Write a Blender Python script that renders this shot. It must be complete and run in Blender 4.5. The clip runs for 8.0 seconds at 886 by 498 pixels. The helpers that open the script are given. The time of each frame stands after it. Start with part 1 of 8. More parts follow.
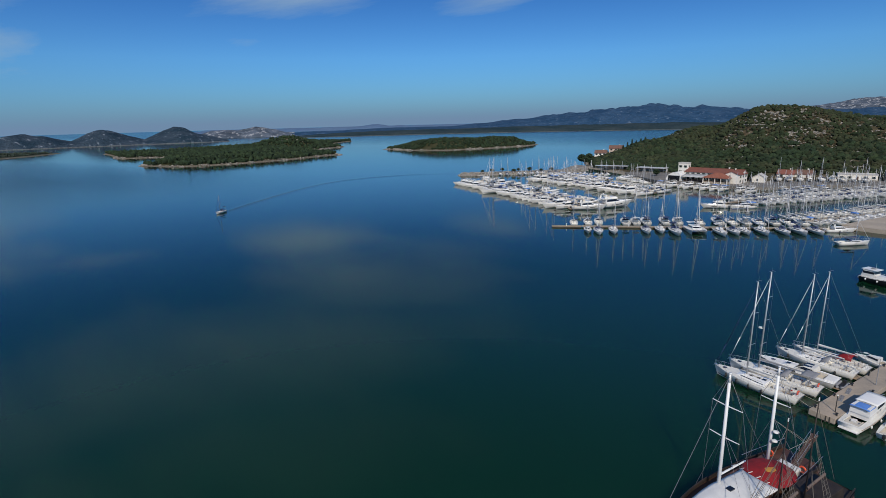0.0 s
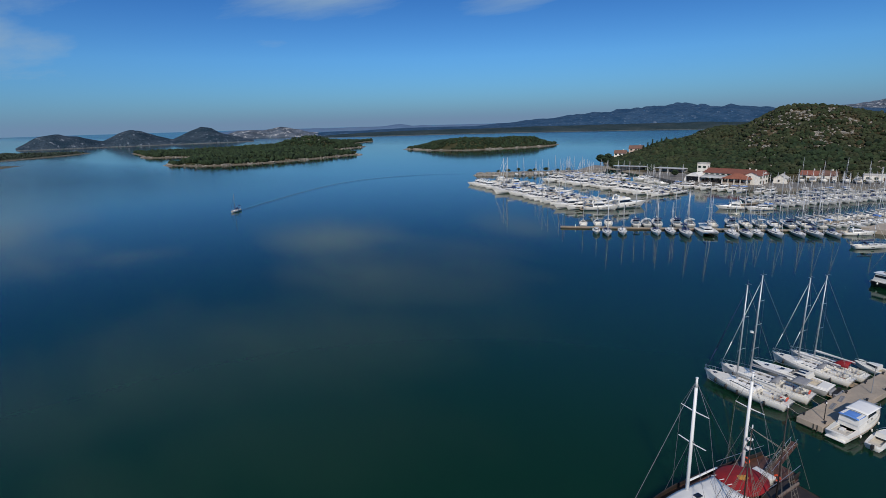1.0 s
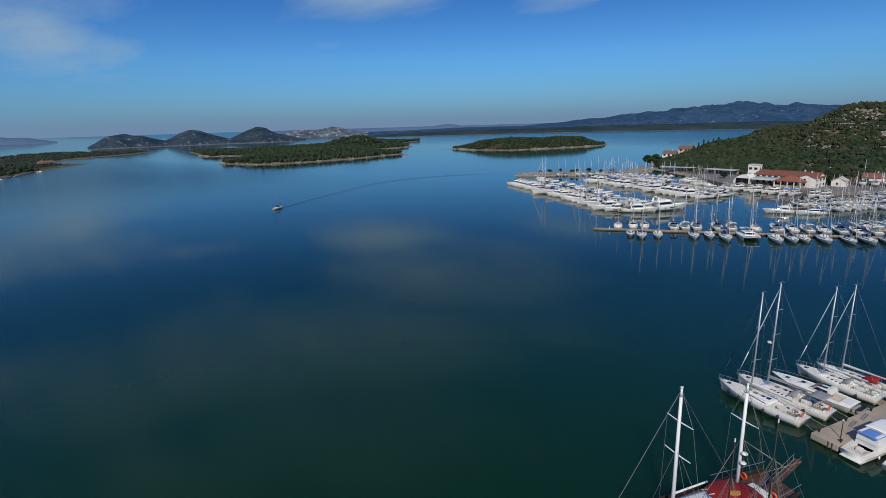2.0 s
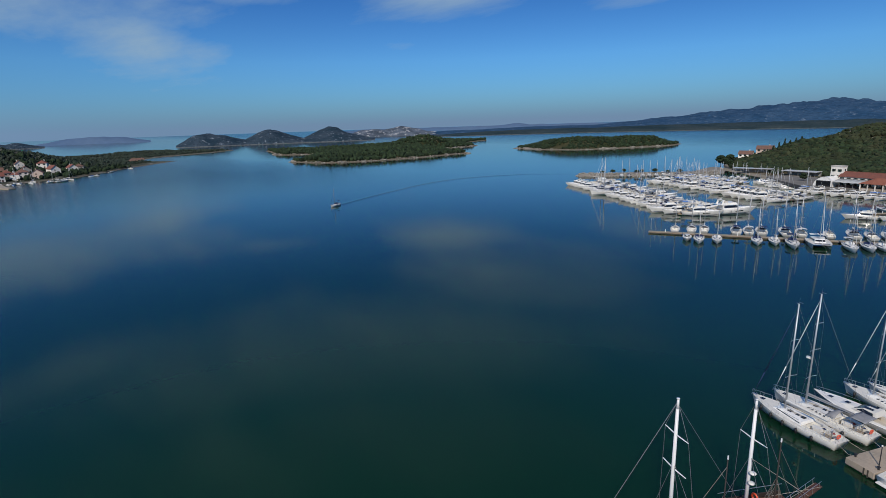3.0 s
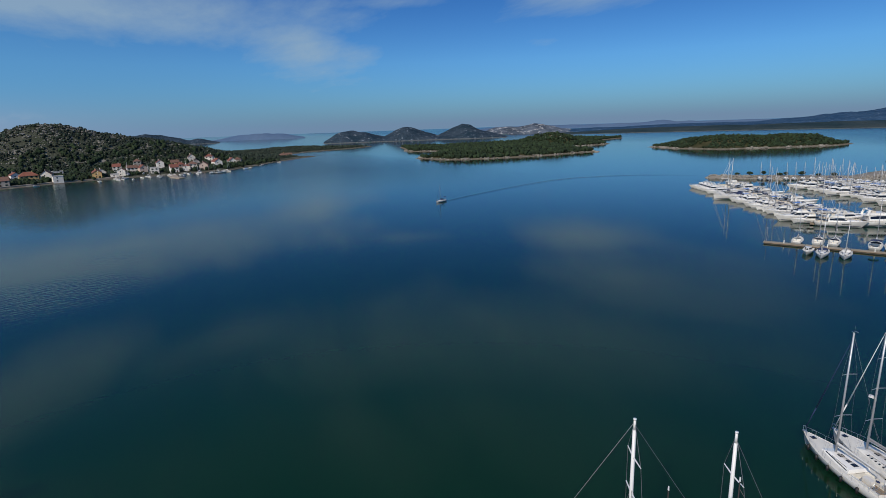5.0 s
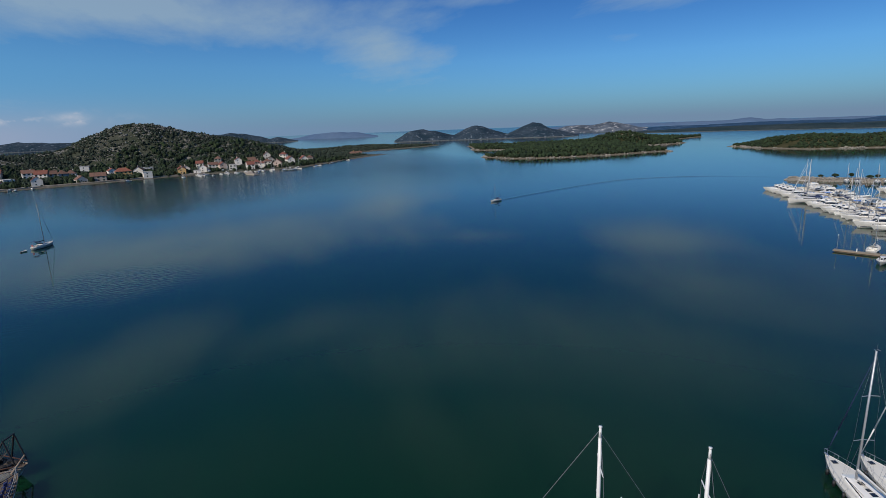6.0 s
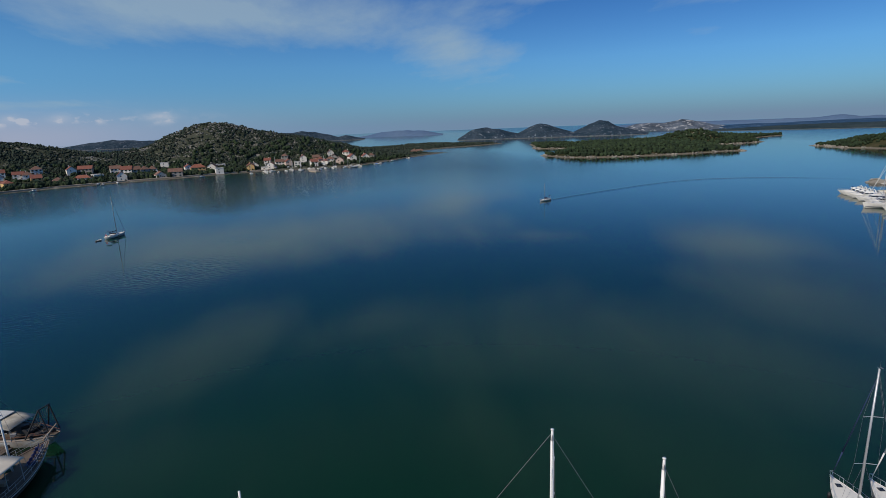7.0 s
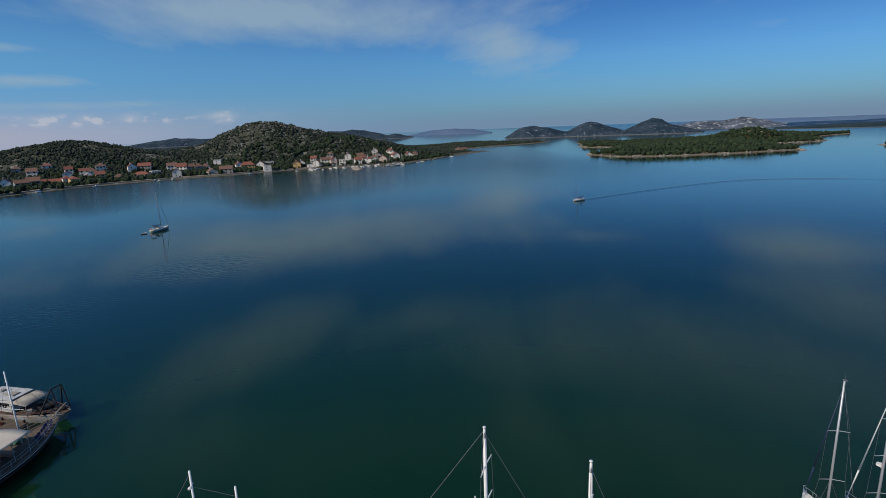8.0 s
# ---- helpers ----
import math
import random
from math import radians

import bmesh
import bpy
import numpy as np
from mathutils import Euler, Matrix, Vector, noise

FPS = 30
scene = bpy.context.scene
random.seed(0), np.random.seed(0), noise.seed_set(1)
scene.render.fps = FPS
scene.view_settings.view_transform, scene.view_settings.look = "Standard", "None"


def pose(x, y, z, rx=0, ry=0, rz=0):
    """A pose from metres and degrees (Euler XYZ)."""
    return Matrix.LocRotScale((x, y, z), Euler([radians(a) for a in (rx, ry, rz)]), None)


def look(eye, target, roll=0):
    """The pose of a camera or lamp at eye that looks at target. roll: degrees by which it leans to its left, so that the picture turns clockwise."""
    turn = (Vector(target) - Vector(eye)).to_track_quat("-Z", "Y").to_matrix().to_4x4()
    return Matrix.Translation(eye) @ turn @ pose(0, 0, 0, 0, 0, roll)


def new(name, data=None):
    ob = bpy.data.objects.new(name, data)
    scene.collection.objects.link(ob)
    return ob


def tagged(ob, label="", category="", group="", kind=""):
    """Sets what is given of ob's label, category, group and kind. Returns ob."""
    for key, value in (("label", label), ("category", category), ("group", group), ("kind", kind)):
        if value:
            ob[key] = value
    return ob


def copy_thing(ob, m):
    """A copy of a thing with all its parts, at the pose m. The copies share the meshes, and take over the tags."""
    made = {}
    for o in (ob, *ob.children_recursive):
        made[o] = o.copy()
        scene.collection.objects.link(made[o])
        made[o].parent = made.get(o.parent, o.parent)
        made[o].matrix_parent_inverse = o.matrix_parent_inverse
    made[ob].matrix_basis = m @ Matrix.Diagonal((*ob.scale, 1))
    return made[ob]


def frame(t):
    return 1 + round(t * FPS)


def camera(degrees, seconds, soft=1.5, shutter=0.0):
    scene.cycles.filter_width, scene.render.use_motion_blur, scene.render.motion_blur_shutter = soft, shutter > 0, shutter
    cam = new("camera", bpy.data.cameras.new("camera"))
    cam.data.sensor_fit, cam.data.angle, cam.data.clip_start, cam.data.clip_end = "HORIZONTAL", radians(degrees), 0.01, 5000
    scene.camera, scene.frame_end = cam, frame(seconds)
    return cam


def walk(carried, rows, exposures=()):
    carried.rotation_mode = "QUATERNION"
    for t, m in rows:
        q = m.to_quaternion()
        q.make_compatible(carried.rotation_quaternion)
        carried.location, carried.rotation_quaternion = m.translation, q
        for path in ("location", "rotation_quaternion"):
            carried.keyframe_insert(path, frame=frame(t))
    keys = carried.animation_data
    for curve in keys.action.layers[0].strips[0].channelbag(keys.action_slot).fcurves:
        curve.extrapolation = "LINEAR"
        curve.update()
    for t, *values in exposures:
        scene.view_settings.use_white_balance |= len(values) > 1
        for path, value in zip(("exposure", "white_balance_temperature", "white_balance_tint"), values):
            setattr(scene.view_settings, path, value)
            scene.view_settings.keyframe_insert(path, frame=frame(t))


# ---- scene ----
cam = camera(78.6, 8.0, soft=0.7)
PATH = [
    (0, (1.195, 0.528, 44.346), (0.111, 2.142, 43.879), -1.4),
    (0.5, (3.761, 2.185, 44.278), (2.649, 3.78, 43.812), -1.5),
    (1, (6.517, 4.056, 44.231), (5.363, 5.621, 43.766), -1.5),
    (2.5, (15.09, 10.723, 44.004), (13.712, 12.098, 43.545), -1.7),
    (3, (17.975, 13.287, 43.978), (16.509, 14.568, 43.521), -1.8),
    (3.5, (20.814, 16.104, 43.906), (19.266, 17.287, 43.451), -1.8),
    (4, (23.536, 19.208, 43.847), (21.918, 20.293, 43.393), -1.9),
    (4.5, (26.074, 22.694, 43.81), (24.393, 23.68, 43.357), -1.9),
    (6, (32.941, 34.518, 43.677), (31.102, 35.165, 43.23), -2.1),
    (6.5, (34.934, 38.765, 43.682), (33.055, 39.285, 43.236), -2.1),
    (7, (36.682, 43.294, 43.643), (34.778, 43.715, 43.198), -2.2),
    (7.5, (38.245, 47.972, 43.589), (36.321, 48.291, 43.145), -2.3),
    (8, (39.661, 52.812, 43.601), (37.727, 53.057, 43.157), -2.3),
]
walk(cam, [(t, look(eye, target, roll)) for t, eye, target, roll in PATH], exposures=[(0, 0.0, 6450, 10), (4, 0.0, 6500, 10), (8, 0.0, 6850, 10)])

# ---- world and sun ----
SUN_AZ, SUN_EL = 150.0, 38.0      # compass angle from +y towards +x, and height

world = bpy.data.worlds.new("sky")
scene.world = world
world.use_nodes = True
wt = world.node_tree
for n in list(wt.nodes):
    wt.nodes.remove(n)


def wnode(kind, **props):
    n = wt.nodes.new(kind)
    for k, v in props.items():
        if k == "operation":
            n.operation = v
        elif k == "blend":
            n.blend_type = v
    return n


def wmath(op, a, b=None, c=None):
    n = wnode("ShaderNodeMath", operation=op)
    for k, v in enumerate((a, b, c)):
        if v is None:
            continue
        if isinstance(v, (int, float)):
            n.inputs[k].default_value = v
        else:
            wt.links.new(v, n.inputs[k])
    return n.outputs[0]


sky = wnode("ShaderNodeTexSky")
sky.sky_type = "NISHITA"
sky.sun_disc = False
sky.sun_elevation = radians(SUN_EL)
sky.sun_rotation = radians(SUN_AZ)
sky.altitude = 40
sky.air_density, sky.dust_density, sky.ozone_density = 1.0, 0.6, 2.5
coord = wnode("ShaderNodeTexCoord")
sep = wnode("ShaderNodeSeparateXYZ")
wt.links.new(coord.outputs["Generated"], sep.inputs[0])
dx, dy, dz = sep.outputs
azim = wmath("MULTIPLY", wmath("ARCTAN2", dx, dy), 180 / math.pi)
elev = wmath("MULTIPLY", wmath("ARCSINE", dz), 180 / math.pi)
# wind-drawn cloud texture on a flat layer overhead
high = wmath("ADD", wmath("MAXIMUM", dz, 0.0), 0.06)
comb = wnode("ShaderNodeCombineXYZ")
wt.links.new(wmath("DIVIDE", dx, high), comb.inputs[0])
wt.links.new(wmath("DIVIDE", dy, high), comb.inputs[1])
mapn = wnode("ShaderNodeMapping")
mapn.inputs["Rotation"].default_value = (0, 0, radians(28))
mapn.inputs["Scale"].default_value = (0.55, 1.25, 1)
wt.links.new(comb.outputs[0], mapn.inputs[0])
wisp = wnode("ShaderNodeTexNoise")
wisp.inputs["Scale"].default_value = 0.9
wisp.inputs["Detail"].default_value = 9
wisp.inputs["Roughness"].default_value = 0.6
wisp.inputs["Distortion"].default_value = 0.35
wt.links.new(mapn.outputs[0], wisp.inputs["Vector"])
wisp_v = wisp.outputs["Fac"]
soft_n = wnode("ShaderNodeTexNoise")
soft_n.inputs["Scale"].default_value = 3.2
soft_n.inputs["Detail"].default_value = 5
wt.links.new(coord.outputs["Generated"], soft_n.inputs["Vector"])
soft_v = soft_n.outputs["Fac"]


def bank(a0, e0, wa, we, lean=0.0):
    """A soft bank of cloud round a compass angle and a height; lean: rise of its line in degrees a degree."""
    a = wmath("SUBTRACT", azim, a0)
    e = wmath("SUBTRACT", wmath("SUBTRACT", elev, e0), wmath("MULTIPLY", a, lean))
    q = wmath("ADD", wmath("POWER", wmath("ABSOLUTE", wmath("DIVIDE", a, wa)), 2.0), wmath("POWER", wmath("ABSOLUTE", wmath("DIVIDE", e, we)), 2.0))
    return wmath("EXPONENT", wmath("MULTIPLY", q, -1.0))


banks = None
for b in ((-48, 11.7, 9, 1.9, 0.04, 0.86), (-52.5, 7.4, 2.6, 0.7, 0.0, 0.5), (-28, 11.2, 6, 1.3, 0.1, 0.8),
          (-97, 11.0, 24, 3.1, -0.03, 1.05), (-76.5, 7.4, 5.8, 2.9, -0.18, 0.95), (-66, 11.6, 6, 0.8, 0.0, 0.6),
          (-40, 16.4, 18, 4.8, 0.0, 0.70), (-58, 23, 48, 6.5, 0.0, 0.64), (-86, 20, 14, 3.6, -0.1, 0.62), (-71.3, 6.9, 3.2, 1.3, 0.0, 0.72), (-105, 21.4, 16, 4.2, -0.22, 0.80), (-70, 32, 90, 9.0, 0.0, 0.44), (-112, 29, 13, 6.0, 0.0, 0.6),
          (-121, 12.0, 7, 1.8, 0.0, 0.6), (-118, 4.9, 5.5, 0.6, 0.0, 0.85), (-121, 7.4, 5, 0.5, 0.0, 0.6), (-116, 2.9, 10, 0.45, 0.0, 0.7)):
    g = wmath("MULTIPLY", bank(*b[:5]), b[5])
    banks = g if banks is None else wmath("MAXIMUM", banks, g)
streak = wnode("ShaderNodeTexNoise")
streak.inputs["Scale"].default_value, streak.inputs["Detail"].default_value, streak.inputs["Roughness"].default_value = 2.6, 8, 0.62
wt.links.new(mapn.outputs[0], streak.inputs["Vector"])
grain = wmath("ADD", wmath("MULTIPLY", wisp_v, 0.6), wmath("MULTIPLY", streak.outputs["Fac"], 0.4))
cover = wmath("MULTIPLY_ADD", grain, 2.3, -1.55)
cover = wmath("MINIMUM", wmath("MAXIMUM", wmath("ADD", wmath("MULTIPLY", banks, 1.4), cover), 0.0), 1.0)
# broken thin cloud higher up
aloft = wmath("MINIMUM", wmath("MAXIMUM", wmath("MULTIPLY_ADD", elev, 0.07, -1.12), 0.0), 1.0)
zenith = wmath("MINIMUM", wmath("MAXIMUM", wmath("MULTIPLY_ADD", elev, 0.06, -2.1), 0.0), 1.0)
over = wmath("MULTIPLY", zenith, wmath("MAXIMUM", wmath("MULTIPLY_ADD", grain, 2.6, -1.0), 0.0))
# low bank with bright heads along the sea horizon
glow = wmath("MULTIPLY", bank(-132, 3.0, 36, 8.0), 0.85)
low = wmath("MULTIPLY", bank(-126, 0.2, 24, 2.3), wmath("MULTIPLY_ADD", soft_v, 0.6, 0.65))
flat = wnode("ShaderNodeCombineXYZ")
wt.links.new(azim, flat.inputs[0])
wt.links.new(wmath("MULTIPLY", elev, 1.8), flat.inputs[1])
puff = wnode("ShaderNodeTexNoise")
puff.inputs["Scale"].default_value, puff.inputs["Detail"].default_value = 0.75, 4
wt.links.new(flat.outputs[0], puff.inputs["Vector"])
puffs = wmath("MINIMUM", wmath("MAXIMUM", wmath("MULTIPLY_ADD", puff.outputs["Fac"], 6.0, -2.9), 0.0), 1.0)
heads = wmath("MULTIPLY", wmath("MULTIPLY", wmath("MAXIMUM", bank(-103.8, 1.7, 1.5, 0.45), bank(-115, 1.65, 9, 0.38)), puffs), 2.0)
for hz, hw, hs in ((-103.9, 1.3, 1.0), (-118.0, 1.2, 0.6), (-111.6, 0.9, 0.6), (-115.0, 0.8, 0.5)):
    heads = wmath("MAXIMUM", heads, wmath("MULTIPLY", bank(hz, 1.75, hw, 0.36), wmath("MULTIPLY_ADD", puff.outputs["Fac"], 2.4 * hs, -0.35 * hs)))
cloud = wmath("MINIMUM", wmath("MAXIMUM", cover, over), 1.0)
cloud = wmath("MULTIPLY", wmath("MAXIMUM", cloud, 0.0), 0.74)
haze = wmath("MULTIPLY", wmath("EXPONENT", wmath("MULTIPLY", wmath("MAXIMUM", elev, 0.0), -0.5)), 0.85)

tint = wnode("ShaderNodeMix")
tint.data_type, tint.blend_type = "RGBA", "MULTIPLY"
tint.inputs["Factor"].default_value = 1.0
wt.links.new(sky.outputs[0], tint.inputs["A"])
tint.inputs["B"].default_value = (0.43, 1.0, 1.70, 1)


def wmix(fac, a, colour):
    n = wnode("ShaderNodeMix")
    n.data_type = "RGBA"
    wt.links.new(fac, n.inputs["Factor"])
    wt.links.new(a, n.inputs["A"])
    n.inputs["B"].default_value = colour
    return n.outputs["Result"]


deep = wmath("MULTIPLY", wmath("MULTIPLY", wmath("MINIMUM", wmath("MAXIMUM", wmath("MULTIPLY_ADD", elev, 0.1, -0.6), 0.0), 1.0), 0.80), wmath("SUBTRACT", 1.0, aloft))
col = wmix(deep, tint.outputs["Result"], (0.25, 1.75, 6.8, 1))
col = wmix(haze, col, (2.95, 4.4, 6.8, 1))
col = wmix(glow, col, (2.1, 6.3, 11.6, 1))
col = wmix(wmath("MINIMUM", low, 0.9), col, (6.6, 7.0, 9.2, 1))
col = wmix(cloud, col, (5.2, 7.4, 9.4, 1))
col = wmix(wmath("MULTIPLY", wmath("MINIMUM", wmath("MAXIMUM", heads, 0.0), 1.0), 0.55), col, (9.4, 9.8, 11.2, 1))
bg = wnode("ShaderNodeBackground")
bg.inputs["Strength"].default_value = 0.056
wt.links.new(col, bg.inputs["Color"])
wout = wnode("ShaderNodeOutputWorld")
wt.links.new(bg.outputs[0], wout.inputs[0])

sun = new("sun", bpy.data.lights.new("sun", "SUN"))
sun.data.energy, sun.data.angle, sun.data.color = 3.5, radians(0.6), (1.0, 0.91, 0.79)
sa, se = radians(SUN_AZ), radians(SUN_EL)
sun.matrix_basis = look((0, 0, 300), Vector((0, 0, 300)) - 100 * Vector((math.sin(sa) * math.cos(se), math.cos(sa) * math.cos(se), math.sin(se))))

# ---- materials ----


def mat(name, colour, rough=0.5, metal=0.0, vary=0.15, scale=1.0, fine=20.0, bump=0.0, alt=None, per_object=0.0, per_island=0.0, coat=0.0, spec=0.5):
    """A surface with two scales of variation: broad patches towards alt, and fine grain with bump."""
    m = bpy.data.materials.new(name)
    m.use_nodes = True
    t = m.node_tree
    p = t.nodes["Principled BSDF"]
    p.inputs["Roughness"].default_value, p.inputs["Metallic"].default_value = rough, metal
    p.inputs["Coat Weight"].default_value = coat
    p.inputs["Specular IOR Level"].default_value = spec
    tc = t.nodes.new("ShaderNodeTexCoord")
    broad = t.nodes.new("ShaderNodeTexNoise")
    broad.inputs["Scale"].default_value, broad.inputs["Detail"].default_value = scale, 5
    grain = t.nodes.new("ShaderNodeTexNoise")
    grain.inputs["Scale"].default_value, grain.inputs["Detail"].default_value = fine, 4
    for n in (broad, grain):
        t.links.new(tc.outputs["Object"], n.inputs["Vector"])
    ramp = t.nodes.new("ShaderNodeValToRGB")
    ramp.color_ramp.elements[0].position, ramp.color_ramp.elements[1].position = 0.35, 0.68
    other = alt or tuple(c * (1 - vary) for c in colour)
    ramp.color_ramp.elements[0].color = (*colour, 1)
    ramp.color_ramp.elements[1].color = (*other, 1)
    t.links.new(broad.outputs["Fac"], ramp.inputs[0])
    hsv = t.nodes.new("ShaderNodeHueSaturation")
    t.links.new(ramp.outputs[0], hsv.inputs["Color"])
    val = t.nodes.new("ShaderNodeMath")
    val.operation = "MULTIPLY_ADD"
    t.links.new(grain.outputs["Fac"], val.inputs[0])
    val.inputs[1].default_value, val.inputs[2].default_value = 2 * vary, 1 - vary
    last = val.outputs[0]
    for amount, kind in ((per_object, "ShaderNodeObjectInfo"), (per_island, "ShaderNodeNewGeometry")):
        if amount:
            info = t.nodes.new(kind)
            a = t.nodes.new("ShaderNodeMath")
            a.operation = "MULTIPLY_ADD"
            t.links.new(info.outputs["Random" if per_object and kind == "ShaderNodeObjectInfo" else "Random Per Island"], a.inputs[0])
            a.inputs[1].default_value = 2 * amount
            a.inputs[2].default_value = -amount
            b = t.nodes.new("ShaderNodeMath")
            t.links.new(last, b.inputs[0])
            t.links.new(a.outputs[0], b.inputs[1])
            last = b.outputs[0]
    t.links.new(last, hsv.inputs["Value"])
    t.links.new(hsv.outputs[0], p.inputs["Base Color"])
    if bump:
        bp = t.nodes.new("ShaderNodeBump")
        bp.inputs["Strength"].default_value, bp.inputs["Distance"].default_value = bump, 1.0 / fine
        t.links.new(grain.outputs["Fac"], bp.inputs["Height"])
        t.links.new(bp.outputs[0], p.inputs["Normal"])
    return m


def shore_band(m, colour, top):
    """Bare stone up to a height above the sea, with an uneven upper edge."""
    t = m.node_tree
    p = t.nodes["Principled BSDF"]
    old = p.inputs["Base Color"].links[0].from_socket
    tc = t.nodes.new("ShaderNodeTexCoord")
    sp = t.nodes.new("ShaderNodeSeparateXYZ")
    t.links.new(tc.outputs["Object"], sp.inputs[0])
    nz = t.nodes.new("ShaderNodeTexNoise")
    nz.inputs["Scale"].default_value, nz.inputs["Detail"].default_value = 0.12, 4
    t.links.new(tc.outputs["Object"], nz.inputs["Vector"])
    ad = t.nodes.new("ShaderNodeMath")
    ad.operation = "MULTIPLY_ADD"
    t.links.new(nz.outputs["Fac"], ad.inputs[0])
    ad.inputs[1].default_value = -1.6 * top
    t.links.new(sp.outputs[2], ad.inputs[2])
    mr = t.nodes.new("ShaderNodeMapRange")
    mr.inputs["From Min"].default_value, mr.inputs["From Max"].default_value = 0.0, 0.5
    mr.inputs["To Min"].default_value, mr.inputs["To Max"].default_value = 1.0, 0.0
    t.links.new(ad.outputs[0], mr.inputs["Value"])
    mx = t.nodes.new("ShaderNodeMix")
    mx.data_type = "RGBA"
    t.links.new(mr.outputs[0], mx.inputs["Factor"])
    t.links.new(old, mx.inputs["A"])
    mx.inputs["B"].default_value = (*colour, 1)
    t.links.new(mx.outputs["Result"], p.inputs["Base Color"])
    return m


def flecks(m, colour, scale, cut, depth=0.9):
    """Bare pale rock showing through a material in small broken patches."""
    t = m.node_tree
    p = t.nodes["Principled BSDF"]
    old = p.inputs["Base Color"].links[0].from_socket
    tc = t.nodes.new("ShaderNodeTexCoord")
    n = t.nodes.new("ShaderNodeTexNoise")
    n.inputs["Scale"].default_value, n.inputs["Detail"].default_value, n.inputs["Roughness"].default_value = scale, 5, 0.7
    t.links.new(tc.outputs["Object"], n.inputs["Vector"])
    r = t.nodes.new("ShaderNodeMapRange")
    r.inputs["From Min"].default_value, r.inputs["From Max"].default_value, r.inputs["To Max"].default_value = cut, cut + 0.07, depth
    t.links.new(n.outputs["Fac"], r.inputs["Value"])
    mx = t.nodes.new("ShaderNodeMix")
    mx.data_type = "RGBA"
    t.links.new(r.outputs[0], mx.inputs["Factor"])
    t.links.new(old, mx.inputs["A"])
    mx.inputs["B"].default_value = (*colour, 1)
    t.links.new(mx.outputs["Result"], p.inputs["Base Color"])
    return m


def water_material():
    m = bpy.data.materials.new("sea_water")
    m.use_nodes = True
    t = m.node_tree
    p = t.nodes["Principled BSDF"]
    p.inputs["Roughness"].default_value, p.inputs["IOR"].default_value = 0.06, 1.33
    p.inputs["Specular IOR Level"].default_value = 0.52
    p.subsurface_method = "BURLEY"
    p.inputs["Subsurface Weight"].default_value = 1.0
    p.inputs["Subsurface Radius"].default_value = (0.5, 1.0, 0.9)
    p.inputs["Subsurface Scale"].default_value = 5.0
    tc = t.nodes.new("ShaderNodeTexCoord")
    depth = t.nodes.new("ShaderNodeTexNoise")
    depth.inputs["Scale"].default_value, depth.inputs["Detail"].default_value = 0.012, 3
    t.links.new(tc.outputs["Object"], depth.inputs["Vector"])
    ramp = t.nodes.new("ShaderNodeValToRGB")
    ramp.color_ramp.elements[0].color, ramp.color_ramp.elements[1].color = (0.0031, 0.0228, 0.0094, 1), (0.0037, 0.0272, 0.0111, 1)
    t.links.new(depth.outputs["Fac"], ramp.inputs[0])
    t.links.new(ramp.outputs[0], p.inputs["Base Color"])
    # cat's-paws of wind among glassy water
    area = t.nodes.new("ShaderNodeTexNoise")
    area.inputs["Scale"].default_value, area.inputs["Detail"].default_value = 0.009, 4
    t.links.new(tc.outputs["Object"], area.inputs["Vector"])
    gust = t.nodes.new("ShaderNodeMapRange")
    gust.inputs["From Min"].default_value, gust.inputs["From Max"].default_value = 0.44, 0.78
    gust.inputs["To Min"].default_value, gust.inputs["To Max"].default_value = 0.005, 0.046
    t.links.new(area.outputs["Fac"], gust.inputs["Value"])
    ripple = t.nodes.new("ShaderNodeTexNoise")
    ripple.inputs["Scale"].default_value, ripple.inputs["Detail"].default_value = 0.8, 1.5
    stretch = t.nodes.new("ShaderNodeMapping")
    stretch.inputs["Scale"].default_value = (1, 0.45, 1)
    stretch.inputs["Rotation"].default_value = (0, 0, radians(35))
    t.links.new(tc.outputs["Object"], stretch.inputs[0])
    t.links.new(stretch.outputs[0], ripple.inputs["Vector"])
    # a breath of wind off the western shore
    where = t.nodes.new("ShaderNodeSeparateXYZ")
    t.links.new(tc.outputs["Object"], where.inputs[0])
    def ramp_of(source, a, b, lo, hi):
        n = t.nodes.new("ShaderNodeMapRange")
        n.inputs["From Min"].default_value, n.inputs["From Max"].default_value = a, b
        n.inputs["To Min"].default_value, n.inputs["To Max"].default_value = lo, hi
        t.links.new(source, n.inputs["Value"])
        return n.outputs[0]

    def calc(op, a, b):
        n = t.nodes.new("ShaderNodeMath")
        n.operation = op
        for k, v in enumerate((a, b)):
            if isinstance(v, float):
                n.inputs[k].default_value = v
            else:
                t.links.new(v, n.inputs[k])
        return n.outputs[0]

    breeze = calc("MULTIPLY", ramp_of(where.outputs[0], -260.0, -520.0, 0.0, 1.0), ramp_of(where.outputs[0], -900.0, -1300.0, 1.0, 0.0))
    breeze = calc("MULTIPLY", breeze, ramp_of(where.outputs[1], 330.0, 200.0, 0.0, 1.0))
    breeze = calc("MAXIMUM", breeze, ramp_of(where.outputs[1], 760.0, 1150.0, 0.0, 0.8))
    t.links.new(calc("ADD", calc("MULTIPLY", breeze, 0.13), ramp_of(where.outputs[1], 140.0, 260.0, 0.055, 0.085)), p.inputs["Roughness"])
    bp = t.nodes.new("ShaderNodeBump")
    bp.inputs["Distance"].default_value = 0.4
    last = calc("ADD", gust.outputs[0], calc("MULTIPLY", breeze, 0.55))
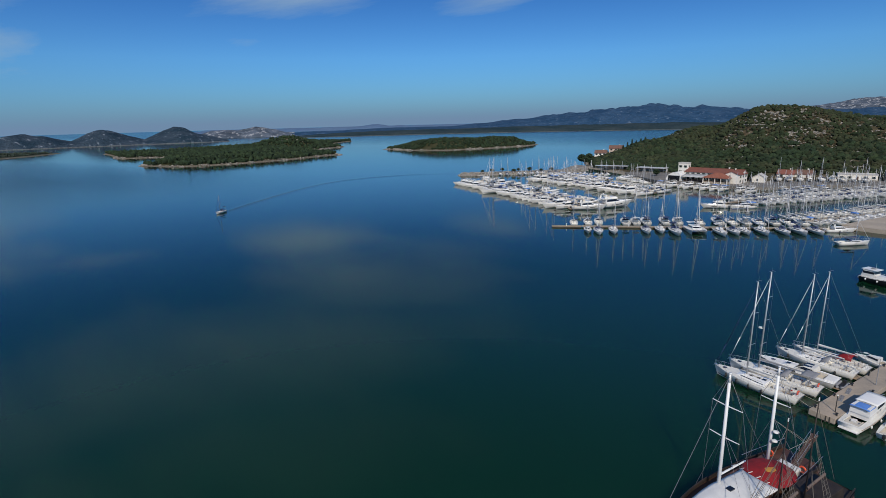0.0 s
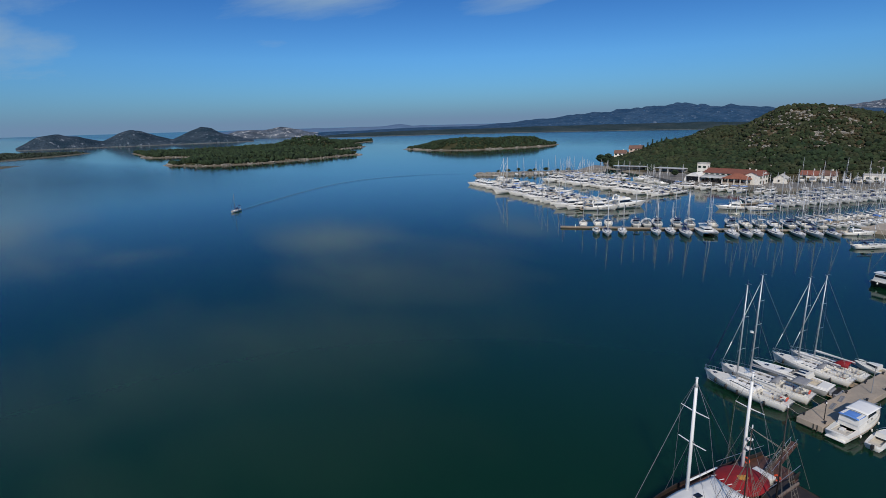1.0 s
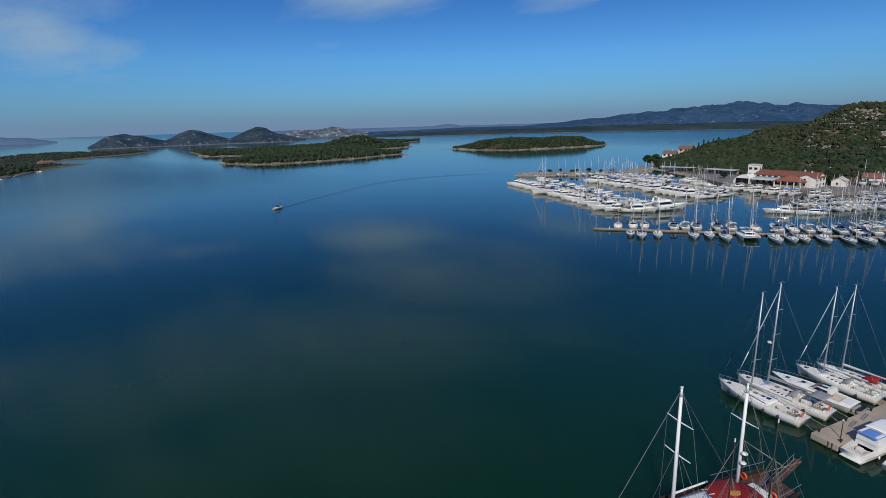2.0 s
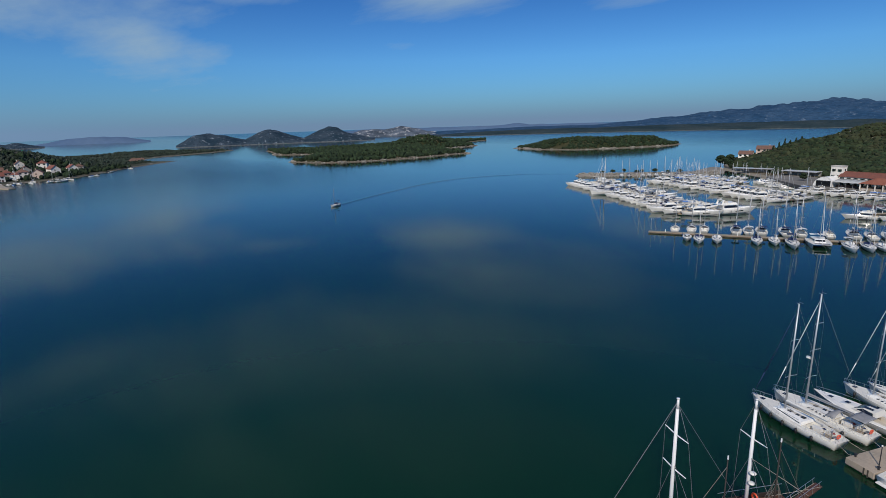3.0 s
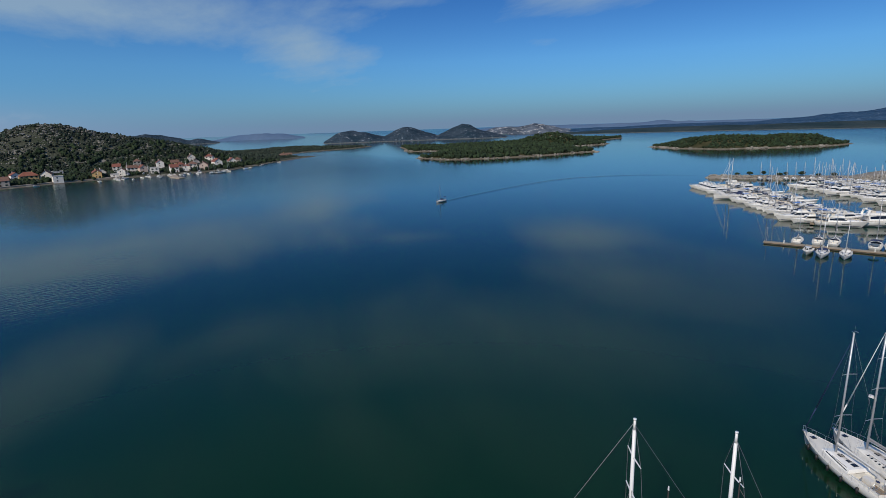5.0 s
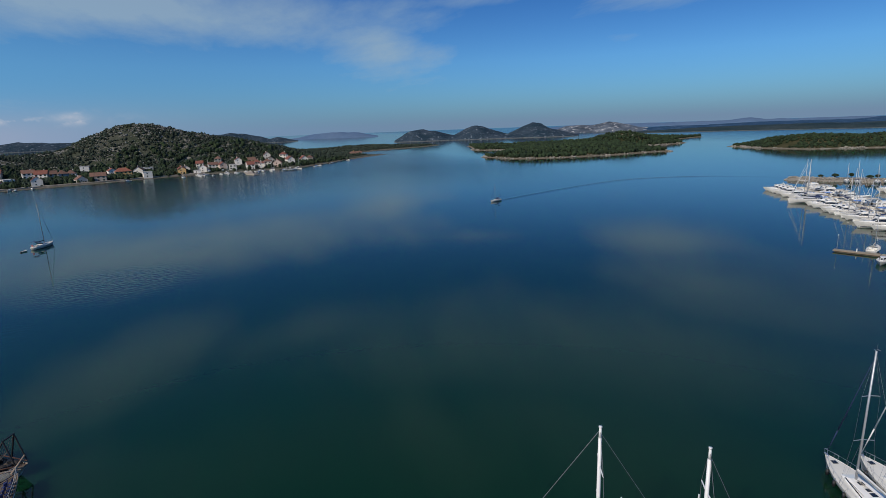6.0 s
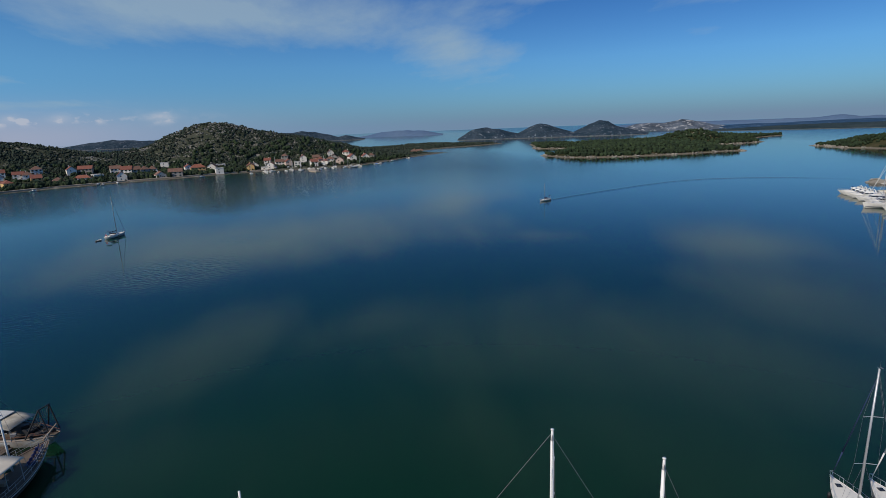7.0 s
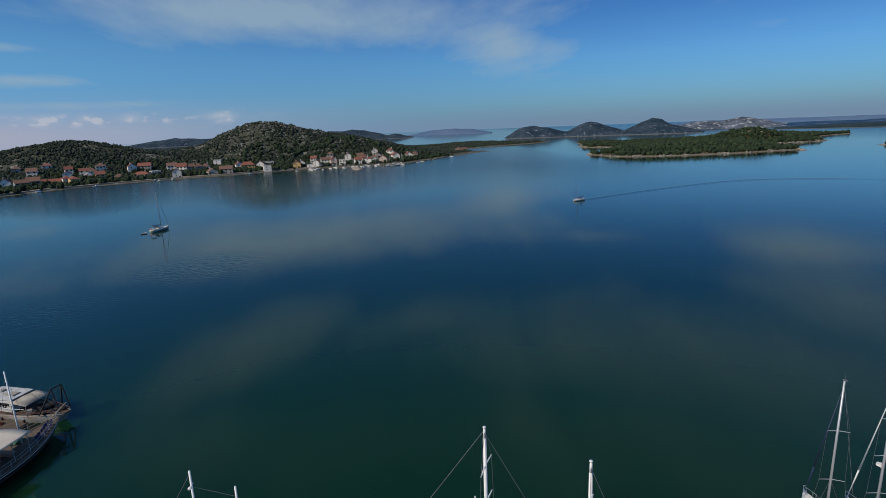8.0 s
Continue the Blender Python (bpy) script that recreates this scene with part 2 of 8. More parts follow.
    for px_, py_, rad, amount in ((-152, -8, 32, 0.15), (-103, -30, 26, 0.13), (-200, 10, 24, 0.08)):
        away = t.nodes.new("ShaderNodeVectorMath")
        away.operation = "DISTANCE"
        t.links.new(tc.outputs["Object"], away.inputs[0])
        away.inputs[1].default_value = (px_, py_, 0)
        near = t.nodes.new("ShaderNodeMapRange")
        near.interpolation_type = "SMOOTHSTEP"
        near.inputs["From Min"].default_value, near.inputs["From Max"].default_value = rad, 0.2 * rad
        near.inputs["To Min"].default_value, near.inputs["To Max"].default_value = 0.0, amount
        t.links.new(away.outputs["Value"], near.inputs["Value"])
        add = t.nodes.new("ShaderNodeMath")
        t.links.new(last, add.inputs[0])
        t.links.new(near.outputs[0], add.inputs[1])
        last = add.outputs[0]
    t.links.new(last, bp.inputs["Strength"])
    t.links.new(ripple.outputs["Fac"], bp.inputs["Height"])
    t.links.new(bp.outputs[0], p.inputs["Normal"])
    return m


WATER = water_material()
SCRUB = shore_band(mat("scrub_ground", (0.030, 0.038, 0.016), 0.95, vary=0.35, scale=0.05, fine=0.6, bump=0.6, alt=(0.075, 0.065, 0.035), spec=0.04), (0.17, 0.145, 0.11), 1.0)
KARST = shore_band(mat("karst_ground", (0.030, 0.038, 0.017), 0.95, vary=0.4, scale=0.03, fine=0.35, bump=0.5, alt=(0.10, 0.078, 0.048), spec=0.04), (0.26, 0.23, 0.18), 0.9)
# far scrub blued and lightened: air haze carried by the colour itself
HAZED_SCRUB = mat("hazed_scrub", (0.020, 0.040, 0.048), 0.95, vary=0.4, scale=0.012, fine=0.12, bump=0.5, alt=(0.045, 0.062, 0.066), spec=0.04)
HAZED_CONE = mat("hazed_cone_scrub", (0.019, 0.038, 0.056), 0.95, vary=0.5, scale=0.02, fine=0.15, bump=0.7, alt=(0.046, 0.066, 0.088), spec=0.04)
# blue of the distance haze is mixed into the next three base colours
HAZED_ROCK = mat("hazed_rock", (0.022, 0.060, 0.118), 0.95, vary=0.35, scale=0.02, fine=0.07, bump=0.6, alt=(0.042, 0.086, 0.150), spec=0.04)
HAZED_PALE_ROCK = mat("hazed_pale_rock", (0.12, 0.145, 0.18), 0.95, vary=0.35, scale=0.02, fine=0.1, bump=0.6, alt=(0.05, 0.065, 0.085), spec=0.04)
FAR_HAZE = mat("hazed_far_land", (0.09, 0.15, 0.25), 0.95, vary=0.15, scale=0.008, fine=0.05, alt=(0.11, 0.17, 0.26), spec=0.04)
TOWN_EARTH = shore_band(mat("town_earth", (0.036, 0.046, 0.028), 0.95, vary=0.4, scale=0.04, fine=0.4, bump=0.5, alt=(0.075, 0.078, 0.060), spec=0.04), (0.13, 0.115, 0.09), 0.8)
DRY = mat("dry_scrub", (0.050, 0.042, 0.022), 0.95, vary=0.35, scale=0.08, fine=1.2, alt=(0.085, 0.066, 0.038), per_island=0.35, spec=0.2)
# cone islands' pale rock, tinted with the same haze blue
flecks(HAZED_CONE, (0.22, 0.25, 0.29), 0.085, 0.585)
# bare rock of the range, blued for haze like its base
flecks(HAZED_ROCK, (0.12, 0.17, 0.24), 0.045, 0.59)
flecks(HAZED_PALE_ROCK, (0.50, 0.50, 0.50), 0.055, 0.55)
shore_band(HAZED_CONE, (0.11, 0.12, 0.125), 1.6)
shore_band(HAZED_SCRUB, (0.10, 0.115, 0.12), 1.2)
flecks(KARST, (0.27, 0.24, 0.20), 0.10, 0.575)
flecks(TOWN_EARTH, (0.24, 0.225, 0.195), 0.09, 0.56)
LEAF = mat("pine_leaves", (0.017, 0.030, 0.014), 0.9, vary=0.35, scale=0.08, fine=1.2, alt=(0.028, 0.044, 0.019), per_island=0.4, spec=0.2)
LEAF_DRY = mat("maquis_leaves", (0.021, 0.035, 0.014), 0.9, vary=0.35, scale=0.06, fine=1.2, alt=(0.042, 0.046, 0.022), per_island=0.4, spec=0.2)
# leaf colour lifted and cooled to stand for haze over the town's hills
LEAF_TOWN = mat("town_scrub_leaves", (0.024, 0.038, 0.026), 0.9, vary=0.35, scale=0.05, fine=1.2, alt=(0.038, 0.048, 0.034), per_island=0.35, spec=0.2)
ROCK = mat("limestone", (0.30, 0.275, 0.235), 0.9, vary=0.3, scale=0.6, fine=3, bump=0.5, per_island=0.2)
GREY_ROCK = mat("grey_limestone", (0.19, 0.185, 0.165), 0.9, vary=0.3, scale=0.6, fine=3, bump=0.5, per_island=0.25)
SHORE = mat("shore_stone", (0.30, 0.27, 0.225), 0.9, vary=0.3, scale=0.2, fine=2, bump=0.5, per_island=0.2)


# ---- builders ----


def link_mesh(name, mesh, material, parent=None, label=""):
    ob = new(name, mesh)
    mesh.materials.append(material)
    if parent is not None:
        ob.parent = parent
    if label:
        ob["label"] = label
    return ob


def part(name, bm, material, parent, label="", smooth=False):
    mesh = bpy.data.meshes.new(name)
    bmesh.ops.recalc_face_normals(bm, faces=bm.faces)
    bm.to_mesh(mesh)
    bm.free()
    if smooth:
        mesh.shade_smooth()
    return link_mesh(name, mesh, material, parent, label)


def raw(name, verts, faces, material, smooth=False):
    mesh = bpy.data.meshes.new(name)
    mesh.from_pydata([tuple(map(float, v)) for v in verts], [], [tuple(map(int, f)) for f in faces])
    mesh.update()
    if smooth:
        mesh.shade_smooth()
    return link_mesh(name, mesh, material)


def thing(name, label, category, group="", m=None, kind=""):
    ob = tagged(new(name), label, category, group, kind)
    if m is not None:
        ob.matrix_basis = m
    return ob


def fbm(x, y, scale, octaves=4, seed=0.0):
    """Smooth fractal noise of arrays, about -1 to 1, from sums of turned sines."""
    r = np.random.RandomState(int(seed) + 5)
    out, amp, total = np.zeros_like(x, dtype=float), 1.0, 0.0
    for k in range(octaves):
        for _ in range(4):
            a, p, q = r.uniform(0, 6.283, 3)
            f = (2 ** k) * 6.283 / scale * r.uniform(0.6, 1.3)
            warp = 1.3 * np.sin((x * math.cos(a + 1) + y * math.sin(a + 1)) * f * 0.6 + q)
            out += amp * 0.5 * np.sin((x * math.cos(a) + y * math.sin(a)) * f + p + warp)
        total += amp
        amp *= 0.52
    return out / total


def shore_distance(x, y, outline):
    """Metres inland from a shore given by its corners (negative out at sea)."""
    pts = np.array(outline, float)
    best = np.full(x.shape, 1e9)
    inside = np.zeros(x.shape, bool)
    for (ax, ay), (bx, by) in zip(pts, np.roll(pts, -1, 0)):
        ex, ey = bx - ax, by - ay
        u = np.clip(((x - ax) * ex + (y - ay) * ey) / (ex * ex + ey * ey), 0, 1)
        best = np.minimum(best, np.hypot(x - ax - u * ex, y - ay - u * ey))
        cross = (ay > y) != (by > y)
        with np.errstate(divide="ignore", invalid="ignore"):
            inside ^= cross & (x < (bx - ax) * (y - ay) / (by - ay) + ax)
    return np.where(inside, best, -best)


def step(v, a, b):
    u = np.clip((v - a) / (b - a), 0, 1)
    return u * u * (3 - 2 * u)


class Land:
    """Rising ground inside a shore, with rounded tops (x, y, height, radius along x, radius along y)."""

    def __init__(self, outline, tops, base=1.4, rough=1.5, seed=1, wobble=5.0, beach=8.0, flat=40.0):
        self.outline, self.tops, self.base, self.rough = outline, tops, base, rough
        self.seed, self.wobble, self.beach, self.flat = seed, wobble, beach, flat

    def inland(self, x, y):
        return shore_distance(x, y, self.outline) + self.wobble * fbm(x, y, 70, 4, self.seed)

    def height(self, x, y, inland=None):
        d = self.inland(x, y) if inland is None else inland
        h = np.zeros_like(d)
        for tx, ty, th, rx, ry in self.tops:
            h += (th * np.exp(-0.5 * (((x - tx) / rx) ** 2 + ((y - ty) / ry) ** 2))) ** 3
        h = np.cbrt(h) * step(d, 2, self.flat)
        h += self.rough * fbm(x, y, 60, 4, self.seed + 9) * step(d, 5, self.flat)
        return np.where(d > 0, self.base * step(d, 0, self.beach) + h, -2 + 2 * np.exp(np.minimum(d, 0) / 6.0)) - 0.06

    def build(self, name, cell, material, label, category="land"):
        pts = np.array(self.outline, float)
        (x0, y0), (x1, y1) = pts.min(0) - 4 * cell, pts.max(0) + 4 * cell
        xs, ys = np.arange(x0, x1, cell), np.arange(y0, y1, cell)
        gx, gy = np.meshgrid(xs, ys)
        d = self.inland(gx, gy)
        z = self.height(gx, gy, d)
        n, w = gx.size, len(xs)
        keep = d > -12
        idx = np.arange(n).reshape(gx.shape)
        quads = np.stack([idx[:-1, :-1], idx[:-1, 1:], idx[1:, 1:], idx[1:, :-1]], -1).reshape(-1, 4)
        ok = keep.reshape(-1)[quads].any(1)
        quads = quads[ok]
        used, inv = np.unique(quads, return_inverse=True)
        verts = np.stack([gx.reshape(-1)[used], gy.reshape(-1)[used], z.reshape(-1)[used]], 1)
        ob = raw(name, verts, inv.reshape(-1, 4), material, smooth=True)
        return tagged(ob, label, category, kind="structure")


def ball(sub=1):
    bm = bmesh.new()
    bmesh.ops.create_icosphere(bm, subdivisions=sub, radius=1)
    v = np.array([x.co[:] for x in bm.verts])
    f = np.array([[x.index for x in y.verts] for y in bm.faces])
    bm.free()
    return v, f


def clumps(name, xs, ys, zs, size, tall, material, label, category, seed=3, sub=1, spiky=0.3, sink=0.3):
    """Many uneven leafy or stony clumps in one mesh."""
    r = np.random.RandomState(seed)
    v, f = ball(sub)
    kinds = [v * (1 + spiky * r.uniform(-1, 1, (len(v), 1))) for _ in range(9)]
    vs, fs, at = [], [], 0
    for x, y, z, s, h in zip(xs, ys, zs, size, tall):
        k = kinds[r.randint(9)]
        a = r.uniform(0, 6.283)
        c, q = math.cos(a), math.sin(a)
        p = np.stack([(k[:, 0] * c - k[:, 1] * q) * s, (k[:, 0] * q + k[:, 1] * c) * s * r.uniform(0.75, 1.2), k[:, 2] * h], 1)
        vs.append(p + (x, y, z + h * (1 - sink)))
        fs.append(f + at)
        at += len(v)
    ob = raw(name, np.concatenate(vs), np.concatenate(fs), material)
    return tagged(ob, label, category, kind="stuff")


def scatter(land, n, box, seed, min_inland=6.0, patch=90.0, level=-0.2, max_inland=1e9):
    """Random places on a land where a patchy noise is over level."""
    r = np.random.RandomState(seed)
    x, y = r.uniform(box[0], box[2], n), r.uniform(box[1], box[3], n)
    d = land.inland(x, y)
    ok = (d > min_inland) & (d < max_inland) & (fbm(x, y, patch, 3, seed) > level + r.uniform(-0.3, 0.3, n))
    x, y, d = x[ok], y[ok], d[ok]
    return x, y, land.height(x, y, d), r


# ---- the sea and the land ----
SEA_R = 4800
sea = raw("water", [(0, 0, 0)] + [(SEA_R * math.cos(2 * math.pi * i / 96), SEA_R * math.sin(2 * math.pi * i / 96), 0) for i in range(96)], [(0, 1 + i, 1 + (i + 1) % 96) for i in range(96)], WATER)
tagged(sea, "calm dark blue-green sea water in the bay", "sea", kind="structure")

MARINA = Land([(-158, 462), (-176, 507), (-190, 560), (-185, 680), (-80, 790), (150, 820), (500, 700), (600, 300), (300, 120), (140, 160), (75, 240), (24, 262), (45, 330), (54, 404),
               (10, 388), (-15, 368), (-30, 364), (-52, 370), (-76, 378), (-112, 420)],
              [(-14, 605, 45, 42, 80), (-46, 600, 36, 24, 66), (-92, 596, 28, 28, 60), (50, 620, 33, 60, 90), (-130, 560, 15, 36, 45), (-166, 532, 12, 20, 28), (190, 600, 34, 100, 110)], base=1.3, rough=1.6, seed=3, wobble=1.5, flat=60)
MARINA.build("headland_ground", 5.0, KARST, "scrubby limestone hill above the marina quay")
ISLE = Land([(-640, 326), (-604, 331), (-578, 334), (-556, 350), (-542, 378), (-534, 405), (-532, 435), (-529, 465), (-534, 503), (-538, 535), (-528, 548), (-545, 556), (-585, 570), (-650, 596), (-664, 615),
             (-665, 650), (-690, 725), (-702, 732), (-755, 742), (-835, 850), (-868, 935), (-892, 950), (-940, 850), (-940, 600), (-930, 520), (-1000, 478), (-1000, 458), (-870, 415), (-840, 398), (-806, 400),
             (-785, 424), (-742, 422), (-700, 390), (-652, 350)],
            [(-600, 400, 5, 45, 55), (-640, 490, 6, 60, 80), (-722, 620, 19, 34, 40), (-800, 760, 7, 60, 70), (-850, 450, 3, 60, 30)], rough=1.2, seed=11, wobble=2.0, beach=5)
ISLE.build("island_ground", 6.0, SCRUB, "low wooded island with a pale stony shore")
ISLET = Land([(-556, 668), (-500, 652), (-435, 660), (-395, 710), (-362, 800), (-368, 850), (-420, 862), (-500, 800), (-565, 720)],
             [(-470, 730, 12, 60, 50), (-410, 790, 11, 50, 60)], rough=1.0, seed=21, wobble=4)
ISLET.build("islet_ground", 6.0, SCRUB, "small wooded island with a pale stony shore")
TOWN = Land([(-380, -330), (-456, -255), (-496, -232), (-529, -197), (-559, -144), (-575, -102), (-598, -65), (-616, -10), (-618, 40), (-640, 98), (-750, 172), (-842, 252), (-850, 238), (-906, 205), (-1000, 270),
             (-1080, 400), (-1128, 448), (-1190, 430), (-1250, 300), (-1200, 0), (-1150, -300), (-900, -560), (-500, -600)],
            [(-775, -94, 57, 45, 70), (-770, 0, 33, 60, 70), (-775, 75, 27, 60, 60), (-760, 150, 16, 60, 60), (-720, -330, 40, 70, 90), (-760, -215, 18, 60, 60), (-1050, 330, 12, 80, 90), (-930, 260, 14, 80, 60)],
            base=1.3, rough=1.8, seed=31, wobble=2.5, flat=150)
TOWN.build("town_ground", 6.0, TOWN_EARTH, "scrubby limestone hills behind the waterfront town")


def ridge(name, line, distance, depth, material, label, seed, rough=0.12):
    """A far range of hills: compass angle and height along its crest, at a distance from the bay."""
    az, top = np.array(line, float).T
    n = int((az[-1] - az[0]) * radians(1) * distance / 9) + 2
    a = np.linspace(az[0], az[-1], n)
    h = np.interp(a, az, top)
    rows = 15
    vs = []
    for k in range(rows):
        u = k / (rows - 1)
        r = distance + (u - 0.5) * depth
        x, y = 15 + r * np.sin(np.radians(a)), 15 + r * np.cos(np.radians(a))
        z = h * math.sin(math.pi * u) ** 0.9 * (1 + rough * fbm(x, y, 160, 5, seed)) + 0.02 * h * fbm(x, y, 40, 3, seed + 2) - (4 if k in (0, rows - 1) else 0)
        vs.append(np.stack([x, y, z], 1))
    faces = [(k * n + i, k * n + i + 1, (k + 1) * n + i + 1, (k + 1) * n + i) for k in range(rows - 1) for i in range(n - 1)]
    return tagged(raw(name, np.concatenate(vs), faces, material, smooth=True), label, "hills", kind="structure")


ridge("far_coast", [(-50, 2), (-44, 10), (-38, 12), (-30, 13), (-20, 16), (-10, 17), (10, 19), (40, 20)], 1800, 300, HAZED_SCRUB, "low dark green mainland coast across the water", 41)
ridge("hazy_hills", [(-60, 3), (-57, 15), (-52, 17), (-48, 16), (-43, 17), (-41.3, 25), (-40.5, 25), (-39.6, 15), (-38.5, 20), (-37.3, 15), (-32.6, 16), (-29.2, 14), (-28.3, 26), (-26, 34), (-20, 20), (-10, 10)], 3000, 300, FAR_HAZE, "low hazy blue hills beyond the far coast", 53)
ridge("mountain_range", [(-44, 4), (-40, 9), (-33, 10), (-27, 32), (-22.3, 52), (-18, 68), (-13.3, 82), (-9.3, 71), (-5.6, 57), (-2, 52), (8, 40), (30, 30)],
      2650, 700, HAZED_ROCK, "blue-grey rocky mountain range in the haze", 43, rough=0.13)
ridge("pale_mountain", [(-6, 30), (-2, 58), (0.4, 66), (3, 82), (4.7, 92), (12, 96), (30, 70), (50, 10)], 3000, 700, HAZED_PALE_ROCK, "pale bare limestone mountain in the haze", 44)
ridge("cone_islands", [(-74.4, 2), (-73.5, 18), (-72.4, 32), (-71.4, 34), (-70.2, 31), (-69.0, 18), (-68.2, 12), (-67.2, 25), (-66.0, 40), (-65.2, 33), (-64.0, 19), (-62.6, 10), (-61.4, 24), (-60.1, 42), (-59.2, 36), (-58, 20), (-56.5, 8), (-55.5, 2)], 1650, 220, HAZED_CONE,
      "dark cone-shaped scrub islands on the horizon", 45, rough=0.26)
ridge("pale_island", [(-58.5, 3), (-56.8, 24), (-55.6, 26), (-54.5, 24), (-52.8, 33), (-51, 22), (-50, 12), (-47, 6)], 2050, 260, HAZED_PALE_ROCK, "pale rocky island on the horizon", 47)
ridge("low_island", [(-54, 3), (-50, 10), (-46, 13), (-42, 12), (-38, 5)], 2050, 260, HAZED_ROCK, "low dark island on the horizon", 48)
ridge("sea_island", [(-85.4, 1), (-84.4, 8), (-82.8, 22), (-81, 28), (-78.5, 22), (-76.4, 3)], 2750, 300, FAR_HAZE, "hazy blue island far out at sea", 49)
ridge("outer_hills", [(-99, 4), (-94, 36), (-90.6, 40), (-89, 33), (-87.9, 24), (-87.1, 13), (-86.3, 20), (-85.4, 10), (-84.4, 2)], 2350, 260, HAZED_CONE, "dark low hills on an island out at sea", 54)
ridge("outer_island", [(-113, 2), (-109.5, 24), (-107.6, 36), (-105.2, 30), (-101, 10)], 2700, 300, HAZED_CONE, "dark island far out at sea", 51)

# ---- woods and scrub ----


def woods(name, land, n, box, seed, size, tall, label, material=LEAF, level=-0.15, patch=90.0, min_inland=6.0, max_inland=1e9, sub=1, top=1e9, thin=None, bare=()):
    x, y, z, r = scatter(land, n, box, seed, min_inland, patch, level, max_inland)
    ok = z < top
    if thin:
        ok &= r.uniform(0, 1, len(z)) > thin[2] * step(z, thin[0], thin[1])
    for bx_, by_, rx_, ry_, share in bare:
        ok &= (((x - bx_) / rx_) ** 2 + ((y - by_) / ry_) ** 2 + 0.6 * fbm(x, y, 25, 2, seed + 4) > 1) | (r.uniform(0, 1, len(z)) > share)
    x, y, z = x[ok], y[ok], z[ok]
    s = r.uniform(size[0], size[1], len(x))
    return clumps(name, x, y, z, s, s * r.uniform(tall[0], tall[1], len(x)), material, label, "trees", seed, sub)


def stones(name, land, n, box_, seed, size, label, level, patch, low, high, material=ROCK):
    x, y, z, r = scatter(land, n, box_, seed, 30, patch, level)
    ok = (z > low) & (z < high)
    x, y, z = x[ok], y[ok], z[ok]
    s_ = r.uniform(size[0], size[1], len(x))
    return clumps(name, x, y, z, s_, s_ * r.uniform(0.4, 0.8, len(x)), material, label, "rocks", seed, 1, 0.3, 0.55)


woods("island_woods", ISLE, 30000, (-1000, 320, -525, 950), 12, (1.1, 2.9), (0.75, 1.25), "dense dark green pine and maquis wood on the island", level=-0.62, min_inland=5, patch=60)
stones("island_rocks", ISLE, 2600, (-860, 520, -560, 900), 18, (0.7, 2.0), "pale limestone clearings on the island", 0.05, 40, 3, 40)
woods("islet_woods", ISLET, 6500, (-570, 640, -350, 870), 22, (1.0, 2.3), (0.7, 1.1), "dark green maquis wood on the small island", level=-0.7, min_inland=6)
woods("hill_scrub", MARINA, 30000, (-190, 420, 260, 660), 14, (0.7, 2.1), (0.6, 1.0), "patchy green maquis scrub over the hill", LEAF_DRY, level=-0.32, patch=34, min_inland=30, thin=(34, 50, 0.4),
      bare=((-33, 545, 20, 34, 0.55), (-12, 575, 20, 28, 0.45), (14, 545, 16, 26, 0.45), (40, 560, 16, 26, 0.4)))
woods("hill_dry_scrub", MARINA, 8000, (-110, 480, 200, 660), 16, (0.5, 1.3), (0.5, 0.9), "brown dry scrub on the upper hill", DRY, level=-0.2, patch=50, min_inland=60)
woods("headland_woods", MARINA, 5000, (-190, 440, 60, 580), 15, (0.8, 2.3), (0.7, 1.15), "dense green pine wood at the foot of the hill", LEAF, level=-0.15, patch=60, min_inland=14, sub=2, top=19.0)
woods("headland_bushes", MARINA, 3600, (-190, 450, -60, 560), 27, (1.0, 2.4), (0.7, 1.1), "dense green bushes along the low headland", LEAF_DRY, level=-0.6, patch=40, min_inland=5)
woods("town_scrub", TOWN, 50000, (-860, -400, -440, 250), 33, (0.5, 1.6), (0.6, 1.0), "dark maquis scrub over the town's hills", LEAF_TOWN, level=-0.25, patch=45, min_inland=22)
woods("town_pines", TOWN, 22000, (-860, -400, -440, 250), 35, (0.9, 2.2), (0.7, 1.15), "dark pine groves on the town's hills", LEAF_TOWN, level=0.0, patch=80, min_inland=30, thin=(30, 52, 0.8))
woods("spit_woods", TOWN, 9000, (-1230, 60, -860, 450), 34, (0.9, 2.2), (0.65, 1.0), "dark low wood on the spit beyond the town", LEAF_TOWN, level=-0.5, patch=60, min_inland=12)


stones("hill_rocks", MARINA, 7000, (-120, 450, 160, 680), 17, (0.4, 1.5), "pale limestone outcrops on the hill", 0.22, 28, 4, 60)
stones("hilltop_rocks", MARINA, 700, (-62, 500, 5, 610), 19, (0.4, 1.2), "pale limestone rubble in a clearing near the hilltop", -0.2, 24, 18, 60)
stones("town_summit_rocks", TOWN, 900, (-815, -150, -715, -40), 38, (0.8, 2.0), "bare pale crags on the summit of the town's hill", -0.2, 24, 44, 70, GREY_ROCK)
stones("town_rocks", TOWN, 17000, (-860, -240, -640, 180), 37, (0.45, 1.15), "pale limestone outcrops on the town's hill", -0.12, 45, 18, 70, GREY_ROCK)



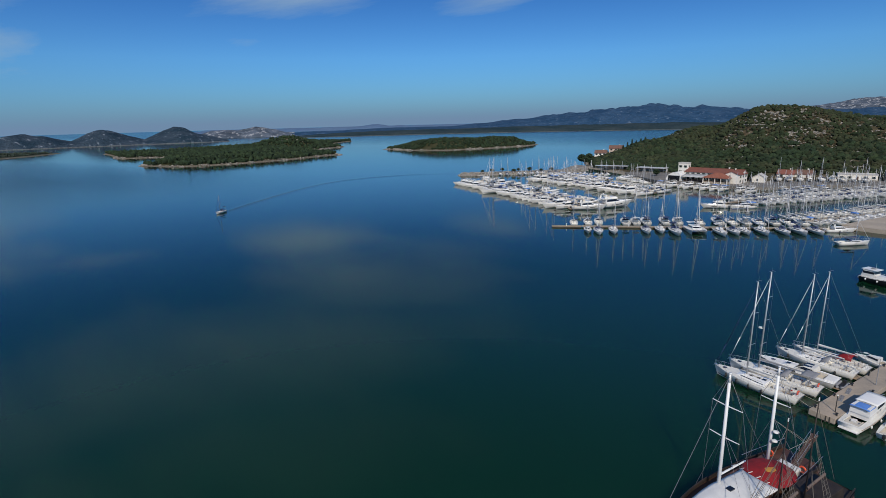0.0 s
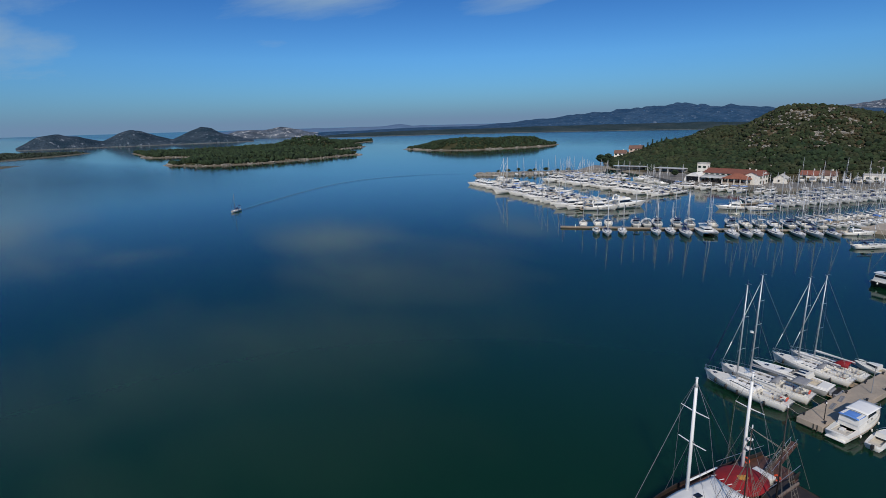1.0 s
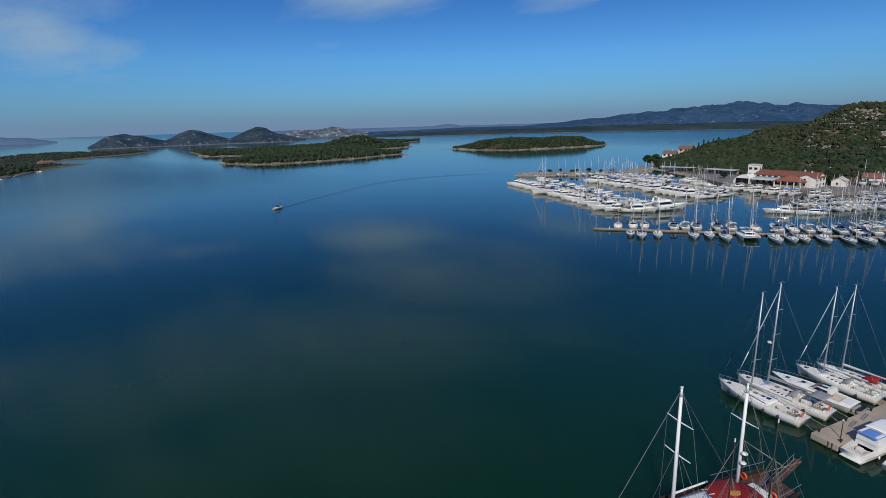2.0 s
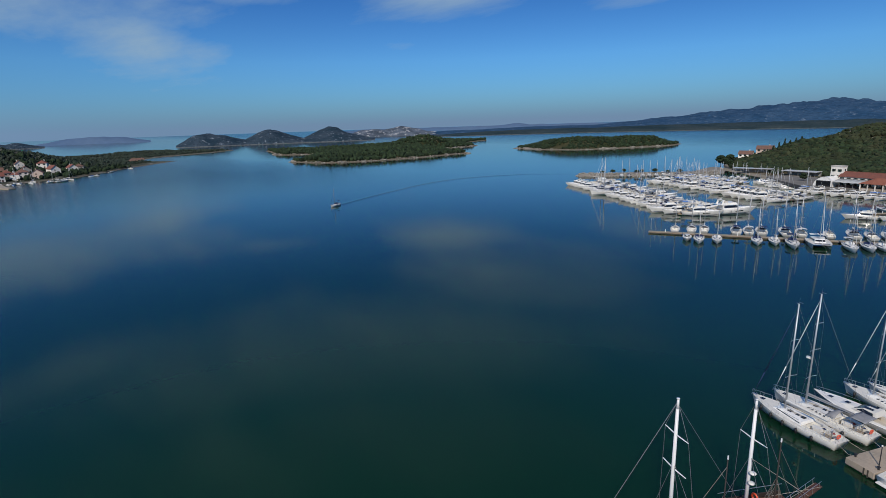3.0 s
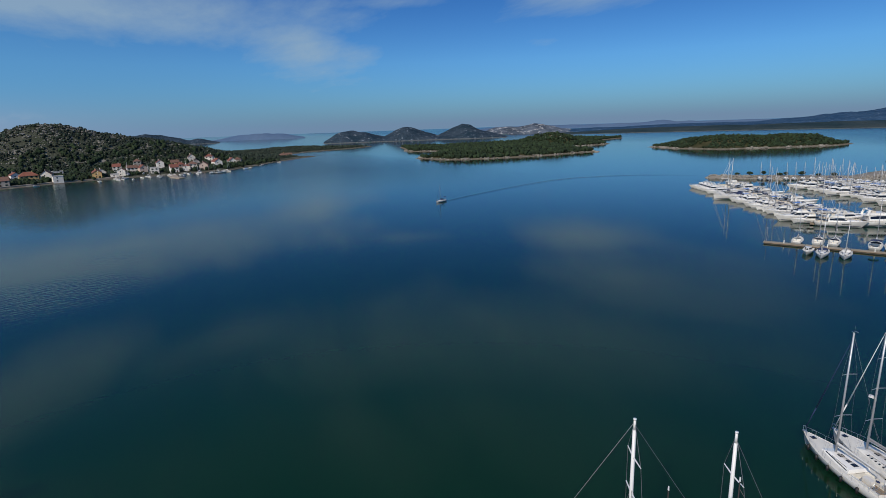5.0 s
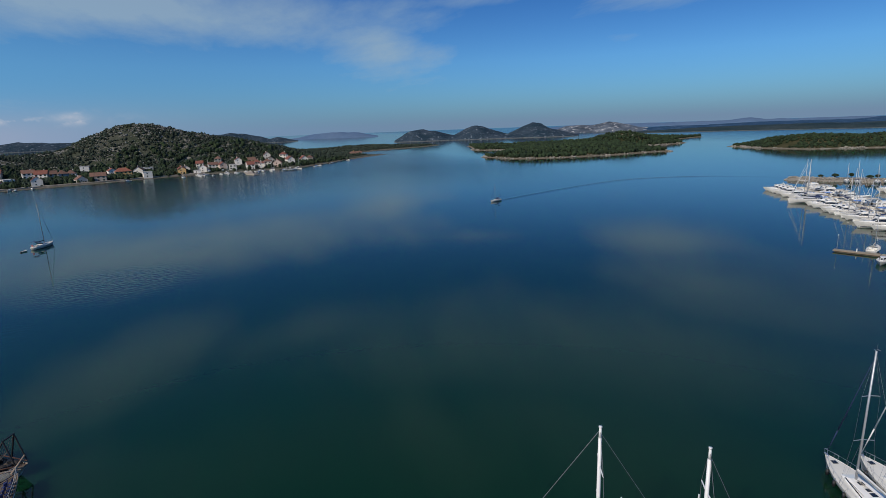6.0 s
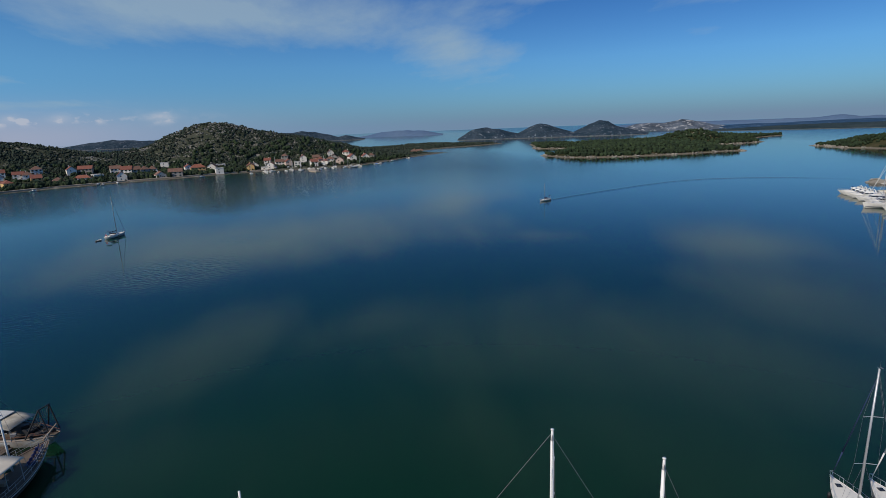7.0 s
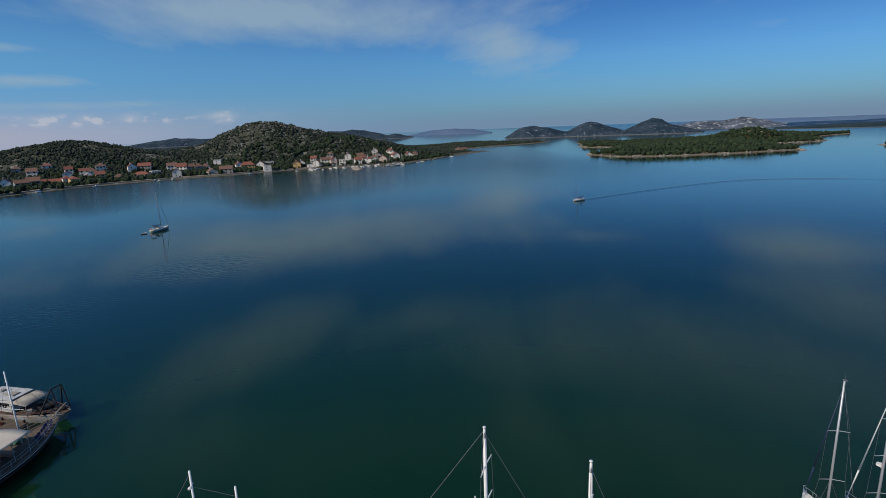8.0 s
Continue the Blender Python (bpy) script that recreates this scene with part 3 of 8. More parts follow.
def terraces(name, land, n, area, levels, seed, label):
    """Tumbled dry-stone walls that follow the slope's contours in short broken lengths."""
    r = np.random.RandomState(seed)
    x, y = r.uniform(area[0], area[2], n), r.uniform(area[1], area[3], n)
    d = land.inland(x, y)
    z = land.height(x, y, d)
    off = np.abs(z[:, None] - np.array(levels)[None, :]).min(1)
    ok = (d > 40) & (off < 0.22) & (fbm(x, y, 46, 2, seed) > 0.12)
    x, y, z = x[ok], y[ok], z[ok]
    s_ = r.uniform(0.4, 0.95, len(x))
    return clumps(name, x, y, z, s_, s_ * r.uniform(0.5, 0.8, len(x)), ROCK, label, "rocks", seed, 1, 0.3, 0.4)


terraces("hill_terraces", MARINA, 90000, (-130, 440, 120, 610), (7, 10.5, 14, 18, 22, 27, 33), 23, "tumbled pale dry-stone terrace walls on the hill")
terraces("town_terraces", TOWN, 90000, (-800, -260, -640, 180), (12, 17, 22, 28, 35), 24, "tumbled pale dry-stone walls on the town's hill")


def shore_stones(name, land, n, area, seed, label):
    x, y, z, r = scatter(land, n, area, seed, -0.5, 30.0, -0.35, 6.5)
    s_ = r.uniform(0.4, 1.5, len(x)) * (0.5 + 0.9 * (fbm(x, y, 25, 2, seed) > 0))
    return clumps(name, x, y, z, s_, s_ * r.uniform(0.2, 0.42, len(x)), SHORE, label, "rocks", seed, 1, 0.3, 0.6)


shore_stones("island_shore_rocks", ISLE, 46000, (-880, 310, -520, 760), 61, "pale broken rocks along the island's shore")
shore_stones("islet_shore_rocks", ISLET, 16000, (-570, 640, -360, 800), 62, "pale broken rocks along the small island's shore")

# ---- boat and house materials ----
GEL = mat("white_gelcoat", (0.82, 0.80, 0.75), 0.25, vary=0.05, scale=0.6, fine=14, alt=(0.72, 0.70, 0.65), coat=0.3, per_object=0.13)
DECK = mat("pale_nonslip_deck", (0.70, 0.68, 0.62), 0.6, vary=0.07, scale=0.8, fine=25, bump=0.1, per_object=0.05)
CREAM_W = mat("ivory_gelcoat", (0.68, 0.65, 0.58), 0.35, vary=0.06, scale=0.5, fine=12)
TEAK = mat("weathered_teak", (0.30, 0.22, 0.14), 0.7, vary=0.25, scale=1.2, fine=18, bump=0.2, alt=(0.22, 0.17, 0.12))
WOOD = mat("dark_varnished_wood", (0.11, 0.05, 0.03), 0.5, vary=0.3, scale=0.9, fine=14, bump=0.2, alt=(0.06, 0.03, 0.022))
PALEWOOD = mat("pale_spar_wood", (0.33, 0.24, 0.17), 0.6, vary=0.2, scale=1.0, fine=16)
ALU = mat("mast_aluminium", (0.50, 0.51, 0.52), 0.45, 0.5, vary=0.08, scale=0.5, fine=12)
PAINT_SPAR = mat("white_spar_paint", (0.76, 0.76, 0.74), 0.4, vary=0.06, scale=0.4, fine=9)
WIRE = mat("steel_wire", (0.20, 0.20, 0.21), 0.5, 0.4, vary=0.1)
ROPE = mat("pale_rope", (0.42, 0.38, 0.31), 0.9, vary=0.2)
STEEL = mat("stainless_rail", (0.62, 0.63, 0.64), 0.3, 0.8, vary=0.08)
DECKWOOD = mat("grey_brown_deck_planks", (0.115, 0.085, 0.06), 0.8, vary=0.3, scale=0.9, fine=12, bump=0.3, alt=(0.085, 0.065, 0.05))
TARRED = mat("tarred_timber", (0.018, 0.013, 0.011), 0.7, vary=0.3, scale=0.9, fine=12, bump=0.3, alt=(0.034, 0.024, 0.018))
OLD_ROPE = mat("old_hemp_rope", (0.17, 0.15, 0.125), 0.9, vary=0.25)
GLASS = mat("dark_tinted_glass", (0.012, 0.014, 0.018), 0.08, vary=0.2, coat=0.5)
BLACK = mat("black_rubber", (0.018, 0.018, 0.02), 0.6, vary=0.2)
NAVY = mat("navy_canvas", (0.02, 0.035, 0.10), 0.85, vary=0.2, scale=2, fine=30, bump=0.15)
BLUE = mat("blue_canvas", (0.10, 0.24, 0.60), 0.85, vary=0.12, scale=2, fine=30, bump=0.15)
RED = mat("red_canvas", (0.27, 0.006, 0.010), 0.85, vary=0.25, scale=1.2, fine=20, bump=0.2, alt=(0.17, 0.006, 0.010))
SAIL = mat("white_canvas", (0.70, 0.69, 0.66), 0.85, vary=0.07, scale=1.2, fine=20, bump=0.15)
WORN = mat("worn_white_paint", (0.50, 0.51, 0.50), 0.7, vary=0.18, scale=0.7, fine=8, alt=(0.36, 0.36, 0.34))
GREY = mat("grey_canvas", (0.26, 0.26, 0.27), 0.85, vary=0.15, scale=1.5, fine=20, bump=0.2)
BEIGE = mat("beige_canvas", (0.55, 0.50, 0.42), 0.85, vary=0.1, scale=1.2, fine=20, bump=0.15)
RUSTY = mat("stained_white_hull_paint", (0.46, 0.46, 0.44), 0.6, vary=0.25, scale=0.6, fine=5, alt=(0.26, 0.22, 0.18))
DIRTY = mat("dirty_canvas", (0.40, 0.37, 0.31), 0.9, vary=0.25, scale=0.9, fine=10, bump=0.2, alt=(0.24, 0.22, 0.18))
HULL_BROWN = mat("dark_brown_hull_paint", (0.022, 0.013, 0.014), 0.4, vary=0.25, scale=0.5, fine=6)
HULL_BLACK = mat("black_hull_paint", (0.016, 0.017, 0.02), 0.35, vary=0.2, scale=0.5, fine=6)
ORANGE = mat("orange_lifebuoy", (0.75, 0.09, 0.03), 0.5, vary=0.1)
YELLOW = mat("ochre_canvas", (0.5, 0.24, 0.04), 0.8, vary=0.15)
CONCRETE = mat("quay_concrete", (0.39, 0.315, 0.24), 0.9, vary=0.18, scale=0.25, fine=3.5, bump=0.25, alt=(0.27, 0.235, 0.19))
QUAY_GREY = mat("worn_quay_paving", (0.20, 0.18, 0.155), 0.95, vary=0.25, scale=0.12, fine=2.5, bump=0.25, alt=(0.12, 0.115, 0.10))
WET = mat("weedy_concrete", (0.07, 0.06, 0.045), 0.7, vary=0.3, scale=0.8, fine=4, bump=0.4)
PLANK = mat("pontoon_planks", (0.36, 0.30, 0.22), 0.85, vary=0.2, scale=0.5, fine=5, bump=0.2, per_object=0.12)
ASPHALT = mat("hardstand_gravel", (0.42, 0.35, 0.27), 0.95, vary=0.2, scale=0.08, fine=1.5, bump=0.2, alt=(0.30, 0.26, 0.21))

# ---- mesh helpers ----


def box(bm, c, s, m=None, taper=1.0):
    """A box at c of size s; taper narrows its top."""
    r = bmesh.ops.create_cube(bm, size=1)["verts"]
    for v in r:
        k = taper if v.co.z > 0 else 1.0
        v.co = Vector((c[0] + v.co.x * s[0] * k, c[1] + v.co.y * s[1] * k, c[2] + v.co.z * s[2]))
        if m is not None:
            v.co = m @ v.co
    return r


def round_box(bm, c, s, r=0.1, m=None, taper=1.0):
    t = bmesh.new()
    box(t, c, s, None, taper)
    bmesh.ops.bevel(t, geom=t.edges[:], offset=r, segments=2, affect="EDGES", profile=0.6)
    if m is not None:
        t.transform(m)
    me = bpy.data.meshes.new("tmp")
    t.to_mesh(me)
    t.free()
    bm.from_mesh(me)
    bpy.data.meshes.remove(me)


def tube(bm, a, b, r0, r1=None, n=6):
    a, b = Vector(a), Vector(b)
    r1 = r0 if r1 is None else r1
    d = b - a
    q = d.to_track_quat("Z", "Y").to_matrix().to_4x4()
    bmesh.ops.create_cone(bm, cap_ends=True, segments=n, radius1=r0, radius2=r1, depth=d.length, matrix=Matrix.Translation((a + b) / 2) @ q)


def line(bm, pts, r, n=5):
    """A round bar bent through points, one connected skin."""
    pts = [Vector(p) for p in pts]
    rows = []
    for i, p in enumerate(pts):
        d = (pts[min(i + 1, len(pts) - 1)] - pts[max(i - 1, 0)]).normalized()
        side = d.cross(Vector((0, 0, 1)))
        side = side.normalized() if side.length > 1e-3 else Vector((1, 0, 0))
        up = side.cross(d)
        rows.append([bm.verts.new(p + r * (math.cos(2 * math.pi * k / n) * side + math.sin(2 * math.pi * k / n) * up)) for k in range(n)])
    for a, b in zip(rows, rows[1:]):
        for k in range(n):
            bm.faces.new((a[k], a[(k + 1) % n], b[(k + 1) % n], b[k]))
    bm.faces.new(rows[0][::-1])
    bm.faces.new(rows[-1])


def ring(bm, c, r, thick, m=None, n=16, k=6):
    """A ring lying flat round c, or turned by m."""
    vs = []
    for i in range(n):
        a = 2 * math.pi * i / n
        row = []
        for j in range(k):
            b = 2 * math.pi * j / k
            p = Vector(((r + thick * math.cos(b)) * math.cos(a), (r + thick * math.cos(b)) * math.sin(a), thick * math.sin(b)))
            p = (m @ p) if m is not None else p
            row.append(bm.verts.new(p + Vector(c)))
        vs.append(row)
    for i in range(n):
        for j in range(k):
            bm.faces.new((vs[i][j], vs[(i + 1) % n][j], vs[(i + 1) % n][(j + 1) % k], vs[i][(j + 1) % k]))


def blob(bm, c, s, m=None, sub=2):
    r = bmesh.ops.create_icosphere(bm, subdivisions=sub, radius=1)["verts"]
    for v in r:
        v.co = Vector((c[0] + v.co.x * s[0], c[1] + v.co.y * s[1], c[2] + v.co.z * s[2]))
        if m is not None:
            v.co = m @ v.co


def sheet(bm, rows, thick=0.0):
    """A skin over rows of points; thick gives it an underside."""
    vs = [[bm.verts.new(p) for p in r] for r in rows]
    for a, b in zip(vs, vs[1:]):
        for i in range(len(a) - 1):
            bm.faces.new((a[i], a[i + 1], b[i + 1], b[i]))
    if thick:
        bmesh.ops.recalc_face_normals(bm, faces=bm.faces[:])
        bmesh.ops.solidify(bm, geom=bm.faces[:], thickness=thick)


class Hull:
    """Lines of a boat: bow at +x, waterline at z = 0."""

    def __init__(self, length, beam, bow, stern, draft=0.5, transom=0.75, widest=0.42, fine=2.2, rake=0.6, full=0.55, back=0.0, sag=0.0):
        self.L, self.B, self.bow, self.stern, self.draft = length, beam, bow, stern, draft
        self.transom, self.widest, self.fine, self.rake, self.full, self.back, self.sag = transom, widest, fine, rake, full, back, sag

    def half(self, t):
        if t < self.widest:
            u = t / self.widest
            return self.B / 2 * (self.transom + (1 - self.transom) * math.sin(u * math.pi / 2))
        u = (t - self.widest) / (1 - self.widest)
        return max(0.03, self.B / 2 * (1 - u ** self.fine))

    def sheer(self, t):
        return self.stern + (self.bow - self.stern) * t ** 1.6 - self.sag * math.sin(math.pi * t)

    def side(self, t, v, out=0.0):
        """A point of the starboard shell: t from stern to bow, v from deck edge (0) to keel (1)."""
        h, top = self.half(t), self.sheer(t)
        z = top + (-self.draft - top) * v
        y = (h + out) * max(0.0, math.cos(v * math.pi / 2)) ** self.full
        flare = 1 - 0.35 * v * t ** 3
        x = -self.L / 2 + self.L * t + self.rake * (z / self.bow - 1) * t ** 4 * 1.2 + self.back * (1 - z / max(self.stern, 0.1)) * (1 - t) ** 6
        return Vector((x, -y * flare, z))

    def shell(self, n=16, k=8):
        bm = bmesh.new()
        rows = []
        for i in range(n + 1):
            t = (i / n) ** 0.9
            port = [self.side(t, j / k) * 1 for j in range(k + 1)]
            star = [Vector((p.x, -p.y, p.z)) for p in port]
            rows.append(port + star[::-1][1:])
        sheet(bm, rows)
        bm.faces.new([bm.verts.new(p) for p in rows[0]])
        bmesh.ops.remove_doubles(bm, verts=bm.verts[:], dist=0.001)
        return bm

    def deck(self, n=18, drop=0.04, hole=None, cols=(-1, -0.62, 0, 0.62, 1)):
        """The deck; hole = (t0, t1) leaves the cockpit open between the middle columns."""
        bm = bmesh.new()
        ts = sorted(set([i / n for i in range(n + 1)] + list(hole or ())))
        rows = []
        for t in ts:
            e = self.side(t, 0)
            h = -e.y - 0.02
            rows.append([bm.verts.new((e.x, c * h, e.z - drop + 0.05 * (1 - c * c) * self.B / 3)) for c in cols])
        for t, a, b in zip(ts, rows, rows[1:]):
            for i in range(len(cols) - 1):
                inner = i in (1, 2)
                if hole and inner and hole[0] - 1e-6 <= t < hole[1] - 1e-6:
                    continue
                bm.faces.new((a[i], a[i + 1], b[i + 1], b[i]))
        return bm

    def rail(self, t0, t1, z, r, n=10, inset=0.08, both=True):
        """A rail or strake along the deck edge at z above it."""
        bm = bmesh.new()
        for s in ((1, -1) if both else (1,)):
            pts = []
            for i in range(n + 1):
                t = t0 + (t1 - t0) * i / n
                e = self.side(t, 0)
                pts.append((e.x, s * (e.y + min(inset, -e.y)), e.z + z))
            line(bm, pts, r)
        return bm

    def strake(self, v, r, n=14, out=0.01):
        bm = bmesh.new()
        for s in (1, -1):
            pts = []
            for i in range(n + 1):
                e = self.side(i / n, v, out)
                pts.append((e.x, s * e.y, e.z))
            line(bm, pts, r, 4)
        return bm


def band(hull, t0, t1, v0, v1, n=6, out=0.015, sides=(1, -1)):
    """A thin plate on the shell on both sides, between two heights (windows, stripes)."""
    bm = bmesh.new()
    for s in sides:
        rows = []
        for i in range(n + 1):
            t = t0 + (t1 - t0) * i / n
            rows.append([Vector((p.x, s * p.y, p.z)) for p in (hull.side(t, v0, out), hull.side(t, v1, out))])
        sheet(bm, rows)
    return bm


def house(bm, x0, x1, w0, w1, z, h, lean=0.25, front=0.5, rear=0.1, n=6):
    """A cabin with sloping front and leaning sides, rounded at its roof; bow end at x1."""
    rows = []
    for f, inset in ((0.0, 0.0), (0.82, 0.8), (0.96, 1.05), (1.0, 1.4)):
        pts = []
        for i in range(n + 1):
            u = i / n
            x = x0 + rear * f + (x1 - front * f - x0 - rear * f) * u
            w = (w0 + (w1 - w0) * u) / 2 - lean * inset * 0.5
            pts.append((x, -w, z + h * f))
        loop = pts + [(x, -y, q) for x, y, q in pts[::-1]]
        rows.append(loop + [loop[0]])
    sheet(bm, rows)
    bm.faces.new([bm.verts.new(p) for p in rows[-1][:-1]])
    bmesh.ops.remove_doubles(bm, verts=bm.verts[:], dist=0.001)


def house_glass(bm, x0, x1, w0, w1, z, h, f0, f1, lean=0.25, front=0.5, rear=0.1, n=6, out=0.02, screen=True):
    """A band of glass on the sides (and front) of a cabin made with the same numbers."""
    def at(u, f):
        x = x0 + rear * f + (x1 - front * f - x0 - rear * f) * u
        return x, (w0 + (w1 - w0) * u) / 2 - lean * min(f / 0.82, 1) * 0.8 * 0.5 + out
    us = [0.06 + 0.88 * i / n for i in range(n + 1)]
    for s in (1, -1):
        sheet(bm, [[Vector((at(u, f)[0], s * at(u, f)[1], z + h * f)) for f in (f0, f1)] for u in us])
    if screen:
        a, b = at(1, f0), at(1, f1)
        sheet(bm, [[(a[0] + out, y * (a[1] - 0.12), z + h * f0), (b[0] + out, y * (b[1] - 0.12), z + h * f1)] for y in (-1, 0, 1)])


def canopy(bm, x0, x1, w, z, rise, n=6, thick=0.03, drop=0.0):
    """A curved awning on bows, arched across the boat."""
    rows = []
    for i in range(n + 1):
        u = i / n
        x = x0 + (x1 - x0) * u
        rows.append([(x, w / 2 * c, z + rise * (1 - c * c) - drop * (2 * u - 1) ** 2) for c in (-1, -0.85, -0.5, 0, 0.5, 0.85, 1)])
    sheet(bm, rows, thick)


# ---- sailing yachts ----


def sail_yacht(length, label, group, near=False, mast=None, lean_mast=0.0, cover=NAVY, genoa=SAIL, bimini=None, hood=NAVY, hull_mat=GEL, stripe=None, hull_glass=True, rigs=2, wheels=2, lifebuoy=False, fenders=0, spread=None,
               mast_mat=ALU, windows=False, platform=False, mast_at=0.57, hood_size=1.0, ports=0, radar=0.0):
    k = length / 12.0
    H = Hull(length, 3.85 * k ** 0.7, 1.45 * k, 1.08 * k, 0.45, 0.62 if near else 0.78, 0.40, 2.3, 0.45 * k, 0.5, back=0.35 * k)
    top = mast or 1.42 * length
    boat = thing("sailing_yacht", label, "sailing yacht", group)
    hull = part("hull", H.shell(18 if near else 12, 8 if near else 6), hull_mat, boat, smooth=True)
    part("waterline_stripe", band(H, 0.02, 0.97, 0.60, 0.68, 12), stripe or NAVY, hull)
    if hull_glass:
        for t in ((0.42, 0.52),) if not windows else ((0.3, 0.34), (0.42, 0.46), (0.55, 0.59), (0.68, 0.71)):
            for s in (1, -1):
                part("hull_window", band(H, t[0], t[1], 0.2, 0.33, 2, sides=(s,)), GLASS, hull)
    part("deck", H.deck(18 if near else 12, hole=(0.06, 0.34)), DECK, boat)
    x = lambda t: -length / 2 + length * t
    zs = H.sheer(0.2)
    # cockpit
    cp = bmesh.new()
    w = 0.62 * H.half(0.2)
    x0, x1 = x(0.06), x(0.34)
    fl = zs - 0.45
    prof = [(w + 0.13, zs - 0.03), (w + 0.13, zs + 0.19), (w - 0.01, zs + 0.19), (w - 0.01, fl + 0.4), (w - 0.44, fl + 0.4), (w - 0.44, fl)]
    prof += [(-y, z) for y, z in prof[::-1]]
    ends = [[cp.verts.new((xx, y, z)) for y, z in prof] for xx in (x0, x1)]
    for i in range(len(prof) - 1):
        cp.faces.new((ends[0][i], ends[0][i + 1], ends[1][i + 1], ends[1][i]))
    for e in ends:
        cp.faces.new(e[1:-1])
    part("cockpit", cp, DECK, boat)
    if near:
        cp = bmesh.new()
        box(cp, ((x0 + x1) / 2 - 0.1, 0, fl + 0.03), (x1 - x0 - 0.3, 2 * w - 1.0, 0.03))
        part("cockpit_sole", cp, TEAK, boat)
        cp = bmesh.new()
        box(cp, (x1 - 1.1 * k, 0, fl + 0.42), (1.1 * k, 0.55, 0.7), taper=0.9)
        part("cockpit_table", cp, GEL, boat)
    # coachroof
    c0, c1, cw0, cw1 = x(0.345), x(0.74), 1.42 * H.half(0.36), 0.9 * H.half(0.72)
    zc = H.sheer(0.5) - 0.02
    cb = bmesh.new()
    house(cb, c0, c1, cw0, cw1, zc, 0.46 * k, 0.3, 1.5 * k, 0.06)
    roof = part("coachroof", cb, GEL, boat)
    g = bmesh.new()
    if ports:
        g.free()
        for i in range(ports):
            u0 = 0.16 + 0.62 * i / ports
            for q in (1, -1):
                g = bmesh.new()
                rows = []
                for u in (u0, u0 + 0.30 / ports):
                    row_ = []
                    for f in (0.34, 0.66):
                        xx = c0 + 0.06 * f + (c1 - 1.5 * k * f - c0 - 0.06 * f) * u
                        row_.append((xx, q * ((cw0 + (cw1 - cw0) * u) / 2 - 0.3 * f / 0.82 * 0.4 + 0.02), zc + 0.46 * k * f))
                    rows.append(row_)
                sheet(g, rows, 0.01)
                part("portlight", g, GLASS, roof)
    else:
        house_glass(g, c0, c1, cw0, cw1, zc, 0.46 * k, 0.42 if near else 0.28, 0.62 if near else 0.72, 0.3, 1.5 * k, 0.06, screen=False)
        part("cabin_window", g, GLASS, roof)
    for t, s in ((0.40, 0.62), (0.46, 0.5), (0.545, 0.6), (0.87, 0.6)) if near else ((0.80, 0.6),):
        hb = bmesh.new()
        round_box(hb, (x(t), 0, (zc + 0.46 * k + 0.03) if t < 0.7 else H.sheer(t) + 0.05), (s, s, 0.07), 0.02)
        part("hatch", hb, GLASS, boat)
    # rig
    mx = x(mast_at)
    mz = zc + 0.3 * k
    tipx = mx - lean_mast
    mb = bmesh.new()
    tube(mb, (mx, 0, mz), (tipx, 0, top), 0.12 * k, 0.085 * k, 8)
    tube(mb, (tipx, 0, top), (tipx + 0.35, 0, top + 0.05), 0.03, 0.03, 4)
    pole = part("mast", mb, mast_mat, boat, smooth=True)
    if near:
        ab = bmesh.new()
        tube(ab, (tipx - 0.05, 0, top), (tipx - 0.05, 0, top + 0.9), 0.012, 0.008, 4)
        box(ab, (tipx - 0.3, 0, top + 0.25), (0.5, 0.16, 0.02))
        part("masthead_vane", ab, WIRE, pole)
    if radar:
        ab = bmesh.new()
        tube(ab, (mx + 0.1, 0, radar - 0.1), (mx + 0.5, 0, radar - 0.1), 0.05, 0.05, 6)
        tube(ab, (mx + 0.5, 0, radar - 0.05), (mx + 0.5, 0, radar + 0.16), 0.3, 0.27, 12)
        part("radar_dome", ab, GEL, pole)
    at = lambda f: Vector((mx + (tipx - mx) * f, 0, mz + (top - mz) * f))
    levels = spread or ((0.36, 0.66) if rigs == 2 else (0.5,))
    half = []
    for f in levels:
        sb = bmesh.new()
        p, hw = at(f), (1.15 - 0.45 * f) * k
        half.append((p, hw))
        for s in (-1, 1):
            tube(sb, p, p + Vector((-0.22 * k, s * hw, 0.05)), 0.035 * k, 0.025 * k, 5)
        part("spreader", sb, mast_mat, pole)
    wr = 0.010 if near else 0.011
    wb = bmesh.new()
    chain = H.half(0.53) - 0.12
    for s in (-1, 1):
        pts = [Vector((mx - 0.15, s * chain, H.sheer(0.53)))] + [p + Vector((-0.22 * k, s * hw, 0.05)) for p, hw in half] + [at(0.97)]
        line(wb, pts, wr, 4)
        line(wb, [Vector((mx - 0.5, s * chain, H.sheer(0.5))), half[0][0]], wr, 4)
    if near:
        part("shroud", wb, WIRE, boat)
    bb = bmesh.new() if near else wb
    for s in (-1, 1):
        line(bb, [at(0.99), Vector((x(0.14), 0, H.sheer(0.1) + 2.6 * k)), Vector((x(0.015), s * 0.75 * H.half(0.02), H.sheer(0.02)))], wr, 4)
    part("backstay" if near else "rigging", bb, WIRE, boat)
    fb = bmesh.new()
    bowp = Vector((x(0.985), 0, H.sheer(0.98) + 0.15))
    line(fb, [bowp, at(0.96)], 0.02, 4)
    if genoa is not None:
        gk = 0.65 * k if near else 0.55 * k
        p, q = bowp.lerp(at(0.96), 0.04), bowp.lerp(at(0.96), 0.93)
        tube(fb, p, p.lerp(q, 0.25), 0.055 * gk, 0.11 * gk, 7)
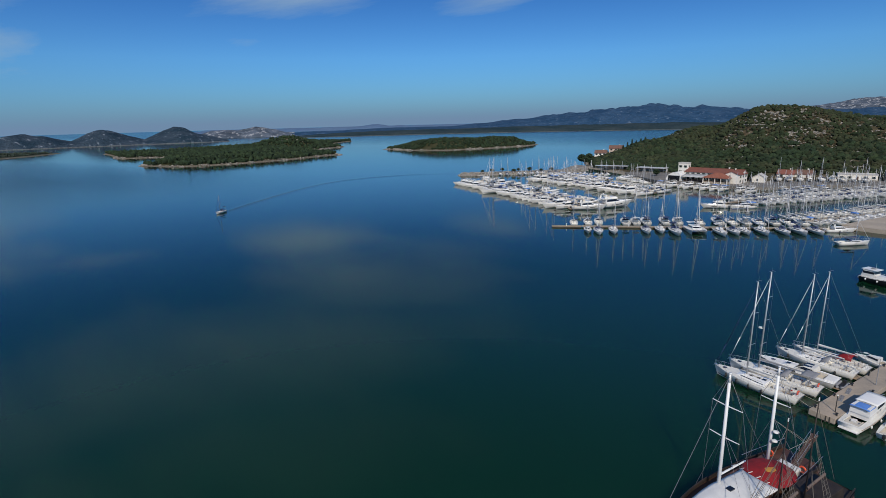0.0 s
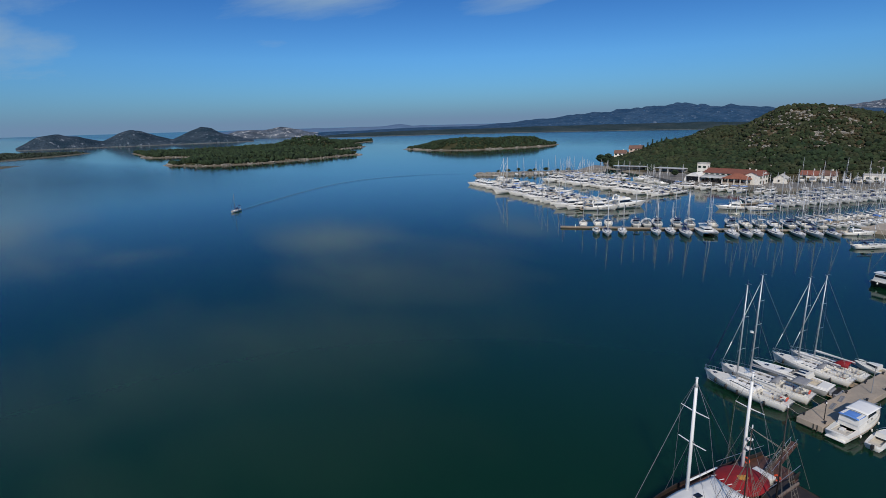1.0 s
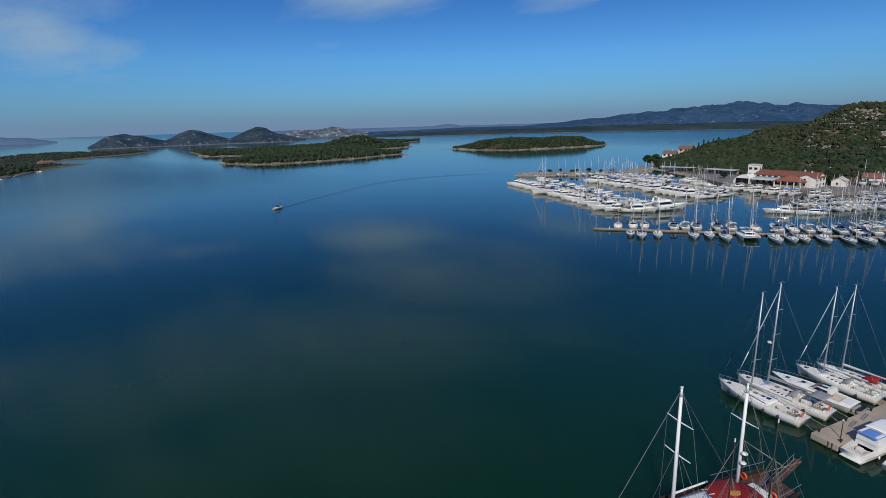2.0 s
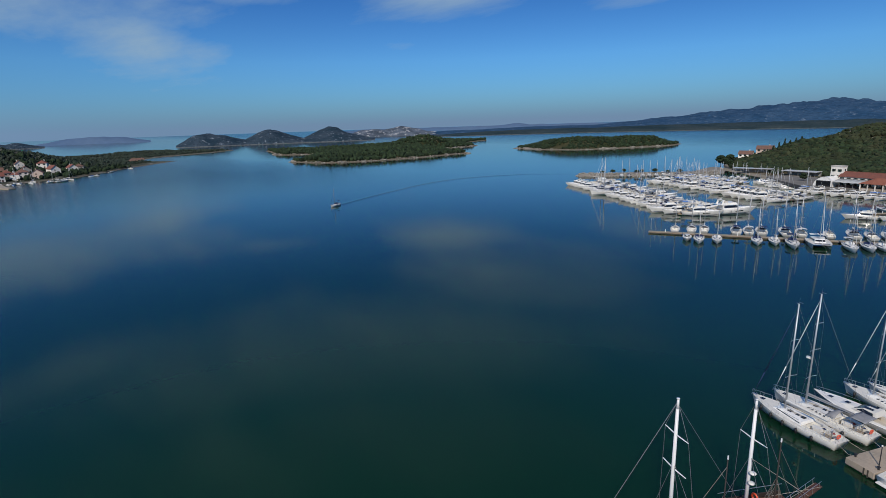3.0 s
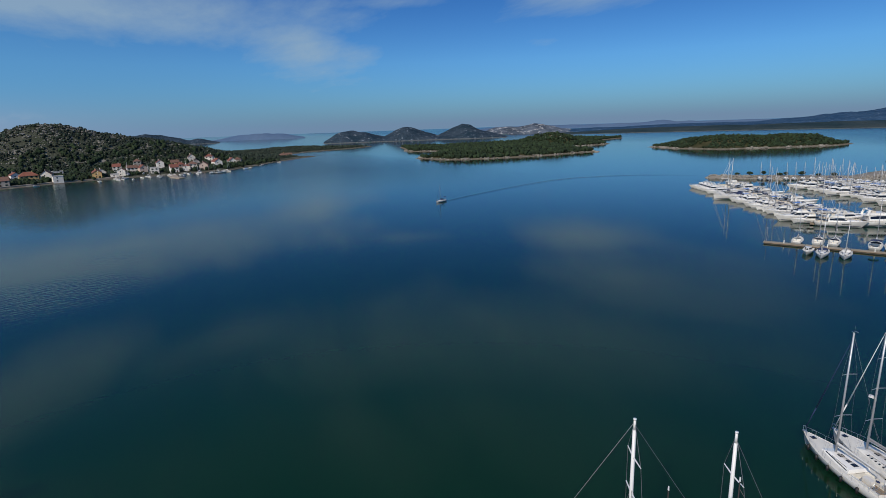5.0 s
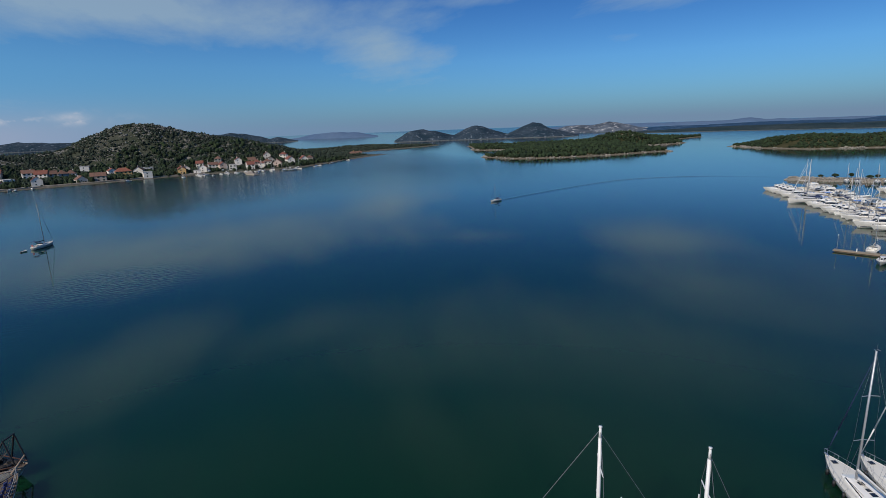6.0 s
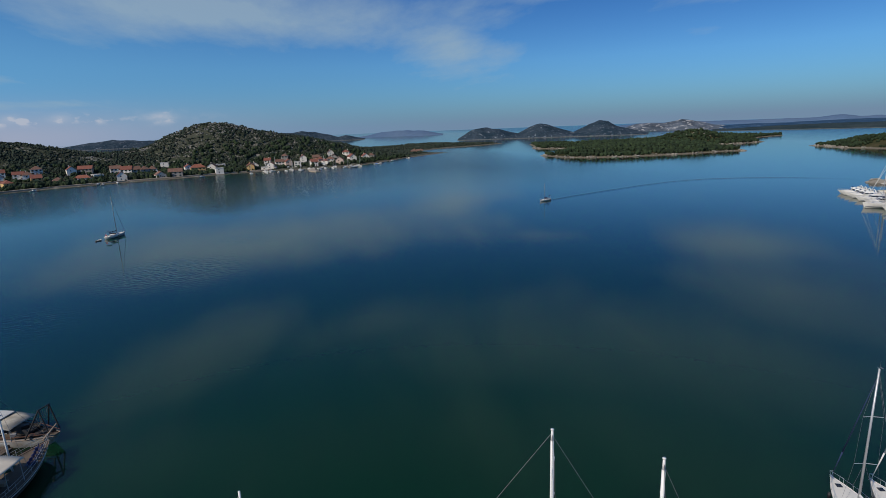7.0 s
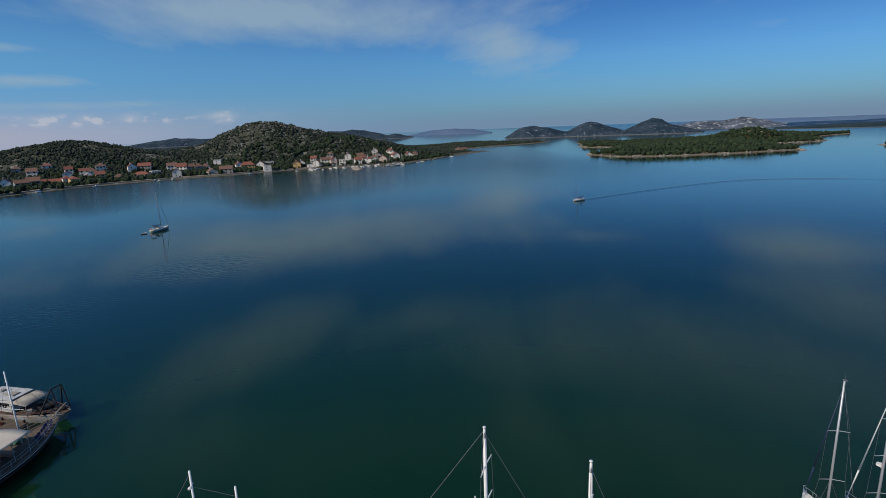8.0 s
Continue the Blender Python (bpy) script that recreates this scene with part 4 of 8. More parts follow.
        tube(fb, p.lerp(q, 0.25), q, 0.11 * gk, 0.04 * gk, 7)
    part("furled_headsail", fb, genoa or WIRE, boat, smooth=True)
    bo = bmesh.new()
    bz = zc + 1.35 * k
    tube(bo, (mx - 0.1, 0, bz), (x(0.16), 0, bz + 0.12), 0.075 * k, 0.065 * k, 7)
    boom = part("boom", bo, mast_mat, boat)
    sb = bmesh.new()
    rows = []
    for i in range(8):
        u = i / 7
        xx = mx - 0.05 + (x(0.17) - mx) * u
        slim = 0.5 if near else 1.0
        hh, ww = (0.62 - 0.42 * u) * k * slim, (0.20 - 0.09 * u) * k * slim
        rows.append([(xx, ww * math.sin(a), bz + 0.06 + 0.12 * u + hh * 0.5 * (1 - math.cos(a)) * (1.0 if a > 0 else 1)) for a in [2 * math.pi * j / 8 for j in range(9)]])
    sheet(sb, rows)
    bmesh.ops.remove_doubles(sb, verts=sb.verts[:], dist=0.001)
    part("sail_cover", sb, cover, boom, smooth=True)
    # canvas
    if hood is not None:
        hb = bmesh.new()
        rows = []
        for i in range(5):
            a = math.pi / 2 * i / 4
            xx, rz = x(0.345) + 1.15 * k * (math.cos(a) - 1) * hood_size + 0.65 * k, 0.75 * k * math.sin(a) * hood_size ** 0.5
            rows.append([(xx, cw0 / 2 * c, zc + 0.42 * k + rz * (1 - 0.75 * abs(c) ** 5)) for c in (-1, -0.85, -0.5, 0, 0.5, 0.85, 1)])
        sheet(hb, rows, 0.02)
        part("sprayhood", hb, hood, boat, smooth=True)
    if bimini is not None:
        hb = bmesh.new()
        canopy(hb, x(0.05), x(0.19 if near else 0.27), 1.5 * H.half(0.15), zs + 1.95, 0.14 if near else 0.22, 5)
        bim = part("bimini", hb, bimini, boat, smooth=True)
        for xx in ((x(0.06), x(0.18)) if near else (x(0.16),)):
            fb = bmesh.new()
            hb_ = 0.74 * H.half(0.15)
            line(fb, [(x(0.16), -0.85 * H.half(0.15), zs), (xx, -hb_, zs + 1.93), (xx, 0, zs + 2.13), (xx, hb_, zs + 1.93), (x(0.16), 0.85 * H.half(0.15), zs)], 0.018, 4)
            part("bimini_hoop", fb, STEEL, bim)
    if fenders:
        for s in (-1, 1):
            sb = bmesh.new()
            line(sb, [(x(0.01), s * 0.7 * H.half(0), zs + 0.02), (x(0) - 1.6, s * 0.95 * H.half(0), 0.85), (x(0) - 3.1, s * 1.1 * H.half(0), 1.08)], 0.025, 4)
            part("mooring_line", sb, ROPE, boat)
        for i in range(4):
            sb = bmesh.new()
            blob(sb, (x(0.09 + 0.045 * i), (-1) ** i * 0.5 * H.half(0.15), zs + 0.02), (0.3, 0.22, 0.09), sub=1)
            part("cushion", sb, (NAVY, GREY, RED, BEIGE)[(fenders + i) % 4], boat)
    for s in ((-0.45, 0.45) if wheels == 2 else (0,)) if near else ():
        sb = bmesh.new()
        ring(sb, (x(0.13), s * H.half(0.13), zs + 0.45), 0.42 * k, 0.025, Matrix.Rotation(radians(80), 4, "Y"), 14, 5)
        box(sb, (x(0.13) + 0.12, s * H.half(0.13), zs - 0.02), (0.2, 0.2, 0.85), taper=0.7)
        part("steering_wheel", sb, STEEL, boat)
    # rails
    a, b = H.side(0.9, 0), H.side(0.995, 0)
    joint = bmesh.new()
    for s in (-1, 1):
        rb = bmesh.new() if near else joint
        pts = []
        for i in range(11):
            e = H.side(0.05 + 0.88 * i / 10, 0)
            pts.append((e.x, s * (e.y + min(0.08, -e.y)), e.z + 0.62))
        line(rb, pts, 0.014 if near else 0.016, 4)
        for i in range(9 if near else 5):
            e = H.side(0.05 + 0.88 * i / (8 if near else 4), 0)
            tube(rb, (e.x, s * (e.y + 0.08), e.z), (e.x, s * (e.y + 0.08), e.z + 0.62), 0.014, 0.012, 4)
        if near:
            part("guard_rail", rb, STEEL, boat)
        pb = joint
        line(pb, [(a.x, s * (a.y + 0.06), a.z + 0.66), (b.x, s * 0.16, b.z + 0.7), (b.x, 0, b.z + 0.7)], 0.02, 5)
        tube(pb, (a.x, s * (a.y + 0.06), a.z), (a.x, s * (a.y + 0.06), a.z + 0.66), 0.02, 0.02, 5)
        tube(pb, (b.x - 0.2, s * 0.14, b.z), (b.x, s * 0.16, b.z + 0.7), 0.02, 0.02, 5)
    part("pulpit" if near else "guard_rail", joint, STEEL, boat)
    if lifebuoy:
        lb = bmesh.new()
        ring(lb, (x(0.03), 0.3, zs + 0.62), 0.3, 0.09, Matrix.Rotation(radians(80), 4, "Y"), 14, 6)
        part("lifebuoy", lb, ORANGE, boat)
    for i in range(fenders):
        t = 0.2 + 0.6 * i / max(1, fenders - 1)
        for s in (-1, 1):
            e = H.side(t, 0.0)
            f = bmesh.new()
            y = s * (e.y - 0.14)
            tube(f, (e.x, y, e.z - 0.85), (e.x, y, e.z - 0.25), 0.17, 0.17, 8)
            blob(f, (e.x, y, e.z - 0.25), (0.17, 0.17, 0.13), sub=1)
            blob(f, (e.x, y, e.z - 0.85), (0.17, 0.17, 0.13), sub=1)
            tube(f, (e.x, y, e.z - 0.2), (e.x, s * (e.y + 0.05), e.z + 0.3), 0.01, 0.01, 4)
            part("fender", f, BLACK, boat, smooth=True)
    if platform:
        f = bmesh.new()
        round_box(f, (x(0.0) - 0.1, 0, 0.35), (0.7, 1.5 * H.half(0.02), 0.1), 0.04)
        part("bathing_platform", f, TEAK, boat)
    if near:
        for t, y in ((0.36, 0.75), (0.36, -0.75), (0.25, 0.95), (0.25, -0.95)):
            f = bmesh.new()
            tube(f, (x(t), y * 0.9 * k, zs + 0.2), (x(t), y * 0.9 * k, zs + 0.42), 0.1, 0.07, 8)
            part("winch", f, STEEL, boat)
        for s in (-1, 1):
            f = bmesh.new()
            line(f, [(x(0.38), s * 0.42 * cw0, zc + 0.46 * k + 0.06), (x(0.47), s * 0.40 * cw0, zc + 0.46 * k + 0.1), (x(0.56), s * 0.36 * cw0, zc + 0.46 * k + 0.06)], 0.02, 5)
            part("grab_rail", f, TEAK, roof)
            f = bmesh.new()
            line(f, [(x(0.02), s * 0.3 * H.half(0.02), zs), (x(0.02), s * 0.3 * H.half(0.02), zs + 0.8), (x(0.02), s * 0.95 * H.half(0.02), zs + 0.8), (x(0.12), s * 0.96 * H.half(0.12), zs + 0.75), (x(0.12), s * 0.96 * H.half(0.12), zs)], 0.022, 5)
            part("pushpit", f, STEEL, boat)
        f = bmesh.new()
        line(f, [(x(0.335), -0.5 * w, zs + 0.22), (x(0.335), 0.5 * w, zs + 0.22)], 0.04, 5)
        for j in range(5):
            line(f, [(x(0.36 + 0.03 * j), (0.12 * j - 0.3) * w, zc + 0.46 * k + 0.05), (mx - 0.3, (0.04 * j - 0.08), zc + 0.46 * k + 0.08)], 0.015, 4)
        part("halyard", f, ROPE, boat)
        f = bmesh.new()
        box(f, (x(0.975), 0, H.sheer(0.97) + 0.06), (0.8, 0.22, 0.08))
        tube(f, (x(0.99), 0, H.sheer(0.97) + 0.14), (x(1.0) + 0.15, 0, H.sheer(0.97) - 0.25), 0.05, 0.03, 5)
        part("anchor", f, STEEL, boat)
    return boat


def motor_yacht(length, label, group, fly=True, hard=True, stripe=NAVY, glass=GLASS, arch=True, hull_mat=GEL, awning=None, small=False):
    k = length / 14.0
    H = Hull(length, 4.4 * k ** 0.75, 2.0 * k, 1.25 * k, 0.5, 0.9, 0.35, 2.6, 1.5 * k, 0.42, back=0.3 * k)
    boat = thing("motor_yacht", label, "motor yacht", group)
    hull = part("hull", H.shell(13, 6), hull_mat, boat, smooth=True)
    part("waterline_stripe", band(H, 0.02, 0.97, 0.62, 0.70, 10), stripe, hull)
    for a, b in ((0.50, 0.68),):
        for s in (1, -1):
            part("hull_window", band(H, a, b, 0.22, 0.36, 3, sides=(s,)), glass, hull)
    part("deck", H.deck(12, hole=(0.04, 0.26), drop=0.06), DECK, boat)
    x = lambda t: -length / 2 + length * t
    zs, w = H.sheer(0.2), 0.62 * H.half(0.15)
    cp = bmesh.new()
    box(cp, (x(0.15), 0, zs - 0.5 * k), (length * 0.22, 2 * w, 0.06))
    box(cp, (x(0.055), 0, zs - 0.15 * k), (0.5 * k, 1.7 * w, 0.55 * k))
    for s in (-1, 1):
        box(cp, (x(0.15), s * (w - 0.05), zs - 0.22 * k), (length * 0.22, 0.1, 0.6 * k))
    part("cockpit", cp, BEIGE if not small else TEAK, boat)
    pb = bmesh.new()
    round_box(pb, (x(0.0) - 0.45 * k, 0, 0.38), (1.2 * k, 1.75 * H.half(0.02), 0.12), 0.05)
    part("bathing_platform", pb, TEAK, boat)
    # cabin
    c0, c1 = x(0.25), x(0.70)
    cw0, cw1 = 1.66 * H.half(0.3), 1.2 * H.half(0.66)
    zc, hc = H.sheer(0.42) - 0.05, 1.35 * k
    cb = bmesh.new()
    house(cb, c0, c1, cw0, cw1, zc, hc, 0.55 * k, 2.6 * k, 0.15)
    cabin = part("cabin", cb, GEL, boat)
    g = bmesh.new()
    house_glass(g, c0, c1, cw0, cw1, zc, hc, 0.36, 0.80, 0.55 * k, 2.6 * k, 0.15, out=0.03)
    part("cabin_window", g, glass, cabin)
    fb = bmesh.new()
    house(fb, x(0.60), x(0.93), 1.1 * H.half(0.6), 0.5 * H.half(0.9), H.sheer(0.75) - 0.06, 0.34 * k, 0.2, 1.0 * k, 0.02)
    part("foredeck_coaming", fb, GEL, boat)
    for t in (0.76,):
        hb = bmesh.new()
        round_box(hb, (x(t), 0, H.sheer(0.75) + 0.31 * k), (0.55, 0.55, 0.06), 0.02)
        part("hatch", hb, glass, boat)
    if fly:
        f0, f1 = x(0.20), x(0.54)
        fz = zc + hc + 0.02
        sb = bmesh.new()
        round_box(sb, ((f0 + f1) / 2 - 0.2 * k, 0, fz + 0.05), (f1 - f0 + 0.6 * k, cw0 * 0.92, 0.14), 0.05)
        part("flybridge_deck", sb, GEL, boat)
        sb = bmesh.new()
        house(sb, f0 + 0.9 * k, f1 + 0.4 * k, cw0 * 0.9, cw0 * 0.66, fz + 0.1, 0.55 * k, 0.1, 0.7 * k, 0.6 * k)
        part("flybridge_coaming", sb, GEL, boat)
        sb = bmesh.new()
        for s in (-1, 1):
            round_box(sb, (f0 + 1.9 * k, s * 0.55 * k, fz + 0.75 * k), (0.9 * k, 0.6 * k, 0.35 * k), 0.08)
        part("helm_seat", sb, BEIGE, boat)
        sb = bmesh.new()
        sheet(sb, [[(f1 - 0.15 * k, c * cw0 * 0.33, fz + 0.62 * k), (f1 - 0.45 * k, c * cw0 * 0.31, fz + 0.98 * k)] for c in (-1, -0.5, 0, 0.5, 1)], 0.02)
        part("windscreen", sb, glass, boat)
    if arch:
        az = zc + hc + (0.1 if fly else -0.1)
        sb = bmesh.new()
        ax = x(0.24)
        for s in (-1, 1):
            box(sb, (0, 0, 0), (0.5 * k, 0.12 * k, 1.35 * k), pose(ax, s * cw0 * 0.43, az + 0.55 * k, s * 6, 18, 0))
        box(sb, (ax + 0.2 * k, 0, az + 1.22 * k), (0.6 * k, cw0 * 0.84, 0.12 * k))
        frame_arch = part("radar_arch", sb, GEL, boat)
        sb = bmesh.new()
        blob(sb, (ax + 0.2 * k, 0.4 * k, az + 1.42 * k), (0.3 * k, 0.3 * k, 0.16 * k), sub=2)
        part("radar_dome", sb, GEL, frame_arch, smooth=True)
        sb = bmesh.new()
        tube(sb, (ax + 0.1, -0.5 * k, az + 1.2 * k), (ax - 0.4, -0.5 * k, az + 3.4 * k), 0.015, 0.008, 4)
        part("antenna", sb, GEL, frame_arch)
    if awning is not None:
        sb = bmesh.new()
        canopy(sb, x(0.03), x(0.30), 1.8 * H.half(0.2), zc + hc + (1.5 * k if fly else 0.45 * k), 0.15, 4)
        part("awning", sb, awning, boat, smooth=True)
        sb = bmesh.new()
        wp, zt, xa, xb = 0.85 * H.half(0.2), zc + hc + (1.5 * k if fly else 0.45 * k), x(0.05), x(0.28)
        line(sb, [(xa, -wp, zs), (xa, -wp, zt), (xb, -wp, zt), (xb, -wp, zs), (xb, -wp + 0.03, zt), (xb, wp, zt), (xb, wp, zs), (xb - 0.03, wp, zt), (xa, wp, zt), (xa, wp, zs)], 0.025, 5)
        part("awning_frame", sb, STEEL, boat)
    pb = H.rail(0.48, 0.985, 0.7 * k, 0.02, 9, 0.1)
    for i in range(7):
        e = H.side(0.48 + 0.5 * i / 6, 0)
        for s in (-1, 1):
            tube(pb, (e.x, s * (e.y + min(0.1, -e.y)), e.z), (e.x, s * (e.y + min(0.1, -e.y)), e.z + 0.7 * k), 0.016, 0.014, 4)
    part("bow_rail", pb, STEEL, boat)
    for s in (-1, 1):
        e = H.side(0.4, 0.1)
        f = bmesh.new()
        tube(f, (e.x, s * (e.y - 0.14), e.z - 0.8), (e.x, s * (e.y - 0.14), e.z - 0.1), 0.13, 0.13, 7)
        part("fender", f, NAVY, boat)
    return boat


def open_yacht(length, label, group):
    """A low fast yacht: long foredeck, raked windscreen, open cockpit with sunbed."""
    boat = thing("motor_yacht", label, "motor yacht", group)
    H = Hull(length, 3.9, 1.75, 1.2, 0.5, 0.85, 0.38, 2.2, 1.4, 0.42, back=0.3)
    hull = part("hull", H.shell(18, 8), mat("pale_grey_hull", (0.42, 0.42, 0.41), 0.3, vary=0.08, scale=0.5, fine=8), boat, smooth=True)
    part("gunwale", H.strake(0.03, 0.06, 18), GEL, hull)
    part("deck", H.deck(18, hole=(0.05, 0.30)), GEL, boat)
    x = lambda t: -length / 2 + length * t
    cp = bmesh.new()
    box(cp, (x(0.175), 0, 0.75), (length * 0.25, 2.4, 0.06))
    for s in (-1, 1):
        box(cp, (x(0.175), s * 1.18, 1.0), (length * 0.25, 0.08, 0.55))
        box(cp, (x(0.2), s * 0.95, 0.95), (length * 0.14, 0.45, 0.4))
    part("cockpit", cp, BEIGE, boat)
    cp = bmesh.new()
    round_box(cp, (x(0.075), 0, 1.22), (1.5, 2.5, 0.3), 0.1)
    part("sunbed", cp, SAIL, boat)
    cb = bmesh.new()
    house(cb, x(0.29), x(0.74), 2.9, 1.4, H.sheer(0.5) - 0.06, 0.55, 0.5, 2.2, 0.05)
    part("coachroof", cb, GEL, boat)
    cb = bmesh.new()
    house(cb, x(0.24), x(0.50), 2.75, 2.1, H.sheer(0.4) + 0.4, 0.75, 0.55, 1.5, 0.25)
    top = part("hardtop", cb, CREAM_W, boat)
    z0 = H.sheer(0.4) + 0.4
    for i in range(3):
        f = bmesh.new()
        y0, y1 = -0.95 + 0.66 * i, -0.95 + 0.66 * i + 0.56
        sheet(f, [[(x(0.50) - 0.15 + 0.03, y, z0 + 0.12), (x(0.50) - 1.2 + 0.03, y * 0.92, z0 + 0.62)] for y in (y0, y1)], 0.02)
        part("windscreen_pane", f, GLASS, top)
    for s in (-1, 1):
        f = bmesh.new()
        sheet(f, [[(x(0.27 + 0.19 * u), s * (1.36 - 0.28 * u), z0 + 0.15), (x(0.28 + 0.12 * u), s * (1.2 - 0.25 * u), z0 + 0.55)] for u in (0, 0.5, 1)], 0.02)
        part("side_window", f, GLASS, top)
    for t in (0.60, 0.80):
        f = bmesh.new()
        round_box(f, (x(t), 0, H.sheer(t) + (0.42 if t < 0.7 else 0.05)), (0.6, 0.6, 0.07), 0.02)
        part("hatch", f, GLASS, boat)
    f = bmesh.new()
    round_box(f, (x(0.0) - 0.5, 0, 0.4), (1.3, 3.1, 0.12), 0.05)
    part("bathing_platform", f, TEAK, boat)
    f = bmesh.new()
    for y in (-0.55, 0.55):
        line(f, [(x(0.0) - 0.6 + y, -1.3, 0.72), (x(0.0) - 0.6 + y, 0.9, 0.72), (x(0.0) - 0.6 + 0.4 * y, 1.45, 0.8)], 0.2, 7)
    tender = part("tender_tube", f, GREY, boat, "grey inflatable tender")
    f = bmesh.new()
    box(f, (x(0.0) - 0.6, -0.2, 0.62), (0.8, 2.2, 0.08))
    box(f, (x(0.0) - 0.6, -1.35, 0.85), (0.4, 0.35, 0.6))
    part("tender_floor", f, BLACK, tender)
    for s in (-1, 1):
        f = bmesh.new()
        sheet(f, [[(x(0.30 + 0.05 * i), s * 0.25, z0 + 0.765), (x(0.30 + 0.05 * i), s * 0.85, z0 + 0.765)] for i in range(3)], 0.03)
        part("roof_window", f, GLASS, top)
    for s in (-1, 1):
        f = H.rail(0.55, 0.98, 0.55, 0.02, 8, 0.1, both=False)
        bmesh.ops.scale(f, vec=(1, s, 1), verts=f.verts[:])
        part("bow_rail", f, STEEL, boat)
    return boat


def day_boat(length, label, group, cabin=True, cover=None, hull_mat=GEL):
    k = length / 6.5
    H = Hull(length, 2.4 * k ** 0.8, 1.0 * k, 0.72 * k, 0.3, 0.88, 0.4, 2.4, 0.6 * k, 0.45)
    boat = thing("day_boat", label, "motor boat", group)
    part("hull", H.shell(11, 5), hull_mat, boat, smooth=True)
    part("deck", H.deck(11, hole=(0.05, 0.55)), DECK, boat)
    x = lambda t: -length / 2 + length * t
    cp = bmesh.new()
    w = 0.6 * H.half(0.3)
    box(cp, (x(0.3), 0, 0.25 * k), (length * 0.5, 2 * w, 0.05))
    for s in (-1, 1):
        box(cp, (x(0.3), s * w, 0.5 * k), (length * 0.5, 0.05, 0.5 * k))
    box(cp, (x(0.12), 0, 0.45 * k), (0.5 * k, 1.8 * w, 0.4 * k))
    part("cockpit", cp, BEIGE, boat)
    if cabin:
        cb = bmesh.new()
        house(cb, x(0.42), x(0.80), 1.35 * H.half(0.45), 0.8 * H.half(0.78), H.sheer(0.6) - 0.04, 0.75 * k, 0.25, 0.9 * k, 0.05)
        cab = part("cabin", cb, GEL, boat)
        g = bmesh.new()
        house_glass(g, x(0.42), x(0.80), 1.35 * H.half(0.45), 0.8 * H.half(0.78), H.sheer(0.6) - 0.04, 0.75 * k, 0.4, 0.8, 0.25, 0.9 * k, 0.05)
        part("cabin_window", g, GLASS, cab)
    if cover is not None:
        sb = bmesh.new()
        canopy(sb, x(0.02), x(0.62), 1.7 * H.half(0.3), H.sheer(0.3) + 0.15, 0.55 * k, 6, drop=0.25)
        part("boat_cover", sb, cover, boat, smooth=True)
    ob = bmesh.new()
    round_box(ob, (x(0.0) - 0.25, 0, 0.6 * k), (0.4, 0.4, 0.6 * k), 0.1)
    tube(ob, (x(0) - 0.25, 0, 0.4 * k), (x(0) - 0.3, 0, -0.4), 0.09, 0.06, 6)
    part("outboard_motor", ob, BLACK, boat)
    part("bow_rail", H.rail(0.6, 0.98, 0.35 * k, 0.016, 6), STEEL, boat)
    return boat


def catamaran(length, label, group):
    boat = thing("catamaran", label, "catamaran", group)
    H = Hull(length, 1.7, 1.7, 1.3, 0.4, 0.8, 0.4, 2.4, 0.4, 0.5)
    for s in (-1, 1):
        bm = H.shell(12, 6)
        bmesh.ops.translate(bm, vec=(0, s * 2.55, 0), verts=bm.verts[:])
        hull = part("hull", bm, GEL, boat, smooth=True)
        bm = H.deck(10)
        bmesh.ops.translate(bm, vec=(0, s * 2.55, 0.02), verts=bm.verts[:])
        part("side_deck", bm, DECK, boat)
        bm = band(H, 0.35, 0.6, 0.2, 0.35, 4)
        bmesh.ops.translate(bm, vec=(0, s * 2.55, 0), verts=bm.verts[:])
        part("hull_window", bm, GLASS, hull)
    bm = bmesh.new()
    round_box(bm, (-0.8, 0, 1.15), (length * 0.62, 4.0, 0.5), 0.12)
    part("bridge_deck", bm, DECK, boat)
    bm = bmesh.new()
    house(bm, -3.0, 2.4, 4.6, 3.2, 1.4, 1.15, 0.5, 1.4, 0.1)
    cab = part("cabin", bm, GEL, boat)
    bm = bmesh.new()
    house_glass(bm, -3.0, 2.4, 4.6, 3.2, 1.4, 1.15, 0.36, 0.78, 0.5, 1.4, 0.1, out=0.03)
    part("cabin_window", bm, GLASS, cab)
    bm = bmesh.new()
    canopy(bm, -5.4, -2.6, 4.4, 3.1, 0.15)
    part("bimini", bm, SAIL, boat)
    bm = bmesh.new()
    sheet(bm, [[(2.8, y, 1.45), (5.6, y, 1.5)] for y in (-1.7, 0, 1.7)], 0.02)
    part("trampoline", bm, GREY, boat)
    bm = bmesh.new()
    tube(bm, (5.6, -2.6, 1.5), (5.6, 2.6, 1.5), 0.09, 0.09, 7)
    part("cross_beam", bm, ALU, boat)
    bm = bmesh.new()
    tube(bm, (0.8, 0, 2.3), (0.6, 0, 18.5), 0.13, 0.1, 8)
    mast = part("mast", bm, ALU, boat)
    bm = bmesh.new()
    for s in (-1, 1):
        tube(bm, (0.7, 0, 10), (0.4, s * 1.0, 10.1), 0.04, 0.03, 5)
    part("spreader", bm, ALU, mast)
    bm = bmesh.new()
    for s in (-1, 1):
        line(bm, [(0, s * 3.2, 1.5), (0.4, s * 1.0, 10.1), (0.6, 0, 17.5)], 0.018, 4)
    part("shroud", bm, WIRE, boat)
    bm = bmesh.new()
    tube(bm, (5.6, 0, 1.7), (0.65, 0, 16.5), 0.09, 0.05, 6)
    part("furled_headsail", bm, SAIL, boat)
    bm = bmesh.new()
    tube(bm, (0.6, 0, 4.0), (-4.6, 0, 4.2), 0.2, 0.14, 7)
    part("boom", bm, NAVY, boat)
    return boat

